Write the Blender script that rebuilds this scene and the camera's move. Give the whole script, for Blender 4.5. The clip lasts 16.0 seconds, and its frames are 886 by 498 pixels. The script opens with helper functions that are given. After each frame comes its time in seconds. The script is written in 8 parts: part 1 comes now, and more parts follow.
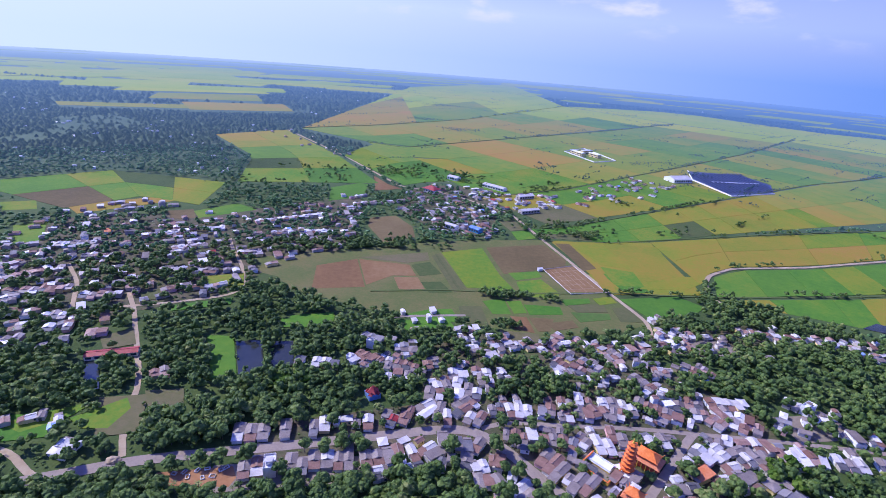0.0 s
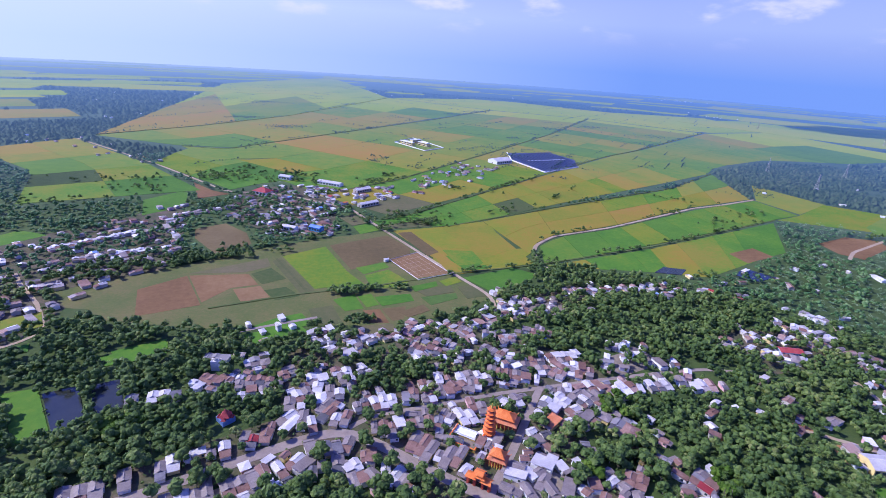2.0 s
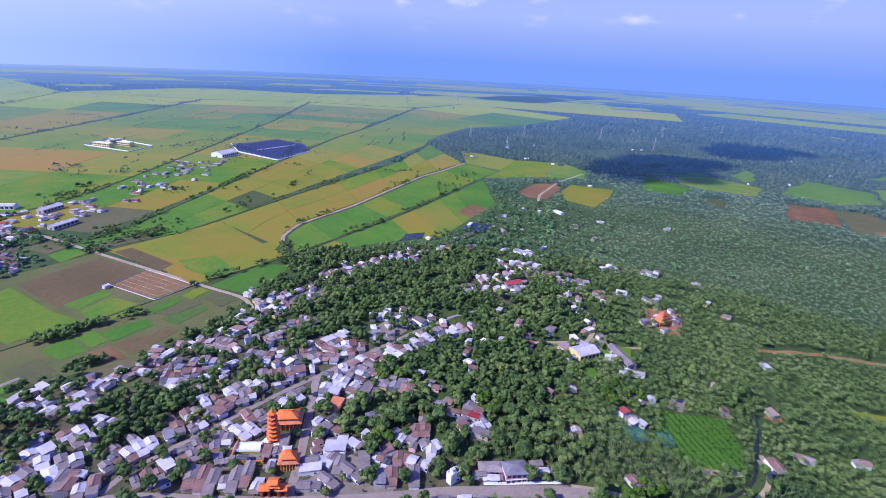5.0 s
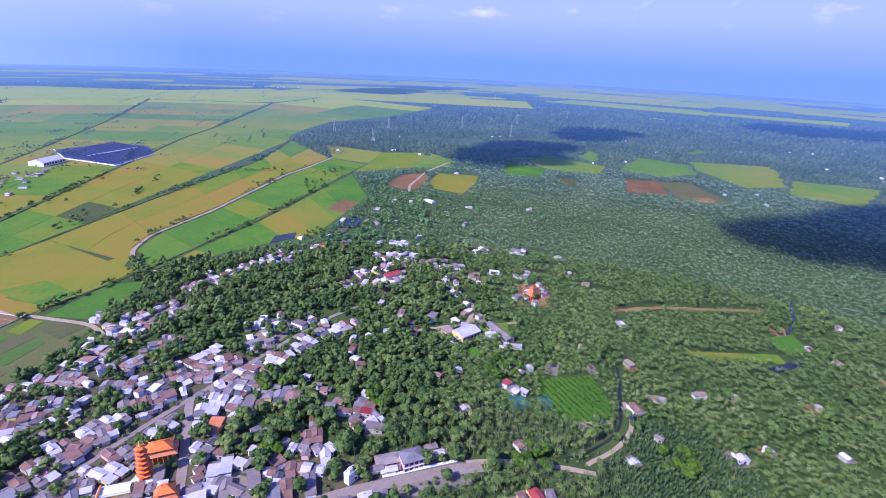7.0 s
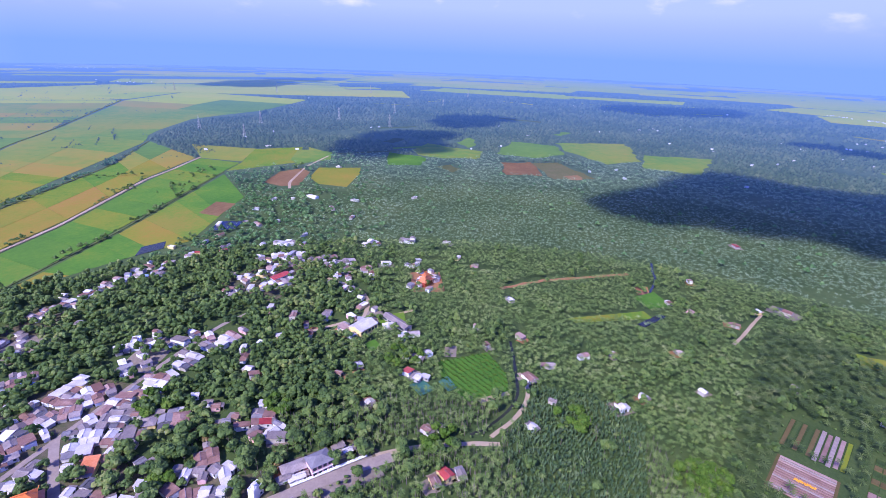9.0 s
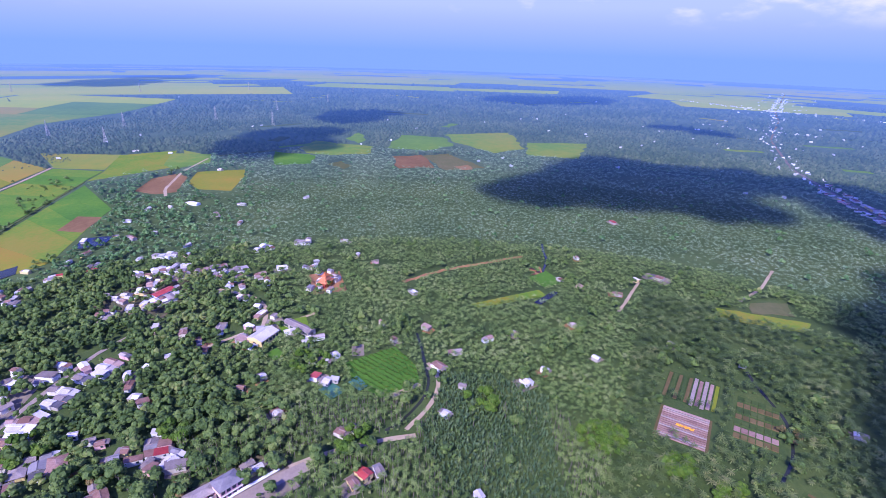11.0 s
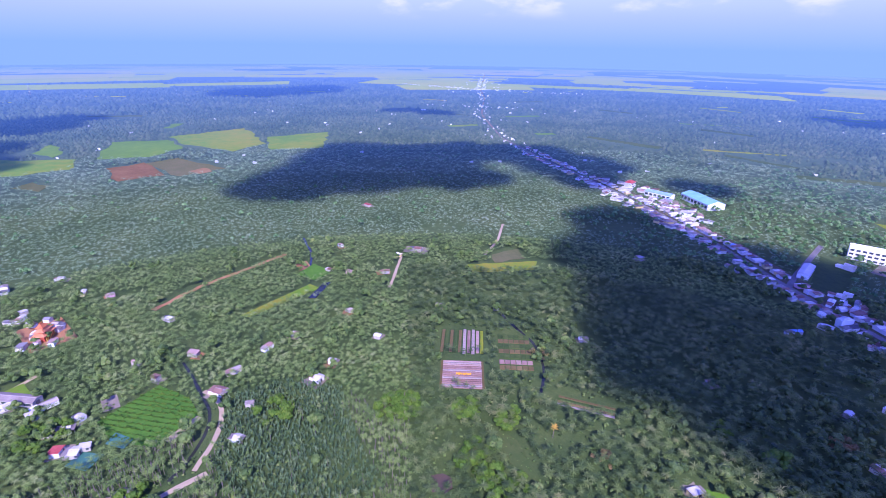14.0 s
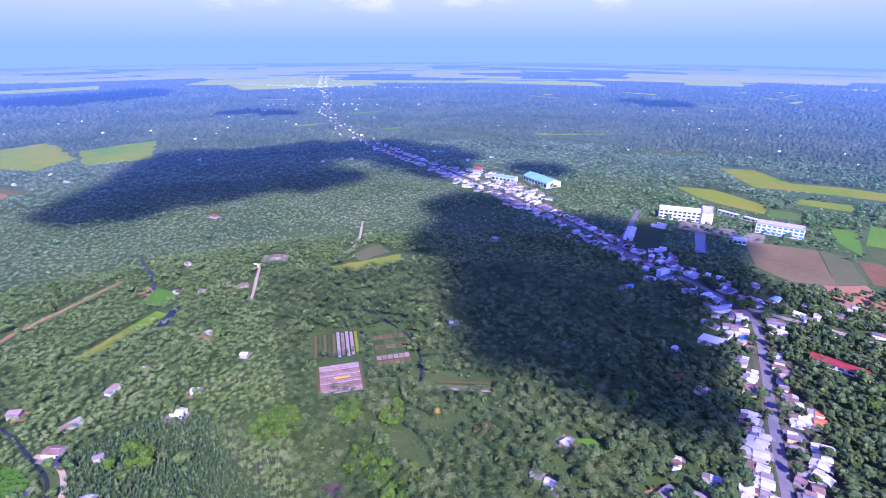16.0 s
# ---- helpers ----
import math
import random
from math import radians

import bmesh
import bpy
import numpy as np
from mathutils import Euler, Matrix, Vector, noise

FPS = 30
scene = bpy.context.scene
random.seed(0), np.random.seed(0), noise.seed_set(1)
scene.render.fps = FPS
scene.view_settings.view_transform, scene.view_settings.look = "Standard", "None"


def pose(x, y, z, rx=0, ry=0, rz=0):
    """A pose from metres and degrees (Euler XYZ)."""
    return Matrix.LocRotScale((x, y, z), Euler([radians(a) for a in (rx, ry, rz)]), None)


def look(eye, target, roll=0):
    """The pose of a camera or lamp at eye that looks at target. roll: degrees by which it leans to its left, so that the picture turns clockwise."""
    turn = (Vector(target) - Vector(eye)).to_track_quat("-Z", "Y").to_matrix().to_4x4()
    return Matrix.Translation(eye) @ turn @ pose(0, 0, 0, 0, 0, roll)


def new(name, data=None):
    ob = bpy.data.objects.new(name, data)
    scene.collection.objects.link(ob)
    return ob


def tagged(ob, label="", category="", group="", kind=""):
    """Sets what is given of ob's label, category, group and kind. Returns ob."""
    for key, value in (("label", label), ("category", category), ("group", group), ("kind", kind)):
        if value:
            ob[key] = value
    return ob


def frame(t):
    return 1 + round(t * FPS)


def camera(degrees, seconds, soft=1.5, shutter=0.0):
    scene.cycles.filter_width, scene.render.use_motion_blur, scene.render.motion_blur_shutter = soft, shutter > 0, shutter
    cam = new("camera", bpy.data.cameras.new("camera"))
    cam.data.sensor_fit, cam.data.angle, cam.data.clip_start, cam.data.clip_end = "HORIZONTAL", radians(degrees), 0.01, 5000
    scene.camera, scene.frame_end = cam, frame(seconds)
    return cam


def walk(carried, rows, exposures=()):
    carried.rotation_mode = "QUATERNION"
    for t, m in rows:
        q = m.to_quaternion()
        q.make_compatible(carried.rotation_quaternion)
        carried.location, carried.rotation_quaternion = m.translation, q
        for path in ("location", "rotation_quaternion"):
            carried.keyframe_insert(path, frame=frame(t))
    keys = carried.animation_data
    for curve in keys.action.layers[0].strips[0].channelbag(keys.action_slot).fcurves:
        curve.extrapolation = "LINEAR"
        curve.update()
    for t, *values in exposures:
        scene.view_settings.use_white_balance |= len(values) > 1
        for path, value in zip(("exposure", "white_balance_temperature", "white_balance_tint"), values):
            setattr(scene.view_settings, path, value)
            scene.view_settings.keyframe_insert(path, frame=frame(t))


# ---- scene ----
cam = camera(82.44, 16.0, soft=0.5)
PATH = [
    (0.0, pose(0, 0, 189, 68.76, -4.28, 0.34)),
    (0.5, pose(0, 0, 189, 69.00, -3.93, -4.16)),
    (1.0, pose(0, 0, 189, 69.15, -3.68, -8.51)),
    (1.5, pose(0, 0, 189, 69.25, -3.75, -13.30)),
    (2.0, pose(0, 0, 189, 69.33, -3.62, -18.65)),
    (2.5, pose(0, 0, 189, 69.41, -3.43, -24.30)),
    (3.0, pose(0, 0, 189, 69.41, -3.26, -29.84)),
    (3.5, pose(0, 0, 189, 69.43, -3.10, -34.93)),
    (4.0, pose(0, 0, 189, 69.34, -2.90, -39.01)),
    (4.5, pose(0, 0, 189, 69.31, -2.79, -43.93)),
    (7.0, pose(0, 0, 189, 69.14, -2.55, -63.60)),
    (7.5, pose(0, 0, 189, 69.09, -2.44, -67.37)),
    (8.0, pose(0, 0, 189, 68.95, -2.29, -71.57)),
    (10.5, pose(0, 0, 189, 68.39, -1.74, -84.97)),
    (11.0, pose(0, 0, 189, 68.38, -1.63, -89.50)),
    (11.5, pose(0, 0, 189, 68.28, -1.58, -93.94)),
    (12.0, pose(0, 0, 189, 68.20, -1.37, -98.30)),
    (12.5, pose(0, 0, 189, 68.13, -1.21, -102.30)),
    (13.0, pose(0, 0, 189, 68.09, -1.16, -106.98)),
    (13.5, pose(0, 0, 189, 68.01, -1.01, -112.32)),
    (14.0, pose(0, 0, 189, 67.88, -0.81, -118.04)),
    (14.5, pose(0, 0, 189, 67.77, -0.68, -123.79)),
    (15.0, pose(0, 0, 189, 67.71, -0.44, -128.72)),
    (15.5, pose(0, 0, 189, 67.61, -0.26, -131.77)),
    (16.0, pose(0, 0, 189, 67.56, -0.02, -134.98)),
]
walk(cam, PATH, [(0, 0.08, 5650, 13), (4.5, 0.06, 5650, 13), (8, 0.33, 5600, 20), (12, 0.38, 5400, 32), (16, 0.72, 5250, 40)])

# ---------------------------------------------------------------- world and light
SUN_AZ, SUN_EL = radians(65), radians(42)          # to the left of the first view, mid-morning
SUN_DIR = Vector((-math.sin(SUN_AZ) * math.cos(SUN_EL), math.cos(SUN_AZ) * math.cos(SUN_EL), math.sin(SUN_EL)))
# colours and reach of the haze that far materials emit
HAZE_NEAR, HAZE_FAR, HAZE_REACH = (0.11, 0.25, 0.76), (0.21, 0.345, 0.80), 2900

world = bpy.data.worlds.new("sky")
scene.world = world
world.use_nodes = True
nt = world.node_tree
nt.nodes.clear()
w_out = nt.nodes.new("ShaderNodeOutputWorld")
w_bg = nt.nodes.new("ShaderNodeBackground")
w_sky = nt.nodes.new("ShaderNodeTexSky")
w_sky.sky_type = "NISHITA"
w_sky.sun_disc = False
w_sky.sun_elevation = SUN_EL
w_sky.sun_rotation = -SUN_AZ
w_sky.air_density, w_sky.dust_density, w_sky.ozone_density = 1.3, 2.2, 2.0
w_scale = nt.nodes.new("ShaderNodeVectorMath")
w_scale.operation = "SCALE"
w_scale.inputs["Scale"].default_value = 0.095
w_tc = nt.nodes.new("ShaderNodeTexCoord")
w_sep = nt.nodes.new("ShaderNodeSeparateXYZ")
w_map = nt.nodes.new("ShaderNodeMapRange")           # height over the horizon, as the sine of its angle
w_map.inputs["From Min"].default_value, w_map.inputs["From Max"].default_value = -0.05, 0.30
w_haze = nt.nodes.new("ShaderNodeValToRGB")           # colour of the haze layer, bluest at the horizon
for el, (p, c) in zip([w_haze.color_ramp.elements[0], w_haze.color_ramp.elements[1], w_haze.color_ramp.elements.new(0.5)],
                      ((0.13, (0.21, 0.345, 0.80, 1)), (0.55, (0.46, 0.52, 0.82, 1)), (0.27, (0.33, 0.42, 0.79, 1)))):
    el.position, el.color = p, c
w_fade = nt.nodes.new("ShaderNodeValToRGB")
w_fade.color_ramp.elements[0].position, w_fade.color_ramp.elements[0].color = 0.35, (1, 1, 1, 1)
w_fade.color_ramp.elements[1].position, w_fade.color_ramp.elements[1].color = 0.7, (0, 0, 0, 1)
w_dot = nt.nodes.new("ShaderNodeVectorMath")          # the air is whiter towards the sun
w_dot.operation = "DOT_PRODUCT"
w_dot.inputs[1].default_value = (-math.sin(SUN_AZ), math.cos(SUN_AZ), 0)
w_near = nt.nodes.new("ShaderNodeMapRange")
w_near.inputs["From Min"].default_value, w_near.inputs["From Max"].default_value = -0.25, 1.0
w_near.inputs["To Max"].default_value = 0.78
w_warm = nt.nodes.new("ShaderNodeMixRGB")
w_warm.inputs["Color2"].default_value = (0.88, 0.95, 1.03, 1)
w_mix = nt.nodes.new("ShaderNodeMixRGB")
nt.links.new(w_tc.outputs["Generated"], w_sep.inputs[0])
nt.links.new(w_tc.outputs["Generated"], w_dot.inputs[0])
nt.links.new(w_dot.outputs["Value"], w_near.inputs["Value"])
nt.links.new(w_sep.outputs["Z"], w_map.inputs["Value"])
nt.links.new(w_map.outputs[0], w_haze.inputs[0])
nt.links.new(w_map.outputs[0], w_fade.inputs[0])
nt.links.new(w_near.outputs[0], w_warm.inputs["Fac"])
nt.links.new(w_haze.outputs[0], w_warm.inputs["Color1"])
w_tint = nt.nodes.new("ShaderNodeMixRGB")
w_tint.blend_type = "MULTIPLY"
w_tint.inputs["Fac"].default_value = 1.0
w_tint.inputs["Color2"].default_value = (0.43, 0.62, 2.45, 1)
nt.links.new(w_sky.outputs[0], w_tint.inputs["Color1"])
nt.links.new(w_tint.outputs[0], w_scale.inputs[0])
nt.links.new(w_scale.outputs[0], w_mix.inputs["Color1"])
nt.links.new(w_warm.outputs[0], w_mix.inputs["Color2"])
nt.links.new(w_fade.outputs[0], w_mix.inputs["Fac"])
# thin pinkish-white cumulus, in loose banks a few degrees over the horizon
w_stretch = nt.nodes.new("ShaderNodeMapping")
w_stretch.inputs["Scale"].default_value = (9, 9, 24)
w_puff = nt.nodes.new("ShaderNodeTexNoise")
w_puff.inputs["Scale"].default_value, w_puff.inputs["Detail"].default_value, w_puff.inputs["Roughness"].default_value = 1.0, 6, 0.52
w_bank = nt.nodes.new("ShaderNodeTexNoise")
w_bank.inputs["Scale"].default_value, w_bank.inputs["Detail"].default_value = 2.3, 1
w_sum = nt.nodes.new("ShaderNodeMath")
w_sum.operation = "MULTIPLY_ADD"
w_sum.inputs[1].default_value = 0.45
w_cover = nt.nodes.new("ShaderNodeMapRange")
w_cover.interpolation_type = "SMOOTHSTEP"
w_cover.inputs["From Min"].default_value, w_cover.inputs["From Max"].default_value, w_cover.inputs["To Max"].default_value = 0.74, 0.96, 0.75
w_rise = nt.nodes.new("ShaderNodeMapRange")
w_rise.interpolation_type = "SMOOTHSTEP"
w_rise.inputs["From Min"].default_value, w_rise.inputs["From Max"].default_value = 0.035, 0.085
w_dense = nt.nodes.new("ShaderNodeMath")
w_dense.operation = "MULTIPLY"
w_white = nt.nodes.new("ShaderNodeMixRGB")
w_white.inputs["Color2"].default_value = (0.86, 0.80, 0.98, 1)
nt.links.new(w_tc.outputs["Generated"], w_stretch.inputs["Vector"])
nt.links.new(w_stretch.outputs[0], w_puff.inputs["Vector"])
nt.links.new(w_tc.outputs["Generated"], w_bank.inputs["Vector"])
nt.links.new(w_bank.outputs["Fac"], w_sum.inputs[0])
nt.links.new(w_puff.outputs["Fac"], w_sum.inputs[2])
nt.links.new(w_sum.outputs[0], w_cover.inputs["Value"])
nt.links.new(w_sep.outputs["Z"], w_rise.inputs["Value"])
nt.links.new(w_cover.outputs[0], w_dense.inputs[0])
nt.links.new(w_rise.outputs[0], w_dense.inputs[1])
nt.links.new(w_dense.outputs[0], w_white.inputs["Fac"])
nt.links.new(w_mix.outputs[0], w_white.inputs["Color1"])
nt.links.new(w_white.outputs[0], w_bg.inputs["Color"])
w_bg.inputs["Strength"].default_value = 1.0
nt.links.new(w_bg.outputs[0], w_out.inputs[0])

sun_data = bpy.data.lights.new("sun", "SUN")
sun_data.energy, sun_data.angle, sun_data.color = 5.0, radians(1.0), (1.0, 0.90, 0.76)
sun = new("sun", sun_data)
sun.matrix_world = look(SUN_DIR * 800, (0, 0, 0))


# ---------------------------------------------------------------- materials
def ramp_node(n, fac, stops, constant=False):
    r = n.nodes.new("ShaderNodeValToRGB")
    cr = r.color_ramp
    cr.interpolation = "CONSTANT" if constant else "LINEAR"
    while len(cr.elements) < len(stops):
        cr.elements.new(0.5)
    for e, (p, c) in zip(cr.elements, stops):
        e.position, e.color = p, (*c, 1)
    n.links.new(fac, r.inputs[0])
    return r.outputs[0]


def noise_node(n, scale, detail=3, rough=0.55, vec=None):
    t = n.nodes.new("ShaderNodeTexNoise")
    t.inputs["Scale"].default_value, t.inputs["Detail"].default_value, t.inputs["Roughness"].default_value = scale, detail, rough
    if vec is not None:
        n.links.new(vec, t.inputs["Vector"])
    return t.outputs["Fac"]


def place_node(n):
    return n.nodes.new("ShaderNodeNewGeometry").outputs["Position"]


def mix(n, fac, a, b, kind="MIX"):
    m = n.nodes.new("ShaderNodeMixRGB")
    m.blend_type = kind
    for sock, v in (("Fac", fac), ("Color1", a), ("Color2", b)):
        if isinstance(v, (int, float)):
            m.inputs[sock].default_value = v if sock == "Fac" else (v, v, v, 1)
        elif isinstance(v, tuple):
            m.inputs[sock].default_value = (*v, 1)
        else:
            n.links.new(v, m.inputs[sock])
    return m.outputs[0]


def math_node(n, op, a, b=0.0):
    m = n.nodes.new("ShaderNodeMath")
    m.operation = op
    for i, v in enumerate((a, b)):
        if isinstance(v, (int, float)):
            m.inputs[i].default_value = v
        else:
            n.links.new(v, m.inputs[i])
    return m.outputs[0]


def material(name, stops, coarse=0.05, fine=0.8, rough=0.85, metal=0.0, bump=0.0, bump_scale=2.0, vary="none",
             amount=0.35, haze_glow=False, wave=None, leaf=0.0, spec=0.3, reach=HAZE_REACH, span=(0.25, 0.75)):
    """A surface whose colour runs through stops by two scales of grain; vary: object, island or none adds a random shade."""
    m = bpy.data.materials.new(name)
    m.use_nodes = True
    n = m.node_tree
    b = n.nodes["Principled BSDF"]
    out = n.nodes["Material Output"]
    pos = place_node(n)
    big = noise_node(n, coarse, 4, 0.6, pos)
    small = noise_node(n, fine, 4, 0.65, pos)
    f = math_node(n, "ADD", math_node(n, "MULTIPLY", big, 0.6), math_node(n, "MULTIPLY", small, 0.4))
    if vary == "object":
        r = n.nodes.new("ShaderNodeObjectInfo").outputs["Random"]
        f = math_node(n, "ADD", f, math_node(n, "MULTIPLY", math_node(n, "SUBTRACT", r, 0.5), amount))
    elif vary == "island":
        r = n.nodes.new("ShaderNodeNewGeometry").outputs["Random Per Island"]
        f = math_node(n, "ADD", f, math_node(n, "MULTIPLY", math_node(n, "SUBTRACT", r, 0.5), amount))
    stretch = n.nodes.new("ShaderNodeMapRange")
    stretch.inputs["From Min"].default_value, stretch.inputs["From Max"].default_value = span
    n.links.new(f, stretch.inputs["Value"])
    col = ramp_node(n, stretch.outputs[0], stops)
    if wave:
        scale, turn, dark = wave
        mp = n.nodes.new("ShaderNodeMapping")
        mp.inputs["Rotation"].default_value = (0, 0, radians(turn))
        n.links.new(pos, mp.inputs["Vector"])
        wv = n.nodes.new("ShaderNodeTexWave")
        wv.inputs["Scale"].default_value, wv.inputs["Distortion"].default_value = scale, 1.5
        n.links.new(mp.outputs[0], wv.inputs["Vector"])
        col = mix(n, math_node(n, "MULTIPLY", wv.outputs["Fac"], 0.5), col, dark)
    n.links.new(col, b.inputs["Base Color"])
    b.inputs["Roughness"].default_value, b.inputs["Metallic"].default_value = rough, metal
    b.inputs["Specular IOR Level"].default_value = spec
    if bump:
        bp = n.nodes.new("ShaderNodeBump")
        bp.inputs["Strength"].default_value, bp.inputs["Distance"].default_value = bump, 0.3
        n.links.new(noise_node(n, bump_scale, 3, 0.6, pos), bp.inputs["Height"])
        n.links.new(bp.outputs[0], b.inputs["Normal"])
    shader = b.outputs[0]
    if leaf:
        tr = n.nodes.new("ShaderNodeBsdfTranslucent")
        n.links.new(col, tr.inputs["Color"])
        mx = n.nodes.new("ShaderNodeMixShader")
        mx.inputs[0].default_value = leaf
        n.links.new(shader, mx.inputs[1])
        n.links.new(tr.outputs[0], mx.inputs[2])
        shader = mx.outputs[0]
    if haze_glow:
        # air haze painted as blue emission on the surface, thicker beyond 700 m
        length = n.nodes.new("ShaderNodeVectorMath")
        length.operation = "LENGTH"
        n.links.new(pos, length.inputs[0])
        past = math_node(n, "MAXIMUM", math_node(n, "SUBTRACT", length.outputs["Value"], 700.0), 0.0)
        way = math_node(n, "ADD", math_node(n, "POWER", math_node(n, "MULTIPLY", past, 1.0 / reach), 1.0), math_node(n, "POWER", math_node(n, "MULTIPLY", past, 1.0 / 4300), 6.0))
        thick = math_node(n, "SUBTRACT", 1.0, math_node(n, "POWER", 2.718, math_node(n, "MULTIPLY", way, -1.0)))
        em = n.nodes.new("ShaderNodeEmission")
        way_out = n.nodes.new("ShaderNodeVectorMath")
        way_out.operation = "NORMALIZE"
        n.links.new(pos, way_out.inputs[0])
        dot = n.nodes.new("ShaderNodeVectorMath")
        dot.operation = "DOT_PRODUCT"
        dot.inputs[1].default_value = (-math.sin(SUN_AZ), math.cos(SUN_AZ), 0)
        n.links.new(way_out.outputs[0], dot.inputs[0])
        # the emitted haze turns whiter on the sun's side
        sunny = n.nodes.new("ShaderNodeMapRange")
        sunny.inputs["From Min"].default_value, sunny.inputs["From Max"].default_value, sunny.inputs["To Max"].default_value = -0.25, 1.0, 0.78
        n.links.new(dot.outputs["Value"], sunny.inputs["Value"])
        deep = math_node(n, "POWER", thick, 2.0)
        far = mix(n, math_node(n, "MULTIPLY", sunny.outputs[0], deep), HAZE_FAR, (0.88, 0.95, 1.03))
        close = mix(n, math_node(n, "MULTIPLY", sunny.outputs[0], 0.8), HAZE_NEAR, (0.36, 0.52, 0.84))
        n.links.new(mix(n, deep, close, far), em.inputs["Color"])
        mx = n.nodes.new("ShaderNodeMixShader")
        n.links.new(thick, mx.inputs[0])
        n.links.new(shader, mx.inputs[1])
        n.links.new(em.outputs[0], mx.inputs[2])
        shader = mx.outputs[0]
    n.links.new(shader, out.inputs["Surface"])
    return m


M_GROUND = material("undergrowth", [(0, (0.023, 0.039, 0.011)), (0.35, (0.043, 0.075, 0.018)), (0.7, (0.070, 0.102, 0.025)), (0.92, (0.099, 0.118, 0.034)), (1, (0.133, 0.095, 0.048))], 0.035, 0.55, 0.95, bump=1.0, bump_scale=0.7)
M_FARLAND = material("far_country", [(0, (0.028, 0.050, 0.015)), (0.4, (0.054, 0.091, 0.024)), (0.8, (0.086, 0.120, 0.036)), (1, (0.139, 0.144, 0.051))], 0.012, 0.15, 0.95, haze_glow=True, bump=1.0, bump_scale=0.2)
FIELD_STOPS = {
    "G": [(0, (0.050, 0.150, 0.012)), (0.45, (0.085, 0.195, 0.014)), (0.75, (0.150, 0.205, 0.016)), (1, (0.215, 0.195, 0.022))],
    "H": [(0, (0.050, 0.140, 0.012)), (0.6, (0.085, 0.190, 0.015)), (1, (0.140, 0.205, 0.018))],
    "Y": [(0, (0.090, 0.185, 0.012)), (0.35, (0.150, 0.205, 0.013)), (0.7, (0.215, 0.205, 0.016)), (1, (0.260, 0.185, 0.022))],
    "O": [(0, (0.140, 0.190, 0.013)), (0.4, (0.215, 0.195, 0.017)), (0.75, (0.265, 0.185, 0.022)), (1, (0.290, 0.168, 0.034))],
    "B": [(0, (0.088, 0.069, 0.023)), (0.5, (0.132, 0.094, 0.035)), (1, (0.172, 0.127, 0.052))],
    "P": [(0, (0.135, 0.074, 0.028)), (0.5, (0.202, 0.112, 0.045)), (1, (0.251, 0.155, 0.068))],
    "D": [(0, (0.027, 0.053, 0.012)), (0.5, (0.051, 0.085, 0.018)), (1, (0.084, 0.101, 0.027))],
    "V": [(0, (0.038, 0.117, 0.014)), (0.5, (0.070, 0.169, 0.020)), (1, (0.109, 0.177, 0.034))],
    "S": [(0, (0.070, 0.092, 0.027)), (0.5, (0.112, 0.111, 0.040)), (1, (0.152, 0.125, 0.061))],
}
FIELD_WORDS = {"G": "green_rice", "H": "lush_rice", "Y": "ripening_rice", "O": "ripe_rice", "B": "ploughed_soil", "P": "dry_reddish_soil", "D": "dark_weedy_field", "V": "vegetable_rows", "S": "stubble"}
FIELD, FAR_FIELD = {}, {}
for key, stops in FIELD_STOPS.items():
    FIELD[key] = material(FIELD_WORDS[key], stops, 0.016, 0.22, 0.92, vary="object", amount=0.26, span=(0.3, 0.7), bump=0.5, bump_scale=0.9, wave=(0.25, 70, (0.128, 0.096, 0.040)) if key == "V" else None)
    # far copies: haze as weaker emission, base colours pushed yellower to offset it
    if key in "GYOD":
        FAR_FIELD[key] = material("far_" + FIELD_WORDS[key], [(p, (1.12 * c[0] + (0.02 if key == "G" else 0), 1.06 * c[1], 0.6 * c[2])) for p, c in stops], 0.0055, 0.06, 0.95, vary="object", amount=0.28, haze_glow=True, reach=4600)
# beyond 2 km: more saturated rice under painted haze
FAR_FIELD["Z"] = material("distant_rice", [(0, (0.23, 0.31, 0.006)), (0.5, (0.29, 0.34, 0.008)), (1, (0.36, 0.34, 0.014))], 0.004, 0.04, 0.95, vary="object", amount=0.3, haze_glow=True, reach=4800)
M_WATER = material("pond_water", [(0, (0.020, 0.024, 0.020)), (1, (0.04, 0.044, 0.036))], 0.05, 0.3, 0.16, bump=0.05, bump_scale=0.8, spec=0.4)
M_PALEPOND = material("silty_pond_water", [(0, (0.12, 0.12, 0.13)), (1, (0.18, 0.18, 0.19))], 0.05, 0.3, 0.3, spec=0.3)
M_MUD = material("muddy_pond_water", [(0, (0.075, 0.052, 0.034)), (1, (0.12, 0.085, 0.06))], 0.05, 0.3, 0.3, spec=0.25)
M_TEAL = material("green_net_pond", [(0, (0.035, 0.12, 0.085)), (1, (0.07, 0.19, 0.14))], 0.1, 0.8, 0.4)
M_GRASS = material("rough_grass", [(0, (0.07, 0.13, 0.02)), (0.5, (0.12, 0.19, 0.03)), (1, (0.20, 0.20, 0.06))], 0.06, 0.6, 0.95, bump=0.4, bump_scale=1.0)
M_ROAD = material("worn_concrete_road", [(0, (0.194, 0.153, 0.126)), (0.5, (0.282, 0.225, 0.189)), (1, (0.352, 0.289, 0.244))], 0.08, 0.7, 0.9)
M_ASPHALT = material("sunbleached_asphalt", [(0, (0.105, 0.095, 0.098)), (0.5, (0.165, 0.148, 0.148)), (1, (0.235, 0.205, 0.200))], 0.06, 0.6, 0.85)
M_DIRT = material("pale_dirt", [(0, (0.28, 0.20, 0.12)), (0.5, (0.38, 0.29, 0.19)), (1, (0.46, 0.37, 0.27))], 0.07, 0.5, 0.95)
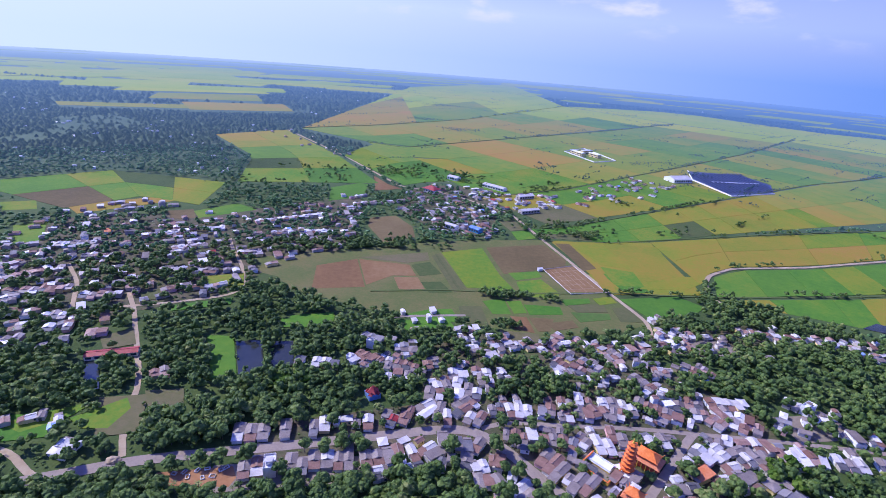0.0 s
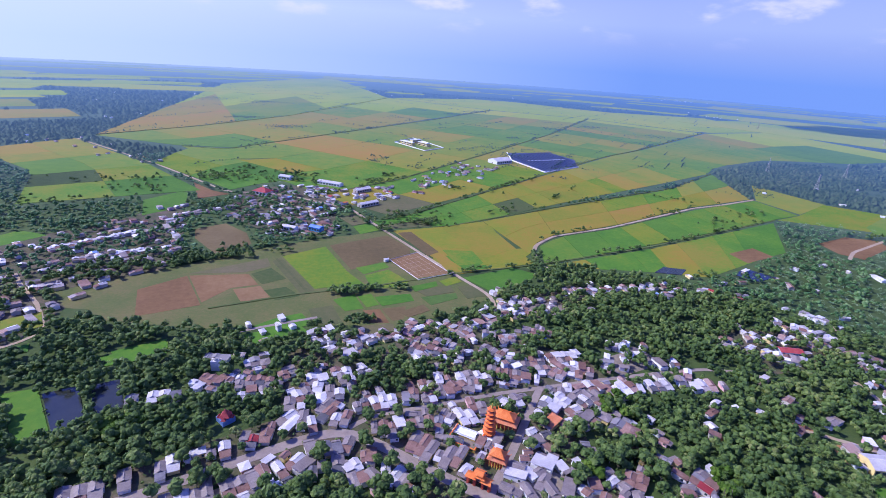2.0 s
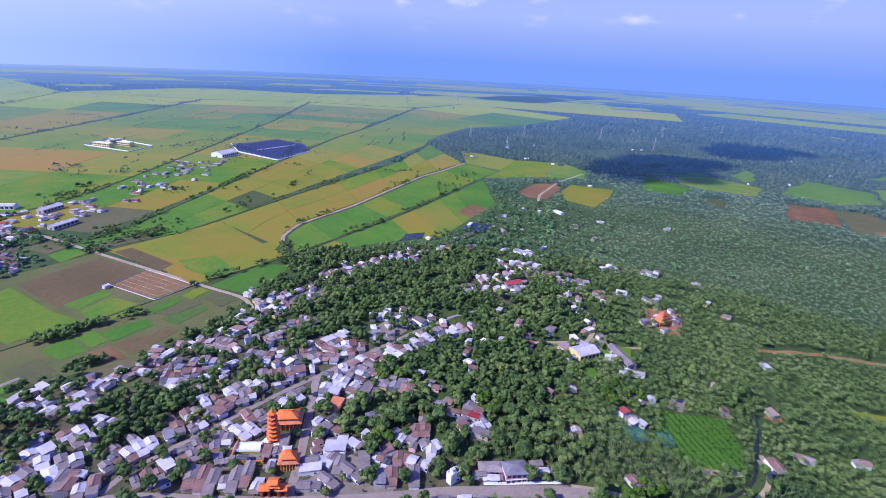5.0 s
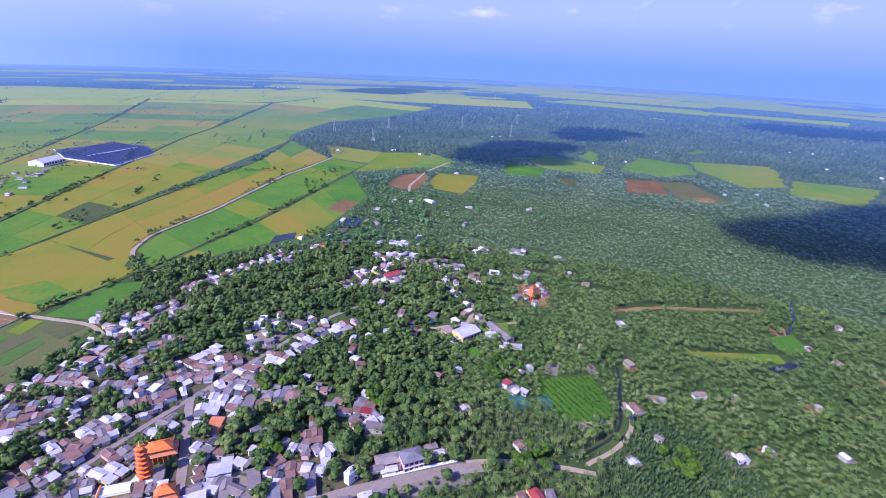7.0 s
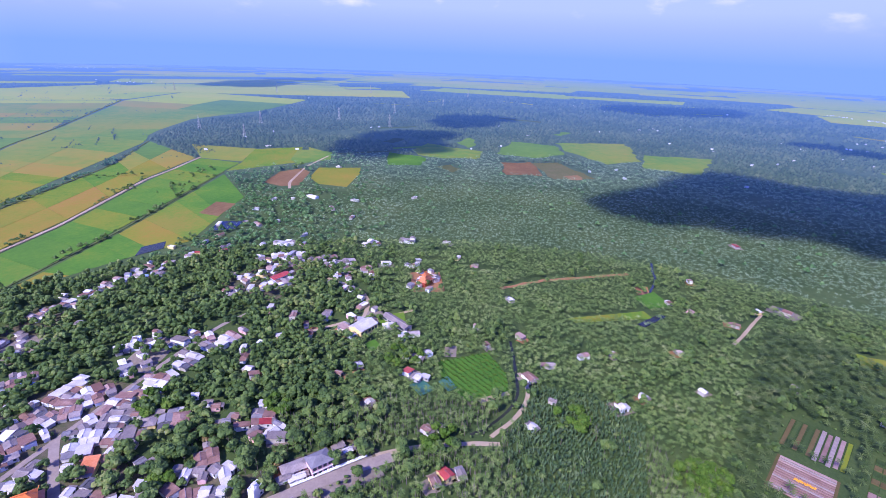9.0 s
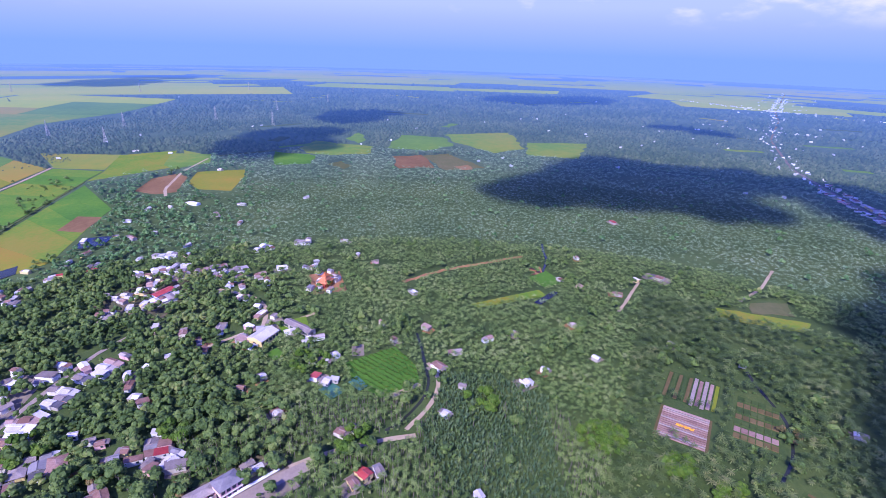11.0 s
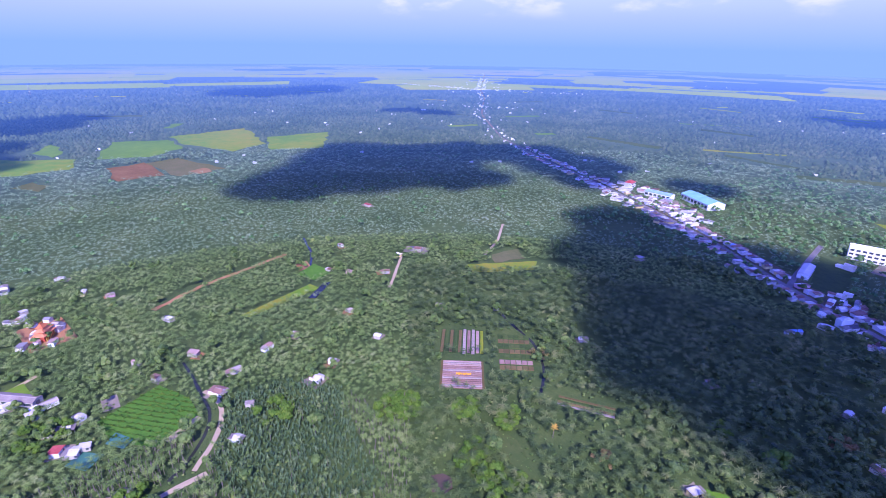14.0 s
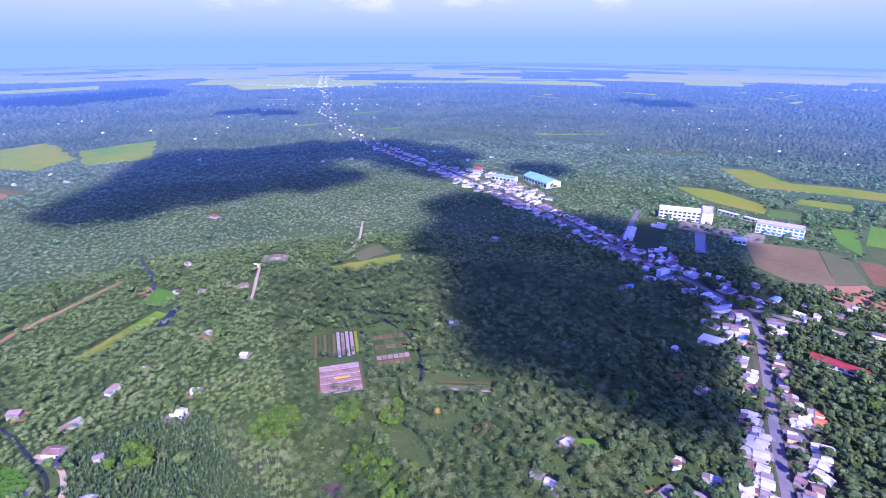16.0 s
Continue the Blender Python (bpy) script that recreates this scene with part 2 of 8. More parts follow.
M_REDDIRT = material("red_earth", [(0, (0.22, 0.10, 0.045)), (0.5, (0.32, 0.155, 0.07)), (1, (0.38, 0.21, 0.11))], 0.07, 0.5, 0.95)
M_YARD = material("trodden_yard", [(0, (0.13, 0.105, 0.075)), (0.5, (0.22, 0.18, 0.14)), (1, (0.32, 0.27, 0.21))], 0.06, 0.5, 0.95)
M_VILLAGE = material("village_ground", [(0, (0.045, 0.065, 0.022)), (0.4, (0.075, 0.080, 0.035)), (0.68, (0.130, 0.100, 0.065)), (1, (0.240, 0.185, 0.135))], 0.09, 0.7, 0.95)
M_VERGE = material("rough_olive_grass", [(0, (0.065, 0.095, 0.022)), (0.4, (0.105, 0.125, 0.032)), (0.7, (0.150, 0.135, 0.045)), (1, (0.200, 0.150, 0.070))], 0.03, 0.4, 0.95, bump=0.6, bump_scale=1.0)
M_BUND = material("grassy_bund", [(0, (0.05, 0.08, 0.02)), (0.5, (0.09, 0.12, 0.03)), (1, (0.16, 0.14, 0.06))], 0.05, 0.5, 0.95)
ROOF = {
    "w": material("pale_zinc_roof", [(0, (0.38, 0.345, 0.33)), (0.4, (0.59, 0.55, 0.53)), (1, (0.84, 0.80, 0.78))], 0.15, 1.6, 0.45, vary="island", amount=0.7, wave=(1.6, 0, (0.46, 0.43, 0.44))),
    "g": material("weathered_zinc_roof", [(0, (0.14, 0.112, 0.102)), (0.5, (0.26, 0.215, 0.200)), (1, (0.44, 0.375, 0.352))], 0.2, 1.6, 0.6, vary="island", amount=0.6, wave=(1.6, 0, (0.24, 0.19, 0.17))),
    "r": material("rusty_roof", [(0, (0.155, 0.080, 0.058)), (0.5, (0.28, 0.165, 0.130)), (1, (0.43, 0.300, 0.255))], 0.25, 1.4, 0.75, vary="island", amount=0.6, wave=(1.6, 0, (0.19, 0.10, 0.075))),
    "d": material("dark_cement_roof", [(0, (0.085, 0.08, 0.09)), (0.5, (0.15, 0.14, 0.155)), (1, (0.24, 0.22, 0.23))], 0.25, 1.4, 0.7, vary="object", amount=0.7),
    "R": material("red_metal_roof", [(0, (0.25, 0.03, 0.03)), (0.5, (0.36, 0.05, 0.045)), (1, (0.45, 0.10, 0.09))], 0.25, 1.4, 0.5, vary="object"),
    "o": material("orange_tile_roof", [(0, (0.36, 0.10, 0.04)), (0.5, (0.52, 0.16, 0.06)), (1, (0.60, 0.24, 0.12))], 0.25, 1.4, 0.7, vary="object"),
    "b": material("blue_metal_roof", [(0, (0.12, 0.20, 0.45)), (0.5, (0.20, 0.32, 0.62)), (1, (0.38, 0.52, 0.75))], 0.25, 1.4, 0.45, vary="object"),
    "t": material("teal_metal_roof", [(0, (0.13, 0.30, 0.34)), (0.5, (0.20, 0.42, 0.46)), (1, (0.32, 0.52, 0.55))], 0.15, 1.4, 0.45),
}
M_WALL = material("limewashed_wall", [(0, (0.42, 0.38, 0.34)), (0.5, (0.62, 0.58, 0.53)), (1, (0.78, 0.76, 0.72))], 0.2, 1.2, 0.9, vary="object", amount=0.9)
M_WALL_WHITE = material("white_painted_wall", [(0, (0.66, 0.66, 0.66)), (1, (0.82, 0.82, 0.81))], 0.15, 1.0, 0.85)
M_WALL_PINK = material("pink_painted_wall", [(0, (0.600, 0.344, 0.340)), (1, (0.760, 0.492, 0.484))], 0.2, 1.2, 0.85)
M_WALL_YELLOW = material("yellow_painted_wall", [(0, (0.66, 0.50, 0.20)), (1, (0.80, 0.66, 0.32))], 0.2, 1.2, 0.85)
M_ORANGE = material("orange_glazed_tile", [(0, (0.58, 0.12, 0.025)), (0.5, (0.72, 0.19, 0.04)), (1, (0.80, 0.30, 0.10))], 0.3, 1.8, 0.45)
M_REDWALL = material("red_temple_wall", [(0, (0.34, 0.05, 0.03)), (1, (0.50, 0.11, 0.07))], 0.3, 1.5, 0.7)
M_GOLD = material("yellow_temple_trim", [(0, (0.62, 0.40, 0.05)), (1, (0.76, 0.56, 0.12))], 0.3, 1.5, 0.6)
M_DOOR = material("dark_shutter", [(0, (0.06, 0.05, 0.05)), (1, (0.16, 0.13, 0.12))], 0.4, 1.5, 0.6, vary="object", amount=0.9)
M_GLASS = material("window_glass", [(0, (0.03, 0.04, 0.05)), (1, (0.07, 0.09, 0.11))], 0.4, 1.5, 0.1, spec=0.6)
M_BLUEGLASS = material("blue_glazing", [(0, (0.06, 0.24, 0.48)), (1, (0.12, 0.38, 0.62))], 0.4, 1.5, 0.15, spec=0.6)
M_PANEL = material("dark_panel", [(0, (0.020, 0.026, 0.050)), (1, (0.045, 0.055, 0.095))], 0.1, 0.8, 0.35, spec=0.5)
M_STEEL = material("galvanised_steel", [(0, (0.30, 0.31, 0.33)), (1, (0.46, 0.47, 0.49))], 0.3, 1.5, 0.5, metal=0.6)
M_TRUNK = material("grey_bark", [(0, (0.09, 0.075, 0.06)), (1, (0.19, 0.165, 0.135))], 0.5, 3.0, 0.95)
M_LEAF = material("broad_leaves", [(0, (0.050, 0.092, 0.028)), (0.4, (0.107, 0.178, 0.046)), (0.75, (0.186, 0.268, 0.069)), (1, (0.330, 0.352, 0.120))], 0.03, 0.9, 0.6, vary="island", amount=0.30, leaf=0.36, spec=0.2, bump=1.0, bump_scale=1.6)
M_PALM = material("palm_fronds", [(0, (0.076, 0.130, 0.030)), (0.4, (0.147, 0.225, 0.050)), (0.75, (0.237, 0.320, 0.083)), (1, (0.351, 0.390, 0.150))], 0.03, 0.2, 0.55, vary="island", amount=0.30, leaf=0.25, spec=0.22)
M_NIPA = material("reedy_leaves", [(0, (0.070, 0.125, 0.055)), (0.5, (0.125, 0.205, 0.085)), (1, (0.20, 0.27, 0.12))], 0.06, 0.3, 0.45, vary="island", amount=0.45, leaf=0.25, spec=0.15)
M_RUSSET = material("russet_leaves", [(0, (0.10, 0.09, 0.03)), (0.5, (0.17, 0.13, 0.045)), (1, (0.26, 0.17, 0.07))], 0.06, 0.3, 0.6, vary="island", amount=0.4, leaf=0.2)
M_LIME = material("bright_leaves", [(0, (0.054, 0.112, 0.013)), (0.5, (0.090, 0.168, 0.020)), (1, (0.153, 0.224, 0.032))], 0.06, 0.3, 0.6, vary="island", amount=0.30, leaf=0.25, spec=0.15)
# middle-distance leaves: haze put into bluer greens and into emission
M_MIDLEAF = material("broad_leaves_far_off", [(0, (0.042, 0.099, 0.035)), (0.4, (0.085, 0.176, 0.058)), (0.75, (0.144, 0.260, 0.088)), (1, (0.236, 0.348, 0.133))], 0.02, 0.2, 0.6, vary="island", amount=0.4, leaf=0.2, spec=0.18, haze_glow=True)
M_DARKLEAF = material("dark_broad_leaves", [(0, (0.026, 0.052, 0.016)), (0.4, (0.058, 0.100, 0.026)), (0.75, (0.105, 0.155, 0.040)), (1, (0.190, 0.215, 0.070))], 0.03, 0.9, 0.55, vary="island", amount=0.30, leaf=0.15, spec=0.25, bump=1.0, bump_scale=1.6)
# old palms: partial cloud shade and dark gaps put into darker greens
M_SHADED_OLDPALM = material("old_palm_fronds", [(0, (0.040, 0.072, 0.016)), (0.4, (0.080, 0.125, 0.030)), (0.75, (0.135, 0.185, 0.048)), (1, (0.230, 0.245, 0.085))], 0.03, 0.2, 0.55, vary="island", amount=0.34, leaf=0.2, spec=0.25)
# palm fronds lightened and blued to carry distance haze, plus haze emission
M_MIDPALM = material("palms_far_off", [(0, (0.117, 0.186, 0.091)), (0.4, (0.203, 0.295, 0.142)), (0.75, (0.284, 0.380, 0.202)), (1, (0.378, 0.440, 0.280))], 0.012, 0.15, 0.6, vary="island", amount=0.28, leaf=0.25, spec=0.15, haze_glow=True)
M_FARLEAF = material("far_canopy", [(0, (0.051, 0.085, 0.032)), (0.5, (0.101, 0.145, 0.057)), (1, (0.181, 0.215, 0.096))], 0.006, 0.1, 0.8, vary="island", amount=0.25, haze_glow=True, leaf=0.35, spec=0.1)
M_YELLOWPALM = material("dead_yellow_fronds", [(0, (0.50, 0.27, 0.03)), (1, (0.65, 0.42, 0.06))], 0.3, 1.5, 0.7)
M_CLOUD = material("cloud", [(0, (0.86, 0.86, 0.88)), (1, (0.95, 0.95, 0.96))], 0.002, 0.02, 1.0)
cn = M_CLOUD.node_tree                                  # a shell lets part of the sunlight through
c_mix, c_clear = cn.nodes.new("ShaderNodeMixShader"), cn.nodes.new("ShaderNodeBsdfTransparent")
c_mix.inputs[0].default_value = 0.52
cn.links.new(c_clear.outputs[0], c_mix.inputs[1])
cn.links.new(cn.nodes["Principled BSDF"].outputs[0], c_mix.inputs[2])
cn.links.new(c_mix.outputs[0], cn.nodes["Material Output"].inputs["Surface"])
M_BEDSOIL = material("pinkish_bed_soil", [(0, (0.176, 0.101, 0.083)), (0.5, (0.264, 0.164, 0.139)), (1, (0.344, 0.242, 0.210))], 0.1, 1.2, 0.95, vary="object")
M_BEDPALE = material("pale_plastic_mulch", [(0, (0.230, 0.172, 0.156)), (1, (0.332, 0.271, 0.252))], 0.2, 1.4, 0.7)
M_MARIGOLD = material("orange_flowers", [(0, (0.62, 0.25, 0.02)), (1, (0.80, 0.42, 0.04))], 0.6, 3.0, 0.8)


# ---------------------------------------------------------------- helpers
def link_mesh(name, verts, faces, mat, parent=None, label=""):
    me = bpy.data.meshes.new(name)
    me.from_pydata(verts, [], faces)
    me.materials.append(mat)
    me.update()
    ob = new(name, me)
    if parent is not None:
        ob.parent = parent
    if label:
        ob["label"] = label
    return ob


def part(name, bm, mat, parent, label=""):
    me = bpy.data.meshes.new(name)
    bmesh.ops.recalc_face_normals(bm, faces=bm.faces)
    bm.to_mesh(me)
    bm.free()
    me.materials.append(mat)
    ob = new(name, me)
    ob.parent = parent
    if label:
        ob["label"] = label
    return ob


def shared(name, me, parent, m=None):
    ob = new(name, me)
    ob.parent = parent
    if m is not None:
        ob.matrix_basis = m
    return ob


def thing(name, x, y, rot=0, z=0.0):
    e = new(name)
    e.empty_display_size = 1
    e.matrix_basis = pose(x, y, z, 0, 0, rot)
    return e


def box(bm, x0, y0, z0, x1, y1, z1):
    v = [bm.verts.new((x, y, z)) for z in (z0, z1) for x, y in ((x0, y0), (x1, y0), (x1, y1), (x0, y1))]
    for f in ((3, 2, 1, 0), (4, 5, 6, 7), (0, 1, 5, 4), (1, 2, 6, 5), (2, 3, 7, 6), (3, 0, 4, 7)):
        bm.faces.new([v[i] for i in f])


def beam(bm, a, b, r):
    a, b = Vector(a), Vector(b)
    d = (b - a).normalized()
    u = d.orthogonal().normalized() * r
    w = d.cross(u).normalized() * r
    va = [bm.verts.new(a + s * u + t * w) for s, t in ((1, 1), (-1, 1), (-1, -1), (1, -1))]
    vb = [bm.verts.new(b + s * u + t * w) for s, t in ((1, 1), (-1, 1), (-1, -1), (1, -1))]
    for i in range(4):
        bm.faces.new((va[i], va[(i + 1) % 4], vb[(i + 1) % 4], vb[i]))
    bm.faces.new(va[::-1])
    bm.faces.new(vb)


def gable(bm, w, l, z0, z1, over=0.28, thick=0.12):
    """A pitched roof of two slabs with eaves, its ridge along y."""
    hw, hl = w / 2 + over, l / 2 + over
    zo = z0 - (z1 - z0) * over / (w / 2)
    lo = [(-hw, zo), (0, z1), (hw, zo)]
    for (xa, za), (xb, zb) in (lo[:2], lo[1:]):
        v = [bm.verts.new(c) for c in ((xa, -hl, za), (xb, -hl, zb), (xb, hl, zb), (xa, hl, za),
                                      (xa, -hl, za + thick), (xb, -hl, zb + thick), (xb, hl, zb + thick), (xa, hl, za + thick))]
        for f in ((3, 2, 1, 0), (4, 5, 6, 7), (0, 1, 5, 4), (1, 2, 6, 5), (2, 3, 7, 6), (3, 0, 4, 7)):
            bm.faces.new([v[i] for i in f])
    box(bm, -0.18, -hl, z1 + thick - 0.05, 0.18, hl, z1 + thick + 0.09)


def shed(bm, w, l, z0, z1, over=0.3, thick=0.14):
    hw, hl = w / 2 + over, l / 2 + over
    v = [bm.verts.new(c) for c in ((-hw, -hl, z0), (hw, -hl, z0), (hw, hl, z1), (-hw, hl, z1),
                                  (-hw, -hl, z0 + thick), (hw, -hl, z0 + thick), (hw, hl, z1 + thick), (-hw, hl, z1 + thick))]
    for f in ((3, 2, 1, 0), (4, 5, 6, 7), (0, 1, 5, 4), (1, 2, 6, 5), (2, 3, 7, 6), (3, 0, 4, 7)):
        bm.faces.new([v[i] for i in f])


def hip(bm, w, l, z0, z1, over=0.7, thick=0.15):
    hw, hl = w / 2 + over, l / 2 + over
    r = max(0.2, hl - hw)
    lo = [bm.verts.new(c) for c in ((-hw, -hl, z0), (hw, -hl, z0), (hw, hl, z0), (-hw, hl, z0))]
    up = [bm.verts.new(c) for c in ((-hw, -hl, z0 + thick), (hw, -hl, z0 + thick), (hw, hl, z0 + thick), (-hw, hl, z0 + thick))]
    a, b = bm.verts.new((0, -r, z1)), bm.verts.new((0, r, z1))
    bm.faces.new(lo[::-1])
    for i in range(4):
        bm.faces.new((lo[i], lo[(i + 1) % 4], up[(i + 1) % 4], up[i]))
    bm.faces.new((up[0], up[1], a))
    bm.faces.new((up[2], up[3], b))
    bm.faces.new((up[1], up[2], b, a))
    bm.faces.new((up[3], up[0], a, b))


U = 1.35          # metres in a unit of the plan


def S(poly):
    return [(p[0] * U, p[1] * U) for p in poly]


# ---- what is taken, cell by cell: 1 field or water, 2 road, 4 house, 8 thin wood
X0, Y0, CELL, NX, NY = -1350, -2570, 2.2, 2300, 2700
PLAN = np.zeros((NY, NX), np.uint8)


def fill(poly, code):
    p = np.array(poly, float)
    x0, x1 = int((p[:, 0].min() - X0) // CELL), int((p[:, 0].max() - X0) // CELL) + 1
    y0, y1 = int((p[:, 1].min() - Y0) // CELL), int((p[:, 1].max() - Y0) // CELL) + 1
    x0, x1, y0, y1 = max(x0, 0), min(x1, NX), max(y0, 0), min(y1, NY)
    if x0 >= x1 or y0 >= y1:
        return 0, 0
    gx, gy = np.meshgrid(X0 + (np.arange(x0, x1) + 0.5) * CELL, Y0 + (np.arange(y0, y1) + 0.5) * CELL)
    inside = np.zeros(gx.shape, bool)
    for (ax, ay), (bx, by) in zip(p, np.roll(p, -1, 0)):
        if ay != by:
            inside ^= ((ay > gy) != (by > gy)) & (gx < (bx - ax) * (gy - ay) / (by - ay) + ax)
    part_of = PLAN[y0:y1, x0:x1]
    hit = int(((part_of & (4 | 2)) > 0)[inside].sum()), int(inside.sum())
    part_of[inside] |= code
    return hit


def inside_poly(px, py, poly):
    p = np.array(poly, float)
    r = np.zeros(px.shape, bool)
    for (ax, ay), (bx, by) in zip(p, np.roll(p, -1, 0)):
        if ay != by:
            r ^= ((ay > py) != (by > py)) & (px < (bx - ax) * (py - ay) / (by - ay) + ax)
    return r


def plan_at(px, py):
    ix = np.clip(((px - X0) / CELL).astype(int), 0, NX - 1)
    iy = np.clip(((py - Y0) / CELL).astype(int), 0, NY - 1)
    return PLAN[iy, ix]


def rect(x, y, rot, w, l, grow=0.0):
    c, s = math.cos(radians(rot)), math.sin(radians(rot))
    hw, hl = w / 2 + grow, l / 2 + grow
    return [(x + c * a - s * b, y + s * a + c * b) for a, b in ((-hw, -hl), (hw, -hl), (hw, hl), (-hw, hl))]


def slab(name, poly, z0, z1, mat, parent=None):
    """A flat piece of land with its own edges, wound either way."""
    area = sum(a[0] * b[1] - b[0] * a[1] for a, b in zip(poly, poly[1:] + poly[:1]))
    if area < 0:
        poly = poly[::-1]
    k = len(poly)
    verts = [(x, y, z0) for x, y in poly] + [(x, y, z1) for x, y in poly]
    faces = [tuple(range(k, 2 * k))] + [(i, (i + 1) % k, k + (i + 1) % k, k + i) for i in range(k)]
    return link_mesh(name, verts, faces, mat, parent)


def smooth_line(pts, step):
    """Points every step metres along a soft curve through pts."""
    p = np.array(pts, float)
    d = np.concatenate([[0], np.cumsum(np.hypot(*np.diff(p, axis=0).T))])
    s = np.linspace(0, d[-1], max(2, int(d[-1] / step) + 1))
    q = np.stack([np.interp(s, d, p[:, 0]), np.interp(s, d, p[:, 1])], 1)
    for _ in range(3):
        q[1:-1] = (q[:-2] + 2 * q[1:-1] + q[2:]) / 4
    return q


def ribbon(name, pts, width, z, mat, label, category, code=2, wob=0.0, step=6.0, grow=0.8):
    q = smooth_line(S(pts), step)
    t = np.gradient(q, axis=0)
    t /= np.maximum(np.hypot(*t.T)[:, None], 1e-6)
    nrm = np.stack([-t[:, 1], t[:, 0]], 1)
    rng = np.random.RandomState(len(q) + int(abs(pts[0][0])))
    hw = width / 2 * (1 + wob * rng.uniform(-1, 1, (len(q), 2)))
    a, b = q + nrm * hw[:, :1], q - nrm * hw[:, 1:]
    verts = []
    for i in range(len(q)):
        verts += [(*a[i], 0.0), (*a[i], z), (*b[i], z), (*b[i], 0.0)]
    faces = []
    for i in range(len(q) - 1):
        k = 4 * i
        for j in range(3):
            faces.append((k + j, k + j + 1, k + j + 5, k + j + 4))
    ob = link_mesh(name, verts, [f[::-1] for f in faces], mat)
    for i in range(len(q) - 1):
        g = nrm[i] * (width / 2 + grow)
        fill([q[i] + g, q[i + 1] + g, q[i + 1] - g, q[i] - g], code)
        if code == 2:
            g = nrm[i] * (width / 2 + 3.6)
            fill([q[i] + g, q[i + 1] + g, q[i + 1] - g, q[i] - g], 8)
    return tagged(ob, label, category, "", "structure")


# ---------------------------------------------------------------- land
bm = bmesh.new()
bmesh.ops.create_circle(bm, cap_ends=True, segments=96, radius=4950)
me = bpy.data.meshes.new("ground")
bm.to_mesh(me)
bm.free()
me.materials.append(M_GROUND)
ground = new("ground", me)
ground.location.z = -0.06
tagged(ground, "flat delta plain with dark green undergrowth", "ground", "", "structure")

verts, faces = [], []
for i in range(97):
    a = math.tau * i / 96
    for r in (490, 1500, 2300, 3400, 4940):
        verts.append((r * math.sin(a), r * math.cos(a), 0.0))
for i in range(96):
    for j in range(4):
        k = i * 5 + j
        faces.append((k, k + 1, k + 6, k + 5))
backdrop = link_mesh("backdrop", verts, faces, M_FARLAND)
tagged(backdrop, "hazy blue-green distant wooded plain", "backdrop", "", "structure")


def along(line, s):
    p = np.array(line, float)
    d = np.concatenate([[0], np.cumsum(np.hypot(*np.diff(p, axis=0).T))])
    return np.array([np.interp(s * d[-1], d, p[:, 0]), np.interp(s * d[-1], d, p[:, 1])])


FIELD_NAME = {"G": "green rice field", "H": "lush green rice field", "Y": "yellow-green ripening rice field", "O": "golden ripe rice field",
              "B": "brown ploughed field", "P": "dry reddish-brown field", "D": "dark weedy fallow field", "V": "vegetable field in rows", "S": "olive-brown stubble field"}
FAR_NAME = {"G": "green rice field in haze", "Y": "yellow-green rice field in haze", "O": "golden rice field in haze", "D": "dark fallow field in haze", "Z": "pale yellow-green rice field near the horizon"}


FIELD_COUNT = [0]


def field(poly, code, gap=0.3, z=0.12):
    FIELD_COUNT[0] += 1
    z += 0.0025 * (FIELD_COUNT[0] % 97)
    poly = S(poly)
    p = np.array(poly, float)
    c = p.mean(0)
    v = p - c
    p = c + v * (1 - gap / np.maximum(np.hypot(*v.T)[:, None], 2))
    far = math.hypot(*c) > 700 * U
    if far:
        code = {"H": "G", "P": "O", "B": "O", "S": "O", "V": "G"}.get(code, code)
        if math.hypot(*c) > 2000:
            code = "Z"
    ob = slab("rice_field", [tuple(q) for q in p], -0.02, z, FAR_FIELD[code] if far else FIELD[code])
    tagged(ob, (FAR_NAME if far else FIELD_NAME)[code], "field", "fields of the plain", "structure")
    fill(poly, 1)
    reach = math.hypot(*c)
    if reach < 480:
        fill([tuple(c + (np.array(a) - c) * (1 + 3.0 / max(4, math.hypot(*(np.array(a) - c))))) for a in poly], 8)
    if reach > 500:
        for k in (0.012, 0.024, 0.036):
            fill([(q[0] * (1 - k), q[1] * (1 - k)) for q in poly], 1)
    return ob


def strip(a, b, codes, cuts=None, rows=1):
    """Fields between two bank lines; codes: one letter a field, rows of them from line a to line b."""
    n = len(codes) // rows
    rng = random.Random(n * 7 + int(a[0][0]))
    if cuts is None:
        cuts = [min(1, max(0, (i + (rng.uniform(-0.25, 0.25) if 0 < i < n else 0)) / n)) for i in range(n + 1)]
    for r in range(rows):
        for i in range(n):
            def at(s, v):
                return along(a, s) * (1 - v) + along(b, s) * v
            s0, s1, v0, v1 = cuts[i], cuts[i + 1], r / rows, (r + 1) / rows
            code = codes[r * n + i]
            wide = np.hypot(*(at(s1, v0) - at(s0, v0)))
            tall = np.hypot(*(at(s0, v1) - at(s0, v0)))
            na, nb = max(1, round(wide / 95)), max(1, round(tall / 80))
            if math.hypot(*at(s0, v0)) > 900:
                na, nb = max(1, round(wide / 300)), max(1, round(tall / 130))
            for ia in range(na):
                for ib in range(nb):
                    q0, q1 = s0 + (s1 - s0) * ia / na, s0 + (s1 - s0) * (ia + 1) / na
                    u0, u1 = v0 + (v1 - v0) * ib / nb, v0 + (v1 - v0) * (ib + 1) / nb
                    ss = np.linspace(q0, q1, 3)
                    c = code if na * nb == 1 or rng.random() < 0.7 or code in "PBDVS" else rng.choice("GYYYHO")
                    field([at(s, u0) for s in ss] + [at(s, u1) for s in ss[::-1]], c)


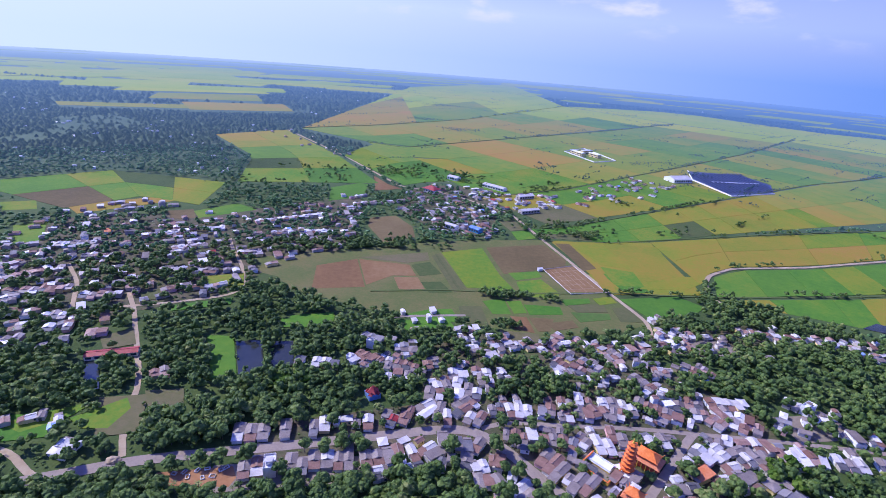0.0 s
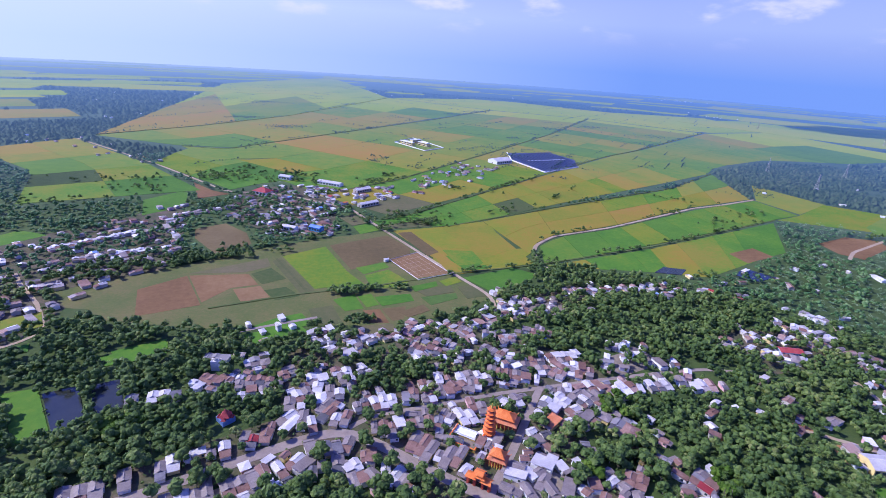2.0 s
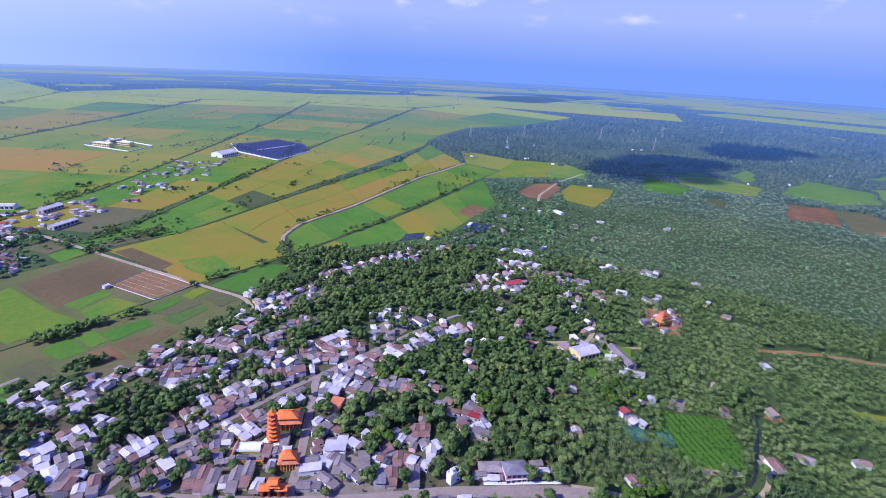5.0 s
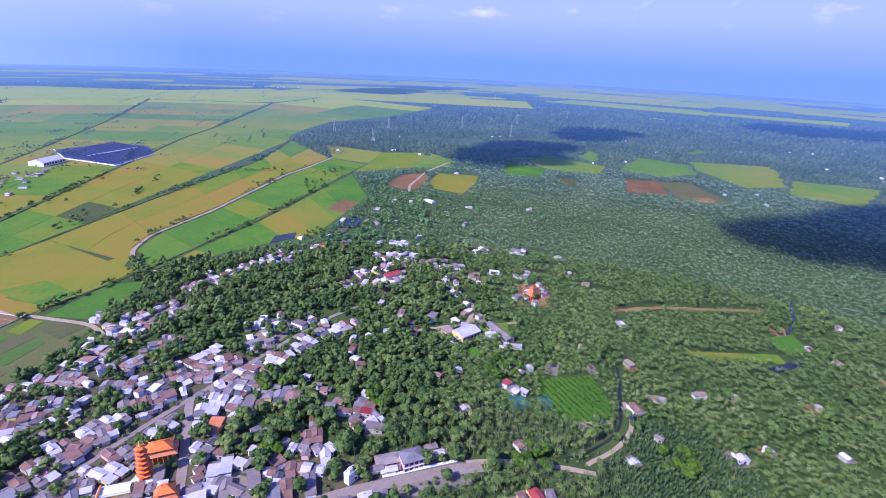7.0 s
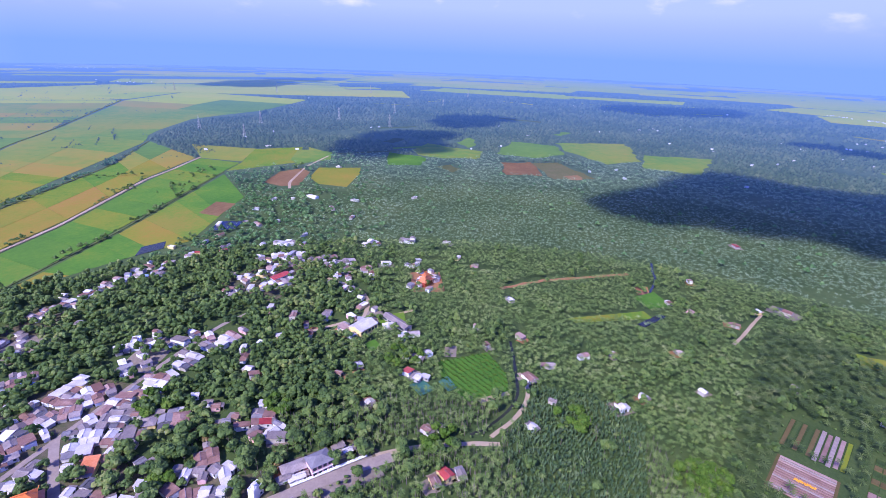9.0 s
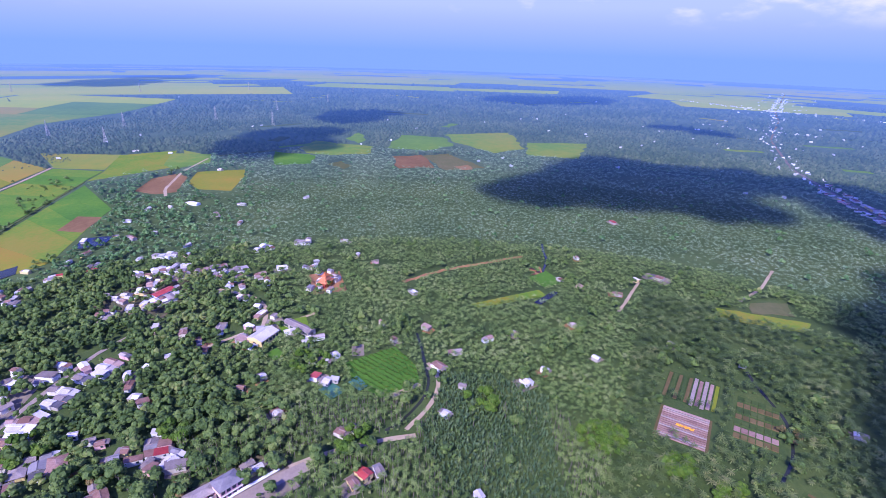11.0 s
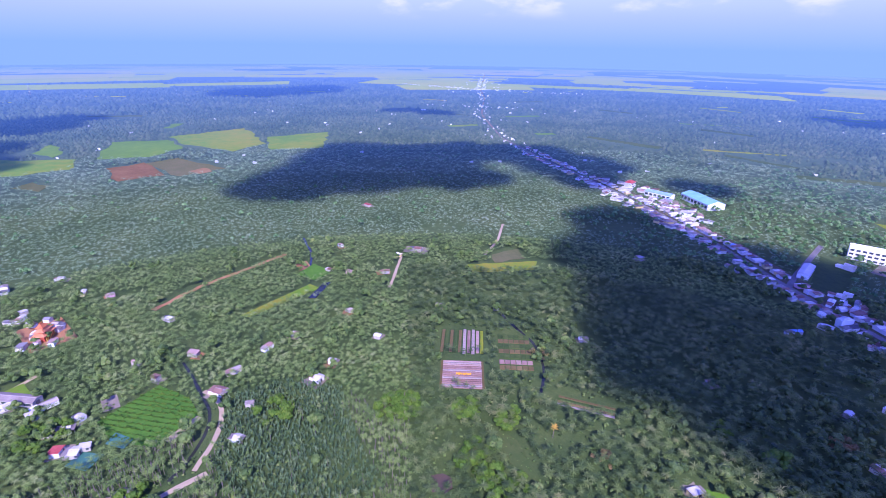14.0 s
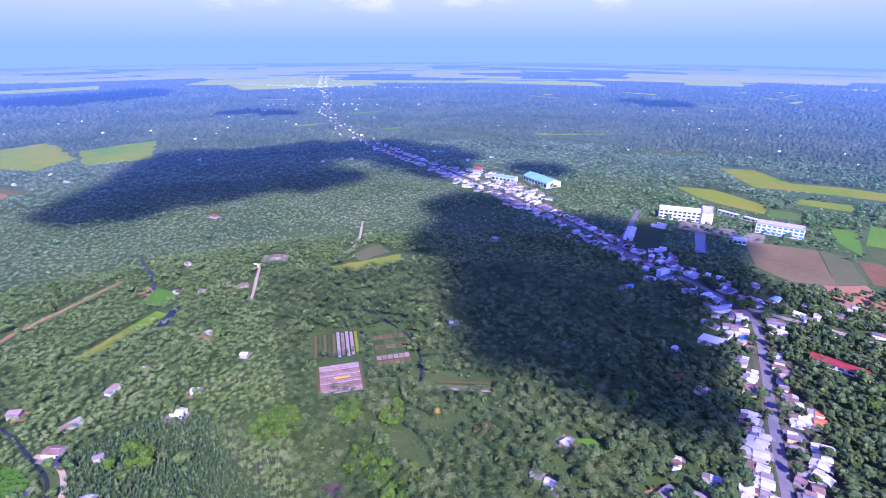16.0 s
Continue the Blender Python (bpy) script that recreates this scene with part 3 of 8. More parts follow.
field([(-77, 314), (-52, 330), (-40, 286), (-70, 279), (-72, 280)], "P", 0.25)
field([(-51, 330), (-15, 326), (-9, 308), (-25, 306), (-40, 289)], "P", 0.25)
field([(-24, 304), (-8, 306), (-2, 287), (-19, 286)], "P", 0.25)
field([(-52, 333), (-3, 352), (-1, 337), (-17, 329)], "S", 0.25)
field([(-14, 326), (-1, 334), (8, 314), (-7, 308)], "D", 0.25)
field([(-6, 299), (7, 302), (15, 287), (0, 284)], "D", 0.25)
field([(0, 346), (6, 352), (24, 293), (16, 287)], "S", 0.25)
field([(7, 354), (39, 369), (48, 319), (58, 289), (30, 296), (24, 295)], "Y", 0.25)
field([(42, 371), (91, 387), (102, 355), (99, 343), (51, 321)], "B", 0.25)
field([(54, 324), (76, 330), (78, 321), (58, 312)], "H", 0.25)
field([(58, 310), (76, 317), (85, 296), (82, 289), (59, 288)], "G", 0.25)
field([(18, 269), (32, 271), (35, 248), (20, 249)], "S", 0.25)
field([(48, 261), (58, 261), (60, 243), (49, 246)], "P", 0.25)
field([(59, 261), (74, 261), (69, 246), (62, 245)], "B", 0.25)
field([(-12, 255), (0, 262), (14, 265), (19, 250), (-1, 247)], "G", 0.25)
field([(-57, 424), (-35, 436), (-18, 409), (-14, 383), (-38, 366), (-55, 402)], "B", 0.25)
field([(-110, 516), (-84, 543), (-75, 540), (-71, 491), (-102, 466)], "H", 0.25)
field([(521, 271), (572, 284), (590, 236), (560, 225), (496, 215), (498, 249)], "O", 0.25)
field([(600, 338), (671, 364), (673, 312), (622, 291), (581, 317)], "G", 0.25)
field([(484, 306), (535, 316), (560, 301), (547, 283), (485, 265), (475, 281)], "P", 0.25)
field([(367, 299), (403, 307), (403, 286), (365, 278)], "P", 0.25)
field([(112, 331), (122, 335), (128, 305), (118, 304)], "Y", 0.25)
field([(123, 335), (145, 335), (149, 306), (130, 305)], "G", 0.25)
field([(147, 335), (183, 328), (173, 310), (151, 307)], "Y", 0.25)
field([(123, 294), (166, 304), (178, 290), (167, 280), (134, 269)], "H", 0.25)
field([(33, 278), (47, 283), (49, 263), (38, 262)], "H", 0.25)
field([(48, 280), (57, 282), (59, 266), (51, 264)], "H", 0.25)
field([(58, 277), (81, 277), (81, 267), (60, 264)], "G", 0.25)
field([(83, 287), (103, 292), (102, 285), (85, 279)], "H", 0.25)
field([(86, 280), (110, 285), (110, 274), (90, 271)], "S", 0.25)
field([(105, 292), (118, 297), (120, 288), (107, 283)], "Y", 0.25)
field([(86, 271), (110, 272), (109, 265), (89, 259)], "V", 0.25)
field([(68, 255), (85, 261), (87, 253), (72, 247)], "B", 0.25)
field([(114, 281), (127, 283), (128, 264), (114, 263)], "S", 0.25)
field([(41, 220), (58, 223), (58, 218), (43, 215)], "S", 0.25)
field([(40, 244), (62, 242), (61, 234), (44, 233)], "S", 0.25)
field([(59, 440), (74, 448), (81, 422), (67, 416)], "S", 0.25)
field([(67, 414), (83, 420), (87, 401), (70, 393)], "G", 0.25)
field([(-74, 582), (-53, 546), (-36, 531), (-64, 517)], "P", 0.25)
field([(143, 399), (190, 401), (182, 339), (143, 320)], "O", 0.25)
field([(126, 348), (149, 341), (148, 314), (127, 316)], "G", 0.25)
field([(114, 392), (141, 398), (151, 346), (127, 351)], "Y", 0.25)
field([(115, 339), (124, 342), (126, 314), (125, 304), (116, 308)], "O", 0.25)
field([(101, 392), (113, 393), (122, 343), (111, 337)], "B", 0.25)
field([(185, 340), (200, 340), (200, 334), (178, 316), (142, 312), (151, 320)], "Y", 0.25)
field([(231, 452), (254, 457), (254, 442), (222, 428)], "D", 0.25)
BARE_PLOT = [(81, 334), (105, 345), (117, 302), (92, 296)]
field(BARE_PLOT, "P", 0.25)
FIELD_PATH = [(3, 350), (12, 318), (20, 290)]
# pale paths that cut the bare plot into beds, and its wall
e = thing("plot_paths", 0, 0)
tagged(e, "bare plot cut by pale paths into beds", "paths")
q = [Vector((*a, 0)) for a in S(BARE_PLOT)]
for k in range(1, 6):
    for a, c in ((q[0].lerp(q[1], k / 6), q[3].lerp(q[2], k / 6)), (q[0].lerp(q[3], k / 6), q[1].lerp(q[2], k / 6))):
        if k % 2 == 0 and a.x < q[0].lerp(q[1], 0.9).x:
            c = a.lerp(c, 0.72)
        b = bmesh.new()
        beam(b, a + Vector((0, 0, 0.16)), c + Vector((0, 0, 0.16)), 0.16)
        part("path", b, M_DIRT, e)
e = thing("plot_wall", 0, 0)
tagged(e, "low pale wall round the bare plot", "wall")
for k in range(4):
    b = bmesh.new()
    beam(b, q[k] + Vector((0, 0, 0.5)), q[(k + 1) % 4] + Vector((0, 0, 0.5)), 0.28)
    part("wall", b, M_WALL, e)
ribbon("road", FIELD_PATH, 2.2, 0.3, FIELD["S"], "pale footpath between plots", "path", 1, 0.2)
slab_poly = S([(-98, 282), (-38, 258), (8, 254), (62, 238), (110, 250), (129, 262), (118, 300), (92, 398), (40, 388), (-9, 371), (-65, 344), (-123, 319)])
tagged(slab("rough_grass", slab_poly, -0.03, 0.05, M_VERGE), "rough olive grass between the plots", "grass", "", "structure")
fill(slab_poly, 1)
field([(122, 300), (186, 309), (188, 412), (140, 402), (98, 398)], "Y", z=0.05)
strip([(95, 403), (164, 405), (317, 469), (492, 534), (640, 592)], [(86, 425), (117, 434), (263, 533), (546, 722), (655, 778)], "SGGDYOYYOGYGYGHGYYYYYGGHYG", rows=2)
strip([(192, 327), (206, 347), (233, 366), (303, 380), (451, 430), (565, 452)], [(188, 412), (210, 420), (329, 460), (483, 505), (640, 586)], "YOOYOOYOYGYG", rows=2)
strip([(194, 307), (308, 328), (511, 375), (560, 385)], [(209, 342), (237, 360), (303, 373), (451, 421), (565, 446)], "HHGYHGHGGH")
strip([(205, 298), (264, 279), (306, 260), (397, 286), (425, 292)], [(194, 303), (308, 322), (430, 350), (500, 366)], "YGGYGGGG")
field([(515, 374), (560, 384), (648, 420), (690, 366), (596, 318), (564, 340)], "G")
field([(568, 388), (568, 446), (645, 520), (652, 420)], "Y")
field([(600, 308), (660, 305), (695, 360)], "H")
strip([(105, 442), (263, 538), (546, 729), (655, 788), (1074, 1048)], [(50, 519), (150, 581), (369, 777), (600, 990), (900, 1300)], "SYGYOYGGYGGYYOYGHYOYGYYGOYGY", rows=2)
strip([(642, 596), (705, 642), (881, 697), (1062, 657), (1343, 690)], [(560, 732), (662, 785), (860, 905), (1078, 1042), (1369, 1085)], "GYHGGYGYGYGY", rows=2)
strip([(52, 523), (150, 586), (369, 783), (600, 996), (900, 1308)], [(-112, 800), (-56, 774), (123, 943), (380, 1180), (654, 1459)], "GYYGGYOYOYGYOYYOYGYYO", rows=3)
strip([(-36, 548), (0, 580), (50, 590)], [(-128, 684), (-118, 740), (-100, 790)], "GHYG", rows=2)
strip([(-118, 808), (-56, 782), (123, 951), (654, 1467)], [(-240, 890), (-110, 1004), (57, 1196), (410, 1775)], "GYOYGOYYOGYO", rows=2)
strip([(-240, 900), (-110, 1012), (57, 1204), (410, 1783)], [(-185, 1483), (-135, 2157), (120, 2600), (371, 2982)], "OYOYOOYO", rows=2)
strip([(660, 1470), (906, 1312), (1080, 1056), (1369, 1095)], [(416, 1785), (848, 1890), (1119, 1536), (1468, 1437)], "OGOGOGOG", rows=2)
strip([(-64, 548), (-136, 684), (-258, 861)], [(-206, 512), (-235, 640), (-338, 770)], "HGGYYGDGOO", rows=2)
strip([(-300, 392), (-262, 440), (-206, 425)], [(-420, 440), (-340, 520), (-215, 505)], "BHGYHGDY", rows=2)
field([(360, 415), (395, 420), (400, 436), (365, 430)], "G")
# clearings in the woods
CLEARINGS_A = [([(732, 211), (800, 205), (780, 165), (764, 107), (711, 104), (691, 148), (701, 192)], "G"), ([(827, 161), (892, 150), (826, 128), (787, 134)], "H"), ([(630, 215), (685, 223), (693, 185), (652, 172)], "G"), ([(632, 149), (653, 134), (630, 115), (607, 122)], "S"), ([(754, 88), (878, 76), (866, 3), (788, -14), (744, 27)], "G"), ([(895, 3), (941, -117), (782, -124), (738, -72), (792, -39), (822, -14)], "G"), ([(704, 33), (726, -5), (638, -52), (618, -3)], "S"), ([(694, 73), (700, 44), (641, 27), (620, 56)], "P"), ([(838, -135), (846, -235), (714, -190), (733, -121)], "G"), ([(640, -12), (652, -30), (628, -36), (622, -20)], "P")]
CLEARINGS_B = [([(760, 207), (755, 108), (703, 107), (719, 190)], "G"), ([(704, 236), (682, 174), (633, 169), (621, 211)], "G"),
                   ([(678, 68), (712, 33), (630, 12), (622, 55)], "P"),
                   ([(268, -188), (243, -227), (232, -222), (252, -190)], "D"), ([(278, -190), (279, -214), (262, -208), (265, -184)], "S"),
                   ([(271, -165), (254, -212), (244, -201), (258, -162)], "G")]
def ragged(poly, seed, part_len=16.0, bite=0.22):
    """The same outline with an uneven edge, as woods leave it."""
    r = random.Random(seed)
    out = []
    for (ax, ay), (bx, by) in zip(poly, poly[1:] + poly[:1]):
        n = max(2, int(math.hypot(bx - ax, by - ay) / part_len))
        step = math.hypot(bx - ax, by - ay) / n
        for k in range(n):
            w = step * bite if k else 0.0
            out.append((ax + (bx - ax) * k / n + r.uniform(-w, w), ay + (by - ay) * k / n + r.uniform(-w, w)))
    return out


CLEARINGS_A = [(ragged(p, i), c) for i, (p, c) in enumerate(CLEARINGS_A)]
CLEARINGS_B = [(ragged(p, 50 + i, 12.0 if abs(p[0][1]) < 300 and p[0][0] > 500 else 6.0), c) for i, (p, c) in enumerate(CLEARINGS_B)]
for poly, code in (CLEARINGS_A + CLEARINGS_B + [([(-109, 219), (-96, 220), (-83, 190), (-92, 184)], "H"),
                   ([(-79, 240), (-51, 248), (-50, 236), (-76, 231)], "G"), ([(-130, 168), (-112, 172), (-104, 150), (-118, 146)], "S"),
                   ([(-170, 150), (-138, 160), (-130, 146), (-160, 138)], "G"), ([(-18, 247), (12, 252), (16, 243), (-10, 236)], "G"),
                   ([(-140, 246), (-112, 260), (-110, 252), (-138, 240)], "G"), ([(-112, 280), (-108, 296), (-96, 292), (-100, 278)], "D"),
                   ([(225, 80), (238, 88), (246, 74), (232, 68)], "H"), ([(208, 84), (214, 80), (208, 74), (203, 78)], "H"),
                   ([(318, -72), (306, -58), (292, -66), (300, -80)], "H"), ([(288, -62), (266, -18), (262, -22), (280, -66)], "G"), ([(138, -90), (118, -90), (97, -86), (95, -93), (120, -98)], "D"), ([(72, -141), (66, -146), (55, -145), (60, -138)], "G")]):
    field(poly, code)

field([(-133, 155), (-119, 169), (-114, 163), (-116, 151), (-126, 150)], "G", 0.25)
field([(-155, 150), (-136, 162), (-128, 167), (-134, 155), (-145, 146)], "G", 0.25)
field([(-157, 211), (-146, 221), (-137, 207), (-149, 201)], "S", 0.25)
field([(-139, 285), (-118, 294), (-112, 277), (-128, 266)], "G", 0.25)
field([(-164, 258), (-154, 265), (-144, 256), (-157, 249)], "S", 0.25)
field([(-75, 244), (-52, 251), (-51, 236), (-70, 231)], "G", 0.25)
field([(-115, 174), (-100, 177), (-95, 166), (-107, 162)], "S", 0.25)
field([(-190, 244), (-178, 248), (-171, 237), (-182, 233)], "D", 0.25)
field([(-304, 346), (-289, 359), (-266, 323), (-278, 313)], "H", 0.25)
field([(-354, 395), (-332, 406), (-316, 385), (-336, 376)], "G", 0.25)
field([(-203, 408), (-177, 438), (-155, 424), (-191, 391)], "H", 0.25)
field([(-303, 399), (-246, 443), (-229, 433), (-282, 381)], "O", 0.25)
field([(-223, 404), (-205, 413), (-193, 391), (-210, 384)], "B", 0.25)
field([(91, -412), (47, -428), (26, -368), (48, -355), (70, -366)], "B", 0.25)
field([(46, -429), (29, -428), (12, -384), (26, -368)], "S", 0.25)
field([(190, -530), (157, -545), (102, -522), (98, -493), (137, -498), (159, -506)], "Y", 0.25)
field([(186, -648), (153, -666), (109, -628), (67, -646), (21, -651), (18, -619), (61, -608), (94, -598), (131, -584)], "G", 0.25)
field([(51, -491), (34, -497), (21, -436), (37, -453)], "H", 0.25)
field([(28, -521), (9, -521), (5, -469), (24, -465)], "H", 0.25)
field([(24, -458), (4, -460), (1, -430), (16, -435)], "D", 0.25)
field([(24, -427), (10, -429), (-2, -393), (10, -386)], "P", 0.25)
# a green lawn; code D puts its cloud shade into a darker colour
field([(170, -405), (146, -402), (127, -351), (134, -344), (144, -342)], "D", 0.25)
field([(99, -512), (75, -518), (69, -496), (94, -486)], "V", 0.25)
field([(87, -569), (45, -580), (45, -555), (87, -547)], "G", 0.25)

rng = random.Random(5)
for i in range(95):                                       # far open country
    az, r = radians(rng.uniform(-48, 182)), rng.uniform(1800, 3600)
    if 5 < math.degrees(az) < 42 and r < 2700:
        continue
    l, w, rot = rng.uniform(250, 950), rng.uniform(70, 260), -math.degrees(az) + rng.uniform(-14, 14)
    x, y = r * math.sin(az), r * math.cos(az)
    q = rect(x, y, rot, l, w)
    q = [(a + rng.uniform(-40, 40), b + rng.uniform(-40, 40)) for a, b in q]
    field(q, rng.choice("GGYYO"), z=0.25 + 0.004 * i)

rng = random.Random(8)


def patchwork(poly, count, codes="GYYO"):
    """Open country far off, broken up by tree belts."""
    p = np.array(poly, float)
    lo, hi = p.min(0), p.max(0)
    made = tries = 0
    while made < count and tries < 400:
        tries += 1
        x, y = rng.uniform(lo[0], hi[0]), rng.uniform(lo[1], hi[1])
        if not inside_poly(np.array([x]), np.array([y]), p)[0]:
            continue
        rot = math.degrees(math.atan2(-x, y)) + rng.uniform(-10, 10)
        q = rect(x, y, rot, rng.uniform(120, 420), rng.uniform(60, 190))
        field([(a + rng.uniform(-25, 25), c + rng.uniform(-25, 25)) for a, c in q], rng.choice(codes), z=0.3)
        made += 1


for i in range(60):
    az, r = radians(rng.uniform(62, 178)), rng.uniform(720, 1900)
    x, y = r * math.sin(az), r * math.cos(az)
    if plan_at(np.array([x * U]), np.array([y * U]))[0] & 7 or math.hypot(x - 560, y + 300) < 240:
        continue
    q = ragged(rect(x, y, -math.degrees(az) + rng.choice((20, -25, 65)) + rng.uniform(-8, 8), rng.uniform(30, 130), rng.uniform(6, 20)), i, 12.0, 0.25)
    field(q, rng.choice("GGDD"), z=0.3)
patchwork([(2969, -1403), (2239, -1520), (1885, -1277), (2285, -1102)], 11)
patchwork([(2634, -1790), (1988, -2050), (1381, -1992), (1179, -1704), (1592, -1512)], 13)
patchwork([(2606, -599), (3100, -1260), (2167, -1333), (1843, -1115), (2133, -826)], 14)
patchwork([(-1523, 1805), (-1038, 1219), (-549, 1700), (-642, 2195), (-1374, 2461)], 16, "GGYG")
patchwork([(-981, 1644), (-696, 1756), (-419, 1094), (-574, 945)], 8, "GYYO")
patchwork([(2307, 1360), (2527, 1100), (3000, 1300), (2734, 1652)], 9)
patchwork([(2200, 2461), (2600, 2000), (2900, 2100), (2400, 2700)], 9)
patchwork([(2500, 900), (3218, 1000), (3000, 600), (2500, 700)], 8)
patchwork([(2400, 100), (3200, 200), (3200, -300), (2400, -250)], 8)
patchwork([(420, -1900), (1000, -1900), (900, -2400), (400, -2400)], 8)

# ---------------------------------------------------------------- ponds and waterways
for poly in ([(-93, 215), (-81, 218), (-72, 192), (-82, 189)], [(-76, 217), (-66, 219), (-60, 198), (-70, 195)], [(-151, 191), (-145, 192), (-133, 173), (-139, 172)],
             [(122, -397), (116, -405), (101, -366), (107, -361)], [(330, 262), (352, 268), (362, 250), (340, 246)], [(270, -56), (287, -71), (284, -74), (268, -60)],
             [(270, 276), (285, 284), (300, 276), (288, 268)]):
    poly = S(poly)
    tagged(slab("pond", poly, -0.02, 0.42, M_WATER), "dark still pond among trees", "pond", "ponds", "structure")
    fill(poly, 1)
mud = S([(119, -61), (118, -65), (115, -67), (111, -65), (110, -61), (113, -58)])
tagged(slab("pond", mud, -0.02, 0.42, M_MUD), "small brown muddy pond in the palms", "pond", "ponds", "structure")
fill(mud, 1)
# this pond has a paler, even base colour than the others
pale_pond = S([(124, -406), (116, -406), (103, -367), (109, -365)])
tagged(slab("pond", pale_pond, -0.02, 0.43, M_PALEPOND), "pale pond beside the school road", "pond", "ponds", "structure")
fill(pale_pond, 1)
for poly in ([(182, 52), (187, 47), (182, 40), (176, 45)], [(188, 40), (193, 37), (186, 31), (182, 34)]):
    poly = S(poly)
    tagged(slab("pond", poly, -0.02, 0.42, M_TEAL), "teal shrimp pond under netting", "pond", "ponds", "structure")
    fill(poly, 1)
ribbon("water", [(370, -78), (352, -76), (339, -77), (328, -73), (315, -69)], 2.2, 0.05, M_WATER, "narrow dark winding creek", "creek", 1, 0.25)
ribbon("water", [(232, 12), (215, 8), (200, 6), (188, 3), (178, 6), (166, 12), (158, 20)], 1.7, 0.05, M_WATER, "narrow dark creek beside nursery", "creek", 1, 0.25)
ribbon("water", [(205, -148), (192, -146), (170, -146), (150, -136), (136, -122)], 1.8, 0.05, M_WATER, "narrow ditch beside garden plots", "creek", 1, 0.25)

# ---------------------------------------------------------------- roads and lanes
ribbon("road", [(-175, 105), (-136, 122), (-97, 137), (-37, 151), (12, 163), (23, 163), (34, 153), (49, 135), (66, 117), (86, 98), (106, 82), (119, 69), (135, 52), (139, 46)], 6.5, 0.16, M_ROAD, "worn pale concrete village road", "road")
ribbon("road", [(67, 119), (83, 135), (95, 148), (107, 162), (115, 170)], 4.5, 0.15, M_ROAD, "grey village street beside temple", "road")
ribbon("road", [(25, 164), (34, 169), (59, 169), (95, 170), (114, 169), (143, 168), (175, 166), (206, 163), (222, 156)], 3.2, 0.14, M_ROAD, "narrow pale street between house rows", "road")
ribbon("road", [(-103, 138), (-111, 152), (-120, 179), (-132, 199), (-157, 240), (-170, 258)], 3.2, 0.13, M_DIRT, "pale dirt lane to the hamlet", "lane", wob=0.12)
ribbon("road", [(-170, 240), (-160, 243), (-143, 249), (-114, 263), (-111, 275), (-124, 306), (-141, 333), (-150, 352)], 3.0, 0.12, M_DIRT, "pale dirt lane through the hamlet", "lane", wob=0.12)
ribbon("road", [(-185, 232), (-195, 250), (-205, 267), (-226, 290)], 3.0, 0.12, M_DIRT, "pale dirt lane between houses", "lane", wob=0.12)
ribbon("road", [(-156, 139), (-140, 138), (-131, 129), (-125, 127)], 3.5, 0.12, M_DIRT, "short curved dirt lane", "lane", wob=0.1)
ribbon("road", [(124, 240), (131, 263), (119, 302), (92, 398), (73, 468), (20, 520), (-40, 543), (-128, 684), (-255, 861)], 3.6, 0.22, M_DIRT, "straight pale farm road across the fields", "road", wob=0.06)
ribbon("road", [(192, 296), (189, 309), (197, 330), (207, 345), (234, 363), (303, 377), (451, 426), (498, 433), (570, 450)], 4.0, 0.55, M_DIRT, "winding earth dyke track", "track", wob=0.15)
ribbon("road", [(-22, 250), (-4, 254), (22, 258)], 3.0, 0.2, M_ROAD, "short pale concrete lane", "lane")
ribbon("road", [(250, 70), (237, 83), (233, 94), (221, 107), (208, 118)], 3.0, 0.13, M_DIRT, "dirt lane beside the white hall", "lane", wob=0.2)
ribbon("road", [(233, 94), (253, 97), (268, 110), (276, 135)], 3.0, 0.12, M_DIRT, "dirt lane between hamlet houses", "lane", wob=0.2)
ribbon("road", [(470, 268), (494, 281), (573, 301), (645, 304)], 4.0, 0.2, M_DIRT, "pale lane past the golden field", "lane", wob=0.1)
ribbon("road", [(205, 5), (198, 0), (190, -1), (177, 1), (168, 6), (159, 12)], 2.6, 0.12, M_DIRT, "pale footpath along the creek", "path", wob=0.2)
ribbon("road", [(138, 52), (146, 40), (153, 21), (156, 8)], 2.8, 0.12, M_DIRT, "dirt lane into the palms", "lane", wob=0.2)
ribbon("road", [(262, -104), (269, -109), (290, -122), (309, -134)], 2.4, 0.12, M_DIRT, "narrow pale lane in the palms", "lane", wob=0.2)
ribbon("road", [(294, 24), (313, 1), (329, -30), (343, -59)], 4.0, 0.12, M_REDDIRT, "strip of bare red earth in palms", "track", wob=0.5)
ribbon("road", [(280, -185), (300, -210), (330, -235)], 2.5, 0.12, M_DIRT, "narrow pale lane in the palms", "lane", wob=0.2)
HIGHWAY = [(-8, -130), (6, -167), (14, -188), (24, -217), (39, -262), (49, -289), (62, -300), (88, -310), (151, -330), (217, -357), (292, -380), (399, -408), (515, -430), (687, -475), (946, -600), (1250, -800), (1479, -930), (2399, -1535)]
ribbon("road", HIGHWAY, 5.4, 0.2, M_ASPHALT, "straight grey asphalt highway through town", "highway", step=10)
ribbon("road", [(56, -299), (26, -303), (-7, -307), (-60, -312)], 5.0, 0.16, M_ROAD, "pale side street off the highway", "road")
ribbon("road", [(150, -330), (158, -352), (170, -392), (181, -428)], 5.0, 0.16, M_ASPHALT, "grey side road to the school", "road")
ribbon("road", [(2, -216), (-11, -222), (-30, -228)], 3.0, 0.12, M_DIRT, "dirt lane behind houses", "lane", wob=0.15)
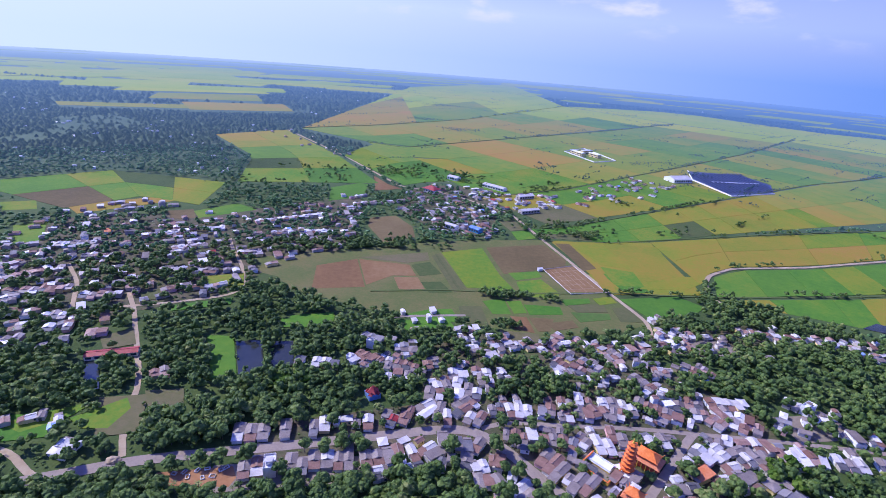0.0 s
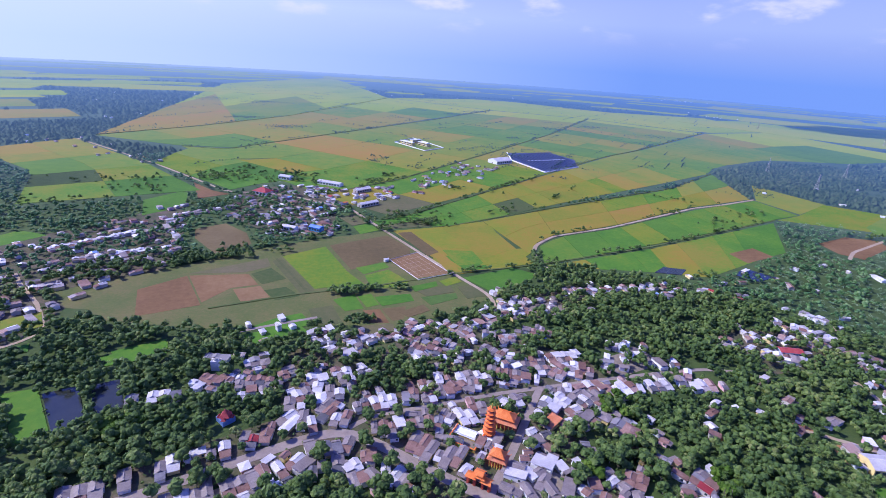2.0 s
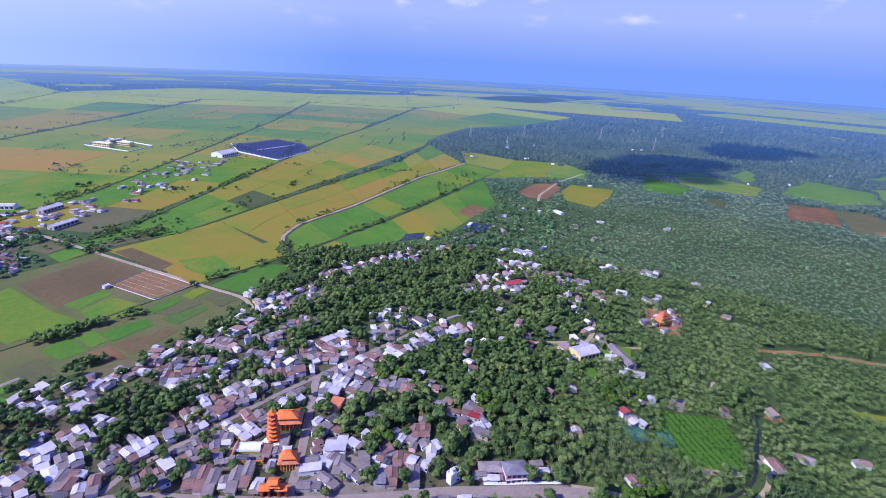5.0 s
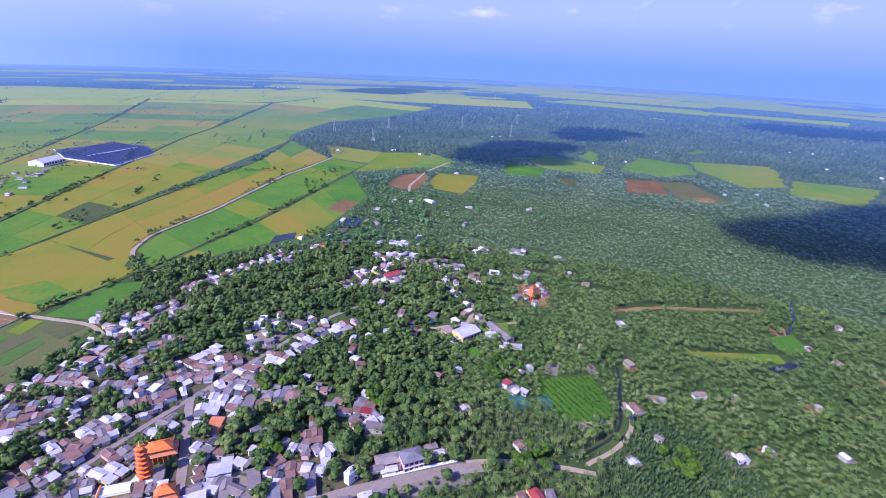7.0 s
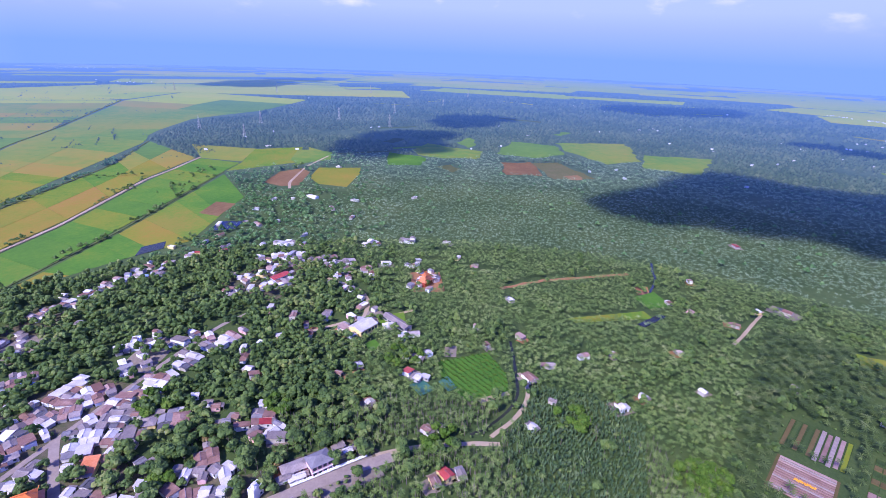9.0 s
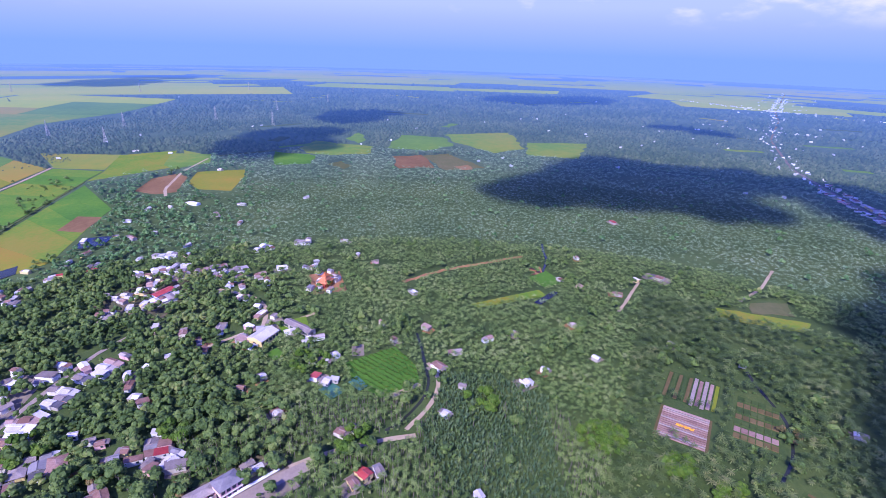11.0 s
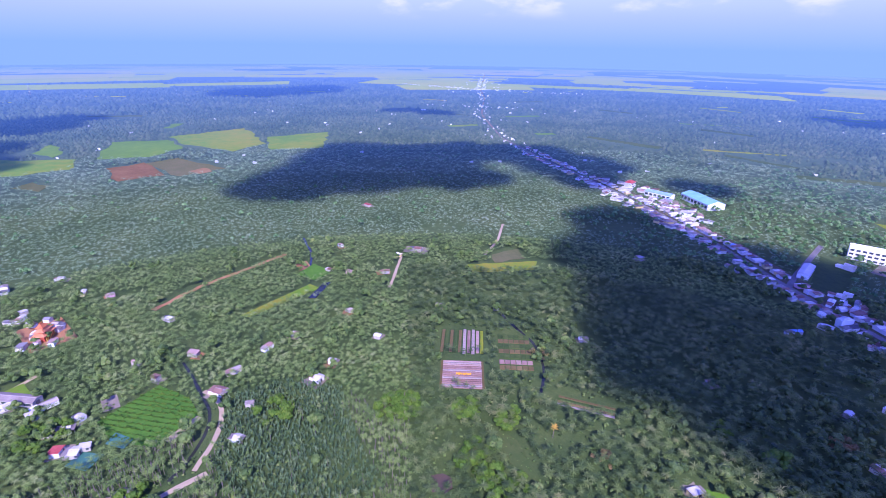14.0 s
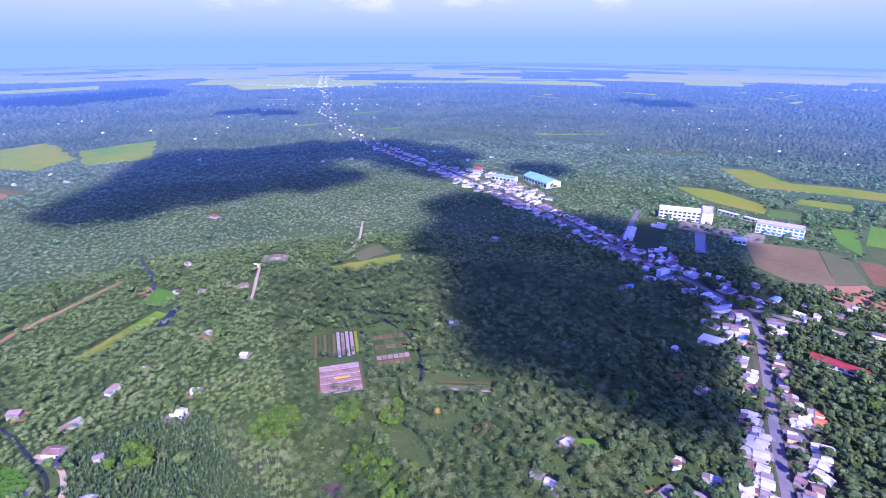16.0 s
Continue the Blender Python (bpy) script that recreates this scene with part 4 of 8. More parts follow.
for x, y, rot, w, l, mat, label in ((68, 146, 45, 14, 16, M_YARD, "paved temple yard"), (290, 72, 20, 30, 20, M_REDDIRT, "bare red earth yard of temple"), (110, -420, 10, 60, 22, M_YARD, "school yard of trodden earth"),
                                    (-40, 136, 10, 60, 12, M_YARD, "bare yard beside the road"), (300, -412, -20, 50, 24, M_YARD, "pale factory yard"), (15, -360, 30, 26, 50, M_REDDIRT, "bare red building plot"),
                                    (128, 62, -45, 26, 20, M_YARD, "paved yard of the villa"), (236, 88, 20, 14, 9, M_YARD, "trodden yard"), (88, 112, -45, 30, 22, M_YARD, "trodden village yard"),
                                    (185, 15, 40, 6, 15, M_DIRT, "bare sandy creek bank"), (172, 178, 10, 30, 16, M_YARD, "trodden yard among houses"), (150, 240, 0, 40, 16, M_YARD, "bare village edge"), (318, -65, 0, 14, 8, M_REDDIRT, "bare red yard"), (214, 40, 10, 10, 6, M_YARD, "trodden yard")):
    q = rect(x * U, y * U, rot, w * U, l * U)
    tagged(slab("yard", q, -0.02, 0.07, mat), label, "yard", "", "structure")
    fill(q, 8)


CORE = [(-60, 138), (10, 154), (30, 146), (62, 100), (110, 66), (140, 50), (146, 62), (118, 92), (112, 118), (120, 150), (150, 160), (150, 184), (122, 214), (98, 236), (66, 238), (28, 182), (-4, 176), (-58, 160)]
for poly in (CORE, [(0, 185), (26, 190), (52, 236), (20, 244), (2, 222)], [(118, 236), (150, 262), (196, 270), (205, 255), (150, 230)], [(236, 150), (288, 150), (298, 185), (246, 195)],
             [(-180, 220), (-120, 262), (-66, 348), (-64, 420), (-76, 510), (-124, 445), (-200, 405), (-285, 370), (-280, 300)], [(-28, 538), (14, 562), (140, 548), (128, 500), (60, 468), (48, 392), (4, 398), (-31, 452)],
             [(8, -165), (56, -292), (250, -362), (420, -398), (420, -432), (250, -388), (60, -312), (26, -270), (-14, -170)]):
    q = S(poly)
    tagged(slab("village_ground", q, -0.03, 0.045, M_VILLAGE), "trodden earth and weeds between houses", "ground", "", "structure")


# ---------------------------------------------------------------- field banks with their shrubs come later; here the bare banks
BANKS = ([(-36, 281), (12, 290), (61, 292), (118, 302), (188, 306), (308, 325), (511, 374)], [(150, 403), (188, 416), (329, 463), (483, 508), (640, 589)],
         [(95, 430), (117, 436), (263, 536), (546, 727), (655, 784), (1074, 1047)], [(48, 518), (150, 583), (369, 780), (600, 993), (900, 1305)],
         [(-112, 803), (-56, 778), (123, 947), (380, 1184), (654, 1463)], [(-240, 895), (-110, 1008), (57, 1200), (410, 1780)])
for line in BANKS:
    ribbon("bank", line, 2.4, 0.5, M_BUND, "grassy bank along a field canal", "bank", 0, 0.2, 10)


# ---------------------------------------------------------------- houses
def house_meshes(w, l, style, wall_mat):
    """Walls with gable ends, a roof with eaves, a door, a window and an awning as meshes to be shared."""
    full = l
    rear = l * 0.42 if style in ("gable", "tall") and l > 5.5 else 0.0       # a lower back wing under a roof of its own
    l -= rear
    h = {"gable": 2.7, "shed": 2.5, "hip": 2.6, "tall": 5.2, "flat": 5.6}[style]
    rise = {"gable": 0.12 * w + 0.15, "shed": 0.0, "hip": 0.2 * w, "tall": 0.14 * w, "flat": 0.0}[style]
    made = {}

    def keep(name, bm, mat):
        bmesh.ops.recalc_face_normals(bm, faces=bm.faces)
        me = bpy.data.meshes.new(name)
        bm.to_mesh(me)
        bm.free()
        me.materials.append(mat)
        made[name] = me
    hw, hl = w / 2, l / 2
    b = bmesh.new()
    box(b, -hw, -hl, -0.1, hw, hl, h)
    if style in ("gable", "tall"):
        for y0, y1 in ((-hl, -hl + 0.2), (hl - 0.2, hl)):
            v = [b.verts.new(c) for c in ((-hw, y0, h), (hw, y0, h), (0, y0, h + rise), (-hw, y1, h), (hw, y1, h), (0, y1, h + rise))]
            for f in ((0, 1, 2), (5, 4, 3), (0, 2, 5, 3), (1, 4, 5, 2)):
                b.faces.new([v[i] for i in f])
    if style == "flat":
        for x0, y0, x1, y1 in ((-hw, -hl, hw, -hl + 0.2), (-hw, hl - 0.2, hw, hl), (-hw, -hl + 0.2, -hw + 0.2, hl - 0.2), (hw - 0.2, -hl + 0.2, hw, hl - 0.2)):
            box(b, x0, y0, h, x1, y1, h + 0.8)
        box(b, -hw * 0.5, -hl * 0.1, h, hw * 0.5, hl * 0.5, h + 2.2)
    keep("wall", b, wall_mat)
    b = bmesh.new()
    if style in ("gable", "tall"):
        gable(b, w, l, h, h + rise)
    elif style == "shed":
        shed(b, w, l, h + 0.05, h + 0.05 + 0.12 * l)
    elif style == "hip":
        hip(b, w, l, h, h + rise)
    else:
        box(b, -hw * 0.55, -hl * 0.15, h + 2.2, hw * 0.55, hl * 0.55, h + 2.35)
        shed(b, w * 0.8, l * 0.3, h + 1.0, h + 1.5, 0.0)
    keep("roof", b, ROOF["w"])
    if style in ("gable", "tall"):
        b = bmesh.new()
        beam(b, (0, -hl - 0.3, h + rise + 0.12), (0, hl + 0.3, h + rise + 0.12), 0.13)
        keep("ridge", b, ROOF["d"])
    if rear:
        wr = w * 0.86
        b = bmesh.new()
        box(b, -wr / 2, hl, -0.1, wr / 2, hl + rear, 2.1)
        keep("back_wing", b, wall_mat)
        b = bmesh.new()
        v = [b.verts.new(c) for c in ((-wr / 2 - 0.3, hl + 0.02, 2.9), (wr / 2 + 0.3, hl + 0.02, 2.9), (wr / 2 + 0.3, hl + rear + 0.4, 2.15), (-wr / 2 - 0.3, hl + rear + 0.4, 2.15))]
        u = [b.verts.new(c.co + Vector((0, 0, 0.1))) for c in v]
        b.faces.new(v[::-1]), b.faces.new(u)
        for i in range(4):
            b.faces.new((v[i], v[(i + 1) % 4], u[(i + 1) % 4], u[i]))
        keep("back_roof", b, ROOF["g"])
    b = bmesh.new()
    box(b, -0.7, -hl - 0.05, 0, 0.7, -hl + 0.02, 2.2)
    keep("door", b, M_DOOR)
    b = bmesh.new()
    box(b, -hw - 0.05, -0.6, 1.0, -hw + 0.02, 0.6, 2.1)
    keep("window", b, M_GLASS)
    b = bmesh.new()
    v = [b.verts.new(c) for c in ((-hw, -hl - 2.0, 2.35), (hw, -hl - 2.0, 2.35), (hw, -hl - 0.02, 2.85), (-hw, -hl - 0.02, 2.85))]
    u = [b.verts.new(c.co + Vector((0, 0, 0.1))) for c in v]
    b.faces.new(v[::-1]), b.faces.new(u)
    for i in range(4):
        b.faces.new((v[i], v[(i + 1) % 4], u[(i + 1) % 4], u[i]))
    box(b, -hw + 0.1, -hl - 1.9, 0, -hw + 0.22, -hl - 1.78, 2.4)
    box(b, hw - 0.22, -hl - 1.9, 0, hw - 0.1, -hl - 1.78, 2.4)
    keep("awning", b, ROOF["g"])
    for me in made.values():                            # centred on the whole plan
        me.transform(Matrix.Translation((0, (l - full) / 2, 0)))
    return made


NEAR_HOUSES = 287
JOINED = {}


def join_house(kit, colour, group, x, y, rot):
    m = pose(x, y, 0, 0, 0, rot)
    for name in ("wall", "roof", "back_wing", "back_roof"):
        if name not in kit:
            continue
        mat = ROOF[colour] if name == "roof" else ROOF[hrng.choice("wgrd")] if name == "back_roof" else kit[name].materials[0]
        vs, fs = JOINED.setdefault((group, name, mat.name), ([], []))
        k = len(vs)
        vs += [tuple(m @ v.co) for v in kit[name].vertices]
        fs += [tuple(k + i for i in p.vertices) for p in kit[name].polygons]


HOUSE_CACHE = {}
TURNS = []                          # where houses stand and which way they face
LOOKS = {"w": "pale zinc roof", "g": "weathered grey zinc roof", "r": "rusty brown metal roof", "d": "dark cement roof", "R": "red metal roof", "o": "orange tile roof", "b": "blue metal roof", "t": "teal metal roof"}
WALLS = [(M_WALL, "limewashed"), (M_WALL_WHITE, "white"), (M_WALL_YELLOW, "yellow"), (M_WALL_PINK, "pink")]
hrng, yard_rng = random.Random(11), random.Random(12)


def house(x, y, rot, w, l, colour, group, style=None, must=False):
    q = rect(x, y, rot, w, l, 0.4)
    near = math.hypot(x, y)
    px = np.array([p[0] for p in rect(x, y, rot, w * 0.7, l * 0.7)] + [x])
    py = np.array([p[1] for p in rect(x, y, rot, w * 0.7, l * 0.7)] + [y])
    clash = ((plan_at(px, py) & 6) > 0).sum()
    if clash > (2 if must else 0):
        return None
    TURNS.append((x, y, rot))
    fill(q, 4)
    fill(rect(x, y, rot, w, l, 1.5 if "palms" in group else 2.4), 8)
    w, l = max(3.0, round(w * 2) / 2), max(4.5, round(l / 1.5) * 1.5)
    style = style or hrng.choices(["gable", "shed", "hip", "tall", "flat"], [0.775, 0.17, 0.04, 0.012, 0.003])[0]
    if colour in "oR" and style == "flat":
        style = "gable"
    wi = hrng.choices(range(4), [0.62, 0.2, 0.1, 0.08])[0]
    key = (w, l, style, wi)
    if key not in HOUSE_CACHE:
        HOUSE_CACHE[key] = house_meshes(w, l, style, WALLS[wi][0])
    kit = HOUSE_CACHE[key]
    if near > NEAR_HOUSES:
        join_house(kit, colour, group, x, y, rot)
        return True
    e = thing("house", x, y, rot)
    storey = {"tall": "two-storey ", "flat": "flat-topped "}.get(style, "small ")
    tagged(e, storey + "house with %s walls and a %s" % (WALLS[wi][1], LOOKS[colour]), "house", group)
    shared("wall", kit["wall"], e)
    rk = ("roof", colour)
    if rk not in kit:
        kit[rk] = kit["roof"].copy()
        kit[rk].materials[0] = ROOF[colour]
    top = shared("roof", kit[rk], e)
    if "ridge" in kit:
        shared("ridge", kit["ridge"], top)
    if "back_wing" in kit:
        rc = hrng.choices("wgrd" + colour, [0.2, 0.25, 0.2, 0.1, 0.25])[0]
        rk = ("back_roof", rc)
        if rk not in kit:
            kit[rk] = kit["back_roof"].copy()
            kit[rk].materials[0] = ROOF[rc]
        shared("roof", kit[rk], shared("back_wing", kit["back_wing"], e), None)
    if near < 420:
        shared("door", kit["door"], e)
        shared("window", kit["window"], e, pose(0, -l * 0.22, 0))
        shared("window", kit["window"], e, pose(0, l * 0.25, 0, 0, 0, 180))
        if hrng.random() < 0.45:
            shared("awning", kit["awning"], e)
        if style in ("tall", "flat"):
            shared("window", kit["window"], e, pose(0, -l * 0.2, 3.1))
            shared("window", kit["window"], e, pose(0, l * 0.2, 3.1, 0, 0, 180))
    return e


def some_colour():
    return hrng.choices("wgrdRob", [0.30, 0.32, 0.22, 0.13, 0.012, 0.006, 0.012])[0]


def place_houses(rows, group):
    for x, y, rot, w, l, c in rows:
        if c == "w" and "palms" in group:
            c = hrng.choice("wwgr")
        if ("palms" in group or "hamlet" in group) and yard_rng.random() < 0.6:
            k = yard_rng.uniform(1.0, 1.7)
            q = rect(x * U + yard_rng.uniform(-2, 2), y * U + yard_rng.uniform(-2, 2), rot - 90, w * k, l * k)
            q = ragged(q, int(x * 7 + y), 2.5, 0.35)
            tagged(slab("yard", q, -0.02, 0.06, yard_rng.choice((M_YARD, M_YARD, M_REDDIRT))), "small trodden earth yard round a house", "yard", "", "structure")
            fill(q, 8)
        house(x * U, y * U, rot - 90, w * (0.66 if "palms" in group else 0.72), l * (0.88 if "palms" in group else 0.95), c, group, must=group != VILLAGE)


def row(line, offset, group, wide=(3.3, 4.6), deep=(6, 10), skip=0.12, start=0.0, end=1.0, colours=""):
    """Houses side by side along a road; a positive offset is on its left."""
    q = smooth_line(S(line), 1.0)
    if not offset:
        for a, c in zip(q[:-1], q[1:]):
            v = (c - a) / max(1e-6, np.hypot(*(c - a)))
            g = np.array([-v[1], v[0]]) * (deep[1] / 2 + 2.8)
            fill([a + g - v * 3, c + g + v * 3, c - g + v * 3, a - g - v * 3], 8)
    d = np.concatenate([[0], np.cumsum(np.hypot(*np.diff(q, axis=0).T))])
    s, last = (start * d[-1] + 2, end * d[-1] - 2) if offset else (-1.5, d[-1] - 2)
    while s < last:
        w, l = hrng.uniform(*wide), hrng.uniform(*deep)
        c = np.array([np.interp(s + w / 2, d, q[:, 0]), np.interp(s + w / 2, d, q[:, 1])])
        c2 = np.array([np.interp(s + w / 2 + 1, d, q[:, 0]), np.interp(s + w / 2 + 1, d, q[:, 1])])
        t = c2 - c
        s += w + hrng.choice((0.0, 0.05, 0.1, 0.3))
        if np.hypot(*t) < 0.1:
            break
        t /= np.hypot(*t)
        if hrng.random() < skip:
            continue
        side = 1 if offset > 0 else -1
        nrm = np.array([-t[1], t[0]]) * side
        p = c + nrm * (abs(offset) + l / 2 if offset else hrng.uniform(-0.8, 0.8))
        rot = math.degrees(math.atan2(nrm[1], nrm[0])) - 90
        tint = hrng.choice(colours) if colours else some_colour()
        for back in (0.0, 1.5, -1.5, 3.0, -3.0, 4.5, -4.5):      # set back from the street where it is in the way
            at = p + nrm * back
            if house(at[0], at[1], rot, w, l, tint, group):
                break


def infill(poly, count, group):
    """Small houses and lean-tos squeezed in behind the rows."""
    p = np.array(S(poly), float)
    lo, hi = p.min(0), p.max(0)
    made = 0
    for k in range(count * 25):
        x, y = hrng.uniform(lo[0], hi[0]), hrng.uniform(lo[1], hi[1])
        if made >= count or plan_at(np.array([x]), np.array([y]))[0] & 15 != 8 or not inside_poly(np.array([x]), np.array([y]), p)[0]:
            continue
        turn = min(TURNS, key=lambda t: (t[0] - x) ** 2 + (t[1] - y) ** 2)[2]
        if house(x, y, turn + hrng.choice((0, 0, 90)) + hrng.uniform(-3, 3), hrng.uniform(3.2, 4.4), hrng.uniform(4.5, 7.5), hrng.choice("wwgggrrd"), group):
            made += 1


def scatter(poly, count, group, turn=0, wide=(3.4, 4.8), deep=(4.8, 8)):
    p = np.array(S(poly), float)
    lo, hi = p.min(0), p.max(0)
    made = tries = 0
    while made < count and tries < count * 12:
        tries += 1
        x, y = hrng.uniform(lo[0], hi[0]), hrng.uniform(lo[1], hi[1])
        if not inside_poly(np.array([x]), np.array([y]), p)[0]:
            continue
        w, l = hrng.uniform(*wide), hrng.uniform(*deep)
        if house(x, y, turn + hrng.choice((0, 90)) + hrng.uniform(-9, 9), w, l, some_colour(), group):
            made += 1



# ---------------------------------------------------------------- large buildings
def block(name, x, y, rot, w, l, h, roof, wall_mat, roof_mat, label, category, storeys=1, bays=0, glass=M_GLASS, pitch=0.16):
    """A big building with its ridge along its length, rows of windows on both long sides and a door."""
    x, y, w, l, h = x * U, y * U, w * 1.12, l * 1.2, h
    e = thing(name, x, y, rot)
    tagged(e, label, category)
    fill(rect(x, y, rot, w, l, 1.0), 4)
    fill(rect(x, y, rot, w, l, 4.0), 8)
    hw, hl = w / 2, l / 2
    b = bmesh.new()
    box(b, -hw, -hl, -0.1, hw, hl, h)
    rise = w * pitch
    if roof == "gable":
        for y0, y1 in ((-hl, -hl + 0.3), (hl - 0.3, hl)):
            v = [b.verts.new(c) for c in ((-hw, y0, h), (hw, y0, h), (0, y0, h + rise), (-hw, y1, h), (hw, y1, h), (0, y1, h + rise))]
            for f in ((0, 1, 2), (5, 4, 3), (0, 2, 5, 3), (1, 4, 5, 2)):
                b.faces.new([v[i] for i in f])
    part("wall", b, wall_mat, e)
    b = bmesh.new()
    if roof == "gable":
        gable(b, w, l, h, h + rise)
    elif roof == "hip":
        hip(b, w, l, h, h + rise * 1.8)
    else:
        box(b, -hw - 0.3, -hl - 0.3, h, hw + 0.3, hl + 0.3, h + 0.35)
        for x0, y0, x1, y1 in ((-hw, -hl, hw, -hl + 0.3), (-hw, hl - 0.3, hw, hl), (-hw, -hl + 0.3, -hw + 0.3, hl - 0.3), (hw - 0.3, -hl + 0.3, hw, hl - 0.3)):
            box(b, x0, y0, h + 0.35, x1, y1, h + 1.1)
    part("roof", b, roof_mat, e)
    step = l / max(bays, 1)
    b = bmesh.new()
    box(b, -0.06, -step * 0.33, 0, 0.06, step * 0.33, h / storeys * 0.5)
    pane = bpy.data.meshes.new("window")
    b.to_mesh(pane)
    b.free()
    pane.materials.append(glass)
    for s in range(storeys):
        for i in range(bays):
            for side in (-1, 1):
                shared("window", pane, e, pose(side * hw, -hl + step * (i + 0.5), h / storeys * (s + 0.28)))
    if storeys > 1:
        for s in range(1, storeys):
            b = bmesh.new()
            box(b, -hw - 0.35, -hl - 0.1, h / storeys * s - 0.15, hw + 0.35, hl + 0.1, h / storeys * s + 0.1)
            part("ledge", b, M_WALL_WHITE, e)
    b = bmesh.new()
    box(b, -1.2, -hl - 0.06, 0, 1.2, -hl + 0.02, 2.6)
    part("door", b, M_DOOR, e)
    return e


def turn_of(ax, ay, bx, by):
    return math.degrees(math.atan2(by - ay, bx - ax)) - 90


# temple: seven-roofed tower, hall, gate
def tier_roof(bm, r0, r1, z, h, sides, lift):
    """An upswept tiled roof ring."""
    low, mid, top, under = [], [], [], []
    for i in range(sides * 2):
        a = math.tau * i / (sides * 2)
        corner = i % 2 == 0
        ro = r0 * (1.0 if corner else math.cos(math.pi / sides))
        rm = (r0 * 0.45 + r1 * 0.55) * (1.0 if corner else math.cos(math.pi / sides))
        ri = r1 * (1.0 if corner else math.cos(math.pi / sides))
        low.append(bm.verts.new((ro * math.cos(a), ro * math.sin(a), z + (lift if corner else 0))))
        mid.append(bm.verts.new((rm * math.cos(a), rm * math.sin(a), z + h * 0.45)))
        top.append(bm.verts.new((ri * math.cos(a), ri * math.sin(a), z + h)))
        under.append(bm.verts.new((ro * 0.97 * math.cos(a), ro * 0.97 * math.sin(a), z - 0.18 + (lift if corner else 0))))
    k = len(low)
    for i in range(k):
        j = (i + 1) % k
        bm.faces.new((low[i], low[j], mid[j], mid[i]))
        bm.faces.new((mid[i], mid[j], top[j], top[i]))
        bm.faces.new((under[i], under[j], low[j], low[i]))
    bm.faces.new(top)
    bm.faces.new(under[::-1])


def pagoda(x, y):
    x, y = x * U, y * U
    e = thing("pagoda", x, y, 20)
    e.scale = (1.25, 1.25, 1.25)
    tagged(e, "orange seven-tier pagoda tower with upswept eaves", "pagoda")
    fill(rect(x, y, 20, 8, 8), 4)
    b = bmesh.new()
    box(b, -3.8, -3.8, 0, 3.8, 3.8, 0.8)
    part("base", b, M_WALL_WHITE, e)
    z = 0.8
    for i in range(7):
        r = 2.8 - 0.16 * i
        b = bmesh.new()
        bmesh.ops.create_cone(b, cap_ends=True, segments=6, radius1=r * 0.80, radius2=r * 0.78, depth=1.6, matrix=Matrix.Translation((0, 0, z + 0.8)))
        storey = part("storey", b, M_REDWALL, e)
        b = bmesh.new()
        tier_roof(b, r * 1.16, r * 0.66, z + 1.3, 0.62, 6, 0.4)
        part("roof", b, M_ORANGE, storey, "orange glazed tile roof with upswept corners")
        for k in range(6):
            b = bmesh.new()
            a = math.tau * (k + 0.5) / 6
            beam(b, (r * 0.70 * math.cos(a), r * 0.70 * math.sin(a), z + 0.2), (r * 0.70 * math.cos(a), r * 0.70 * math.sin(a), z + 1.2), 0.16)
            part("opening", b, M_DOOR, storey)
        z += 1.95
    b = bmesh.new()
    bmesh.ops.create_cone(b, cap_ends=True, segments=8, radius1=0.5, radius2=0.05, depth=2.4, matrix=Matrix.Translation((0, 0, z + 1.3)))
    part("finial", b, M_GOLD, e)


def temple_hall(x, y, rot, w, l, label, tiers=2):
    x, y = x * U, y * U
    e = thing("temple_hall", x, y, rot)
    tagged(e, label, "temple")
    fill(rect(x, y, rot, w, l, 1), 4)
    b = bmesh.new()
    box(b, -w / 2, -l / 2, 0, w / 2, l / 2, 4.2)
    part("wall", b, M_REDWALL, e)
    for i in range(6):
        for s in (-1, 1):
            b = bmesh.new()
            bmesh.ops.create_cone(b, cap_ends=True, segments=8, radius1=0.22, radius2=0.2, depth=4.2, matrix=Matrix.Translation((s * (w / 2 + 0.9), -l / 2 + l * (i + 0.5) / 6, 2.1)))
            part("column", b, M_GOLD, e)
    for i in range(tiers):
        k = 1 - 0.3 * i
        b = bmesh.new()
        hip(b, w * k + 1.6, l * k + 1.0, 4.2 + 2.4 * i, 7.4 + 2.2 * i, 0.6)
        for sy in (-1, 1):
            for sx in (-1, 1):
                c = (sx * (w * k / 2 + 1.3), sy * (l * k / 2 + 1.0), 4.3 + 2.4 * i)
                beam(b, c, (c[0] + sx * 0.7, c[1] + sy * 0.7, c[2] + 0.7), 0.12)
        part("roof", b, ROOF["o"] if tiers == 3 else M_ORANGE if i else ROOF["o"], e, "glazed tile roof with upturned corners")
        b = bmesh.new()
        beam(b, (0, -l * k / 2 + w * k / 3, 7.5 + 2.2 * i), (0, l * k / 2 - w * k / 3, 7.5 + 2.2 * i), 0.28)
        part("ridge", b, M_ORANGE, e)
        b = bmesh.new()
        box(b, -w * k / 2, -l * k / 2, 4.3 + 2.4 * i - 0.6, w * k / 2, l * k / 2, 4.4 + 2.4 * i)
        part("frieze", b, M_GOLD, e)
    b = bmesh.new()
    box(b, -1.3, -l / 2 - 0.08, 0.1, 1.3, -l / 2 + 0.02, 3.2)
    part("door", b, M_DOOR, e)


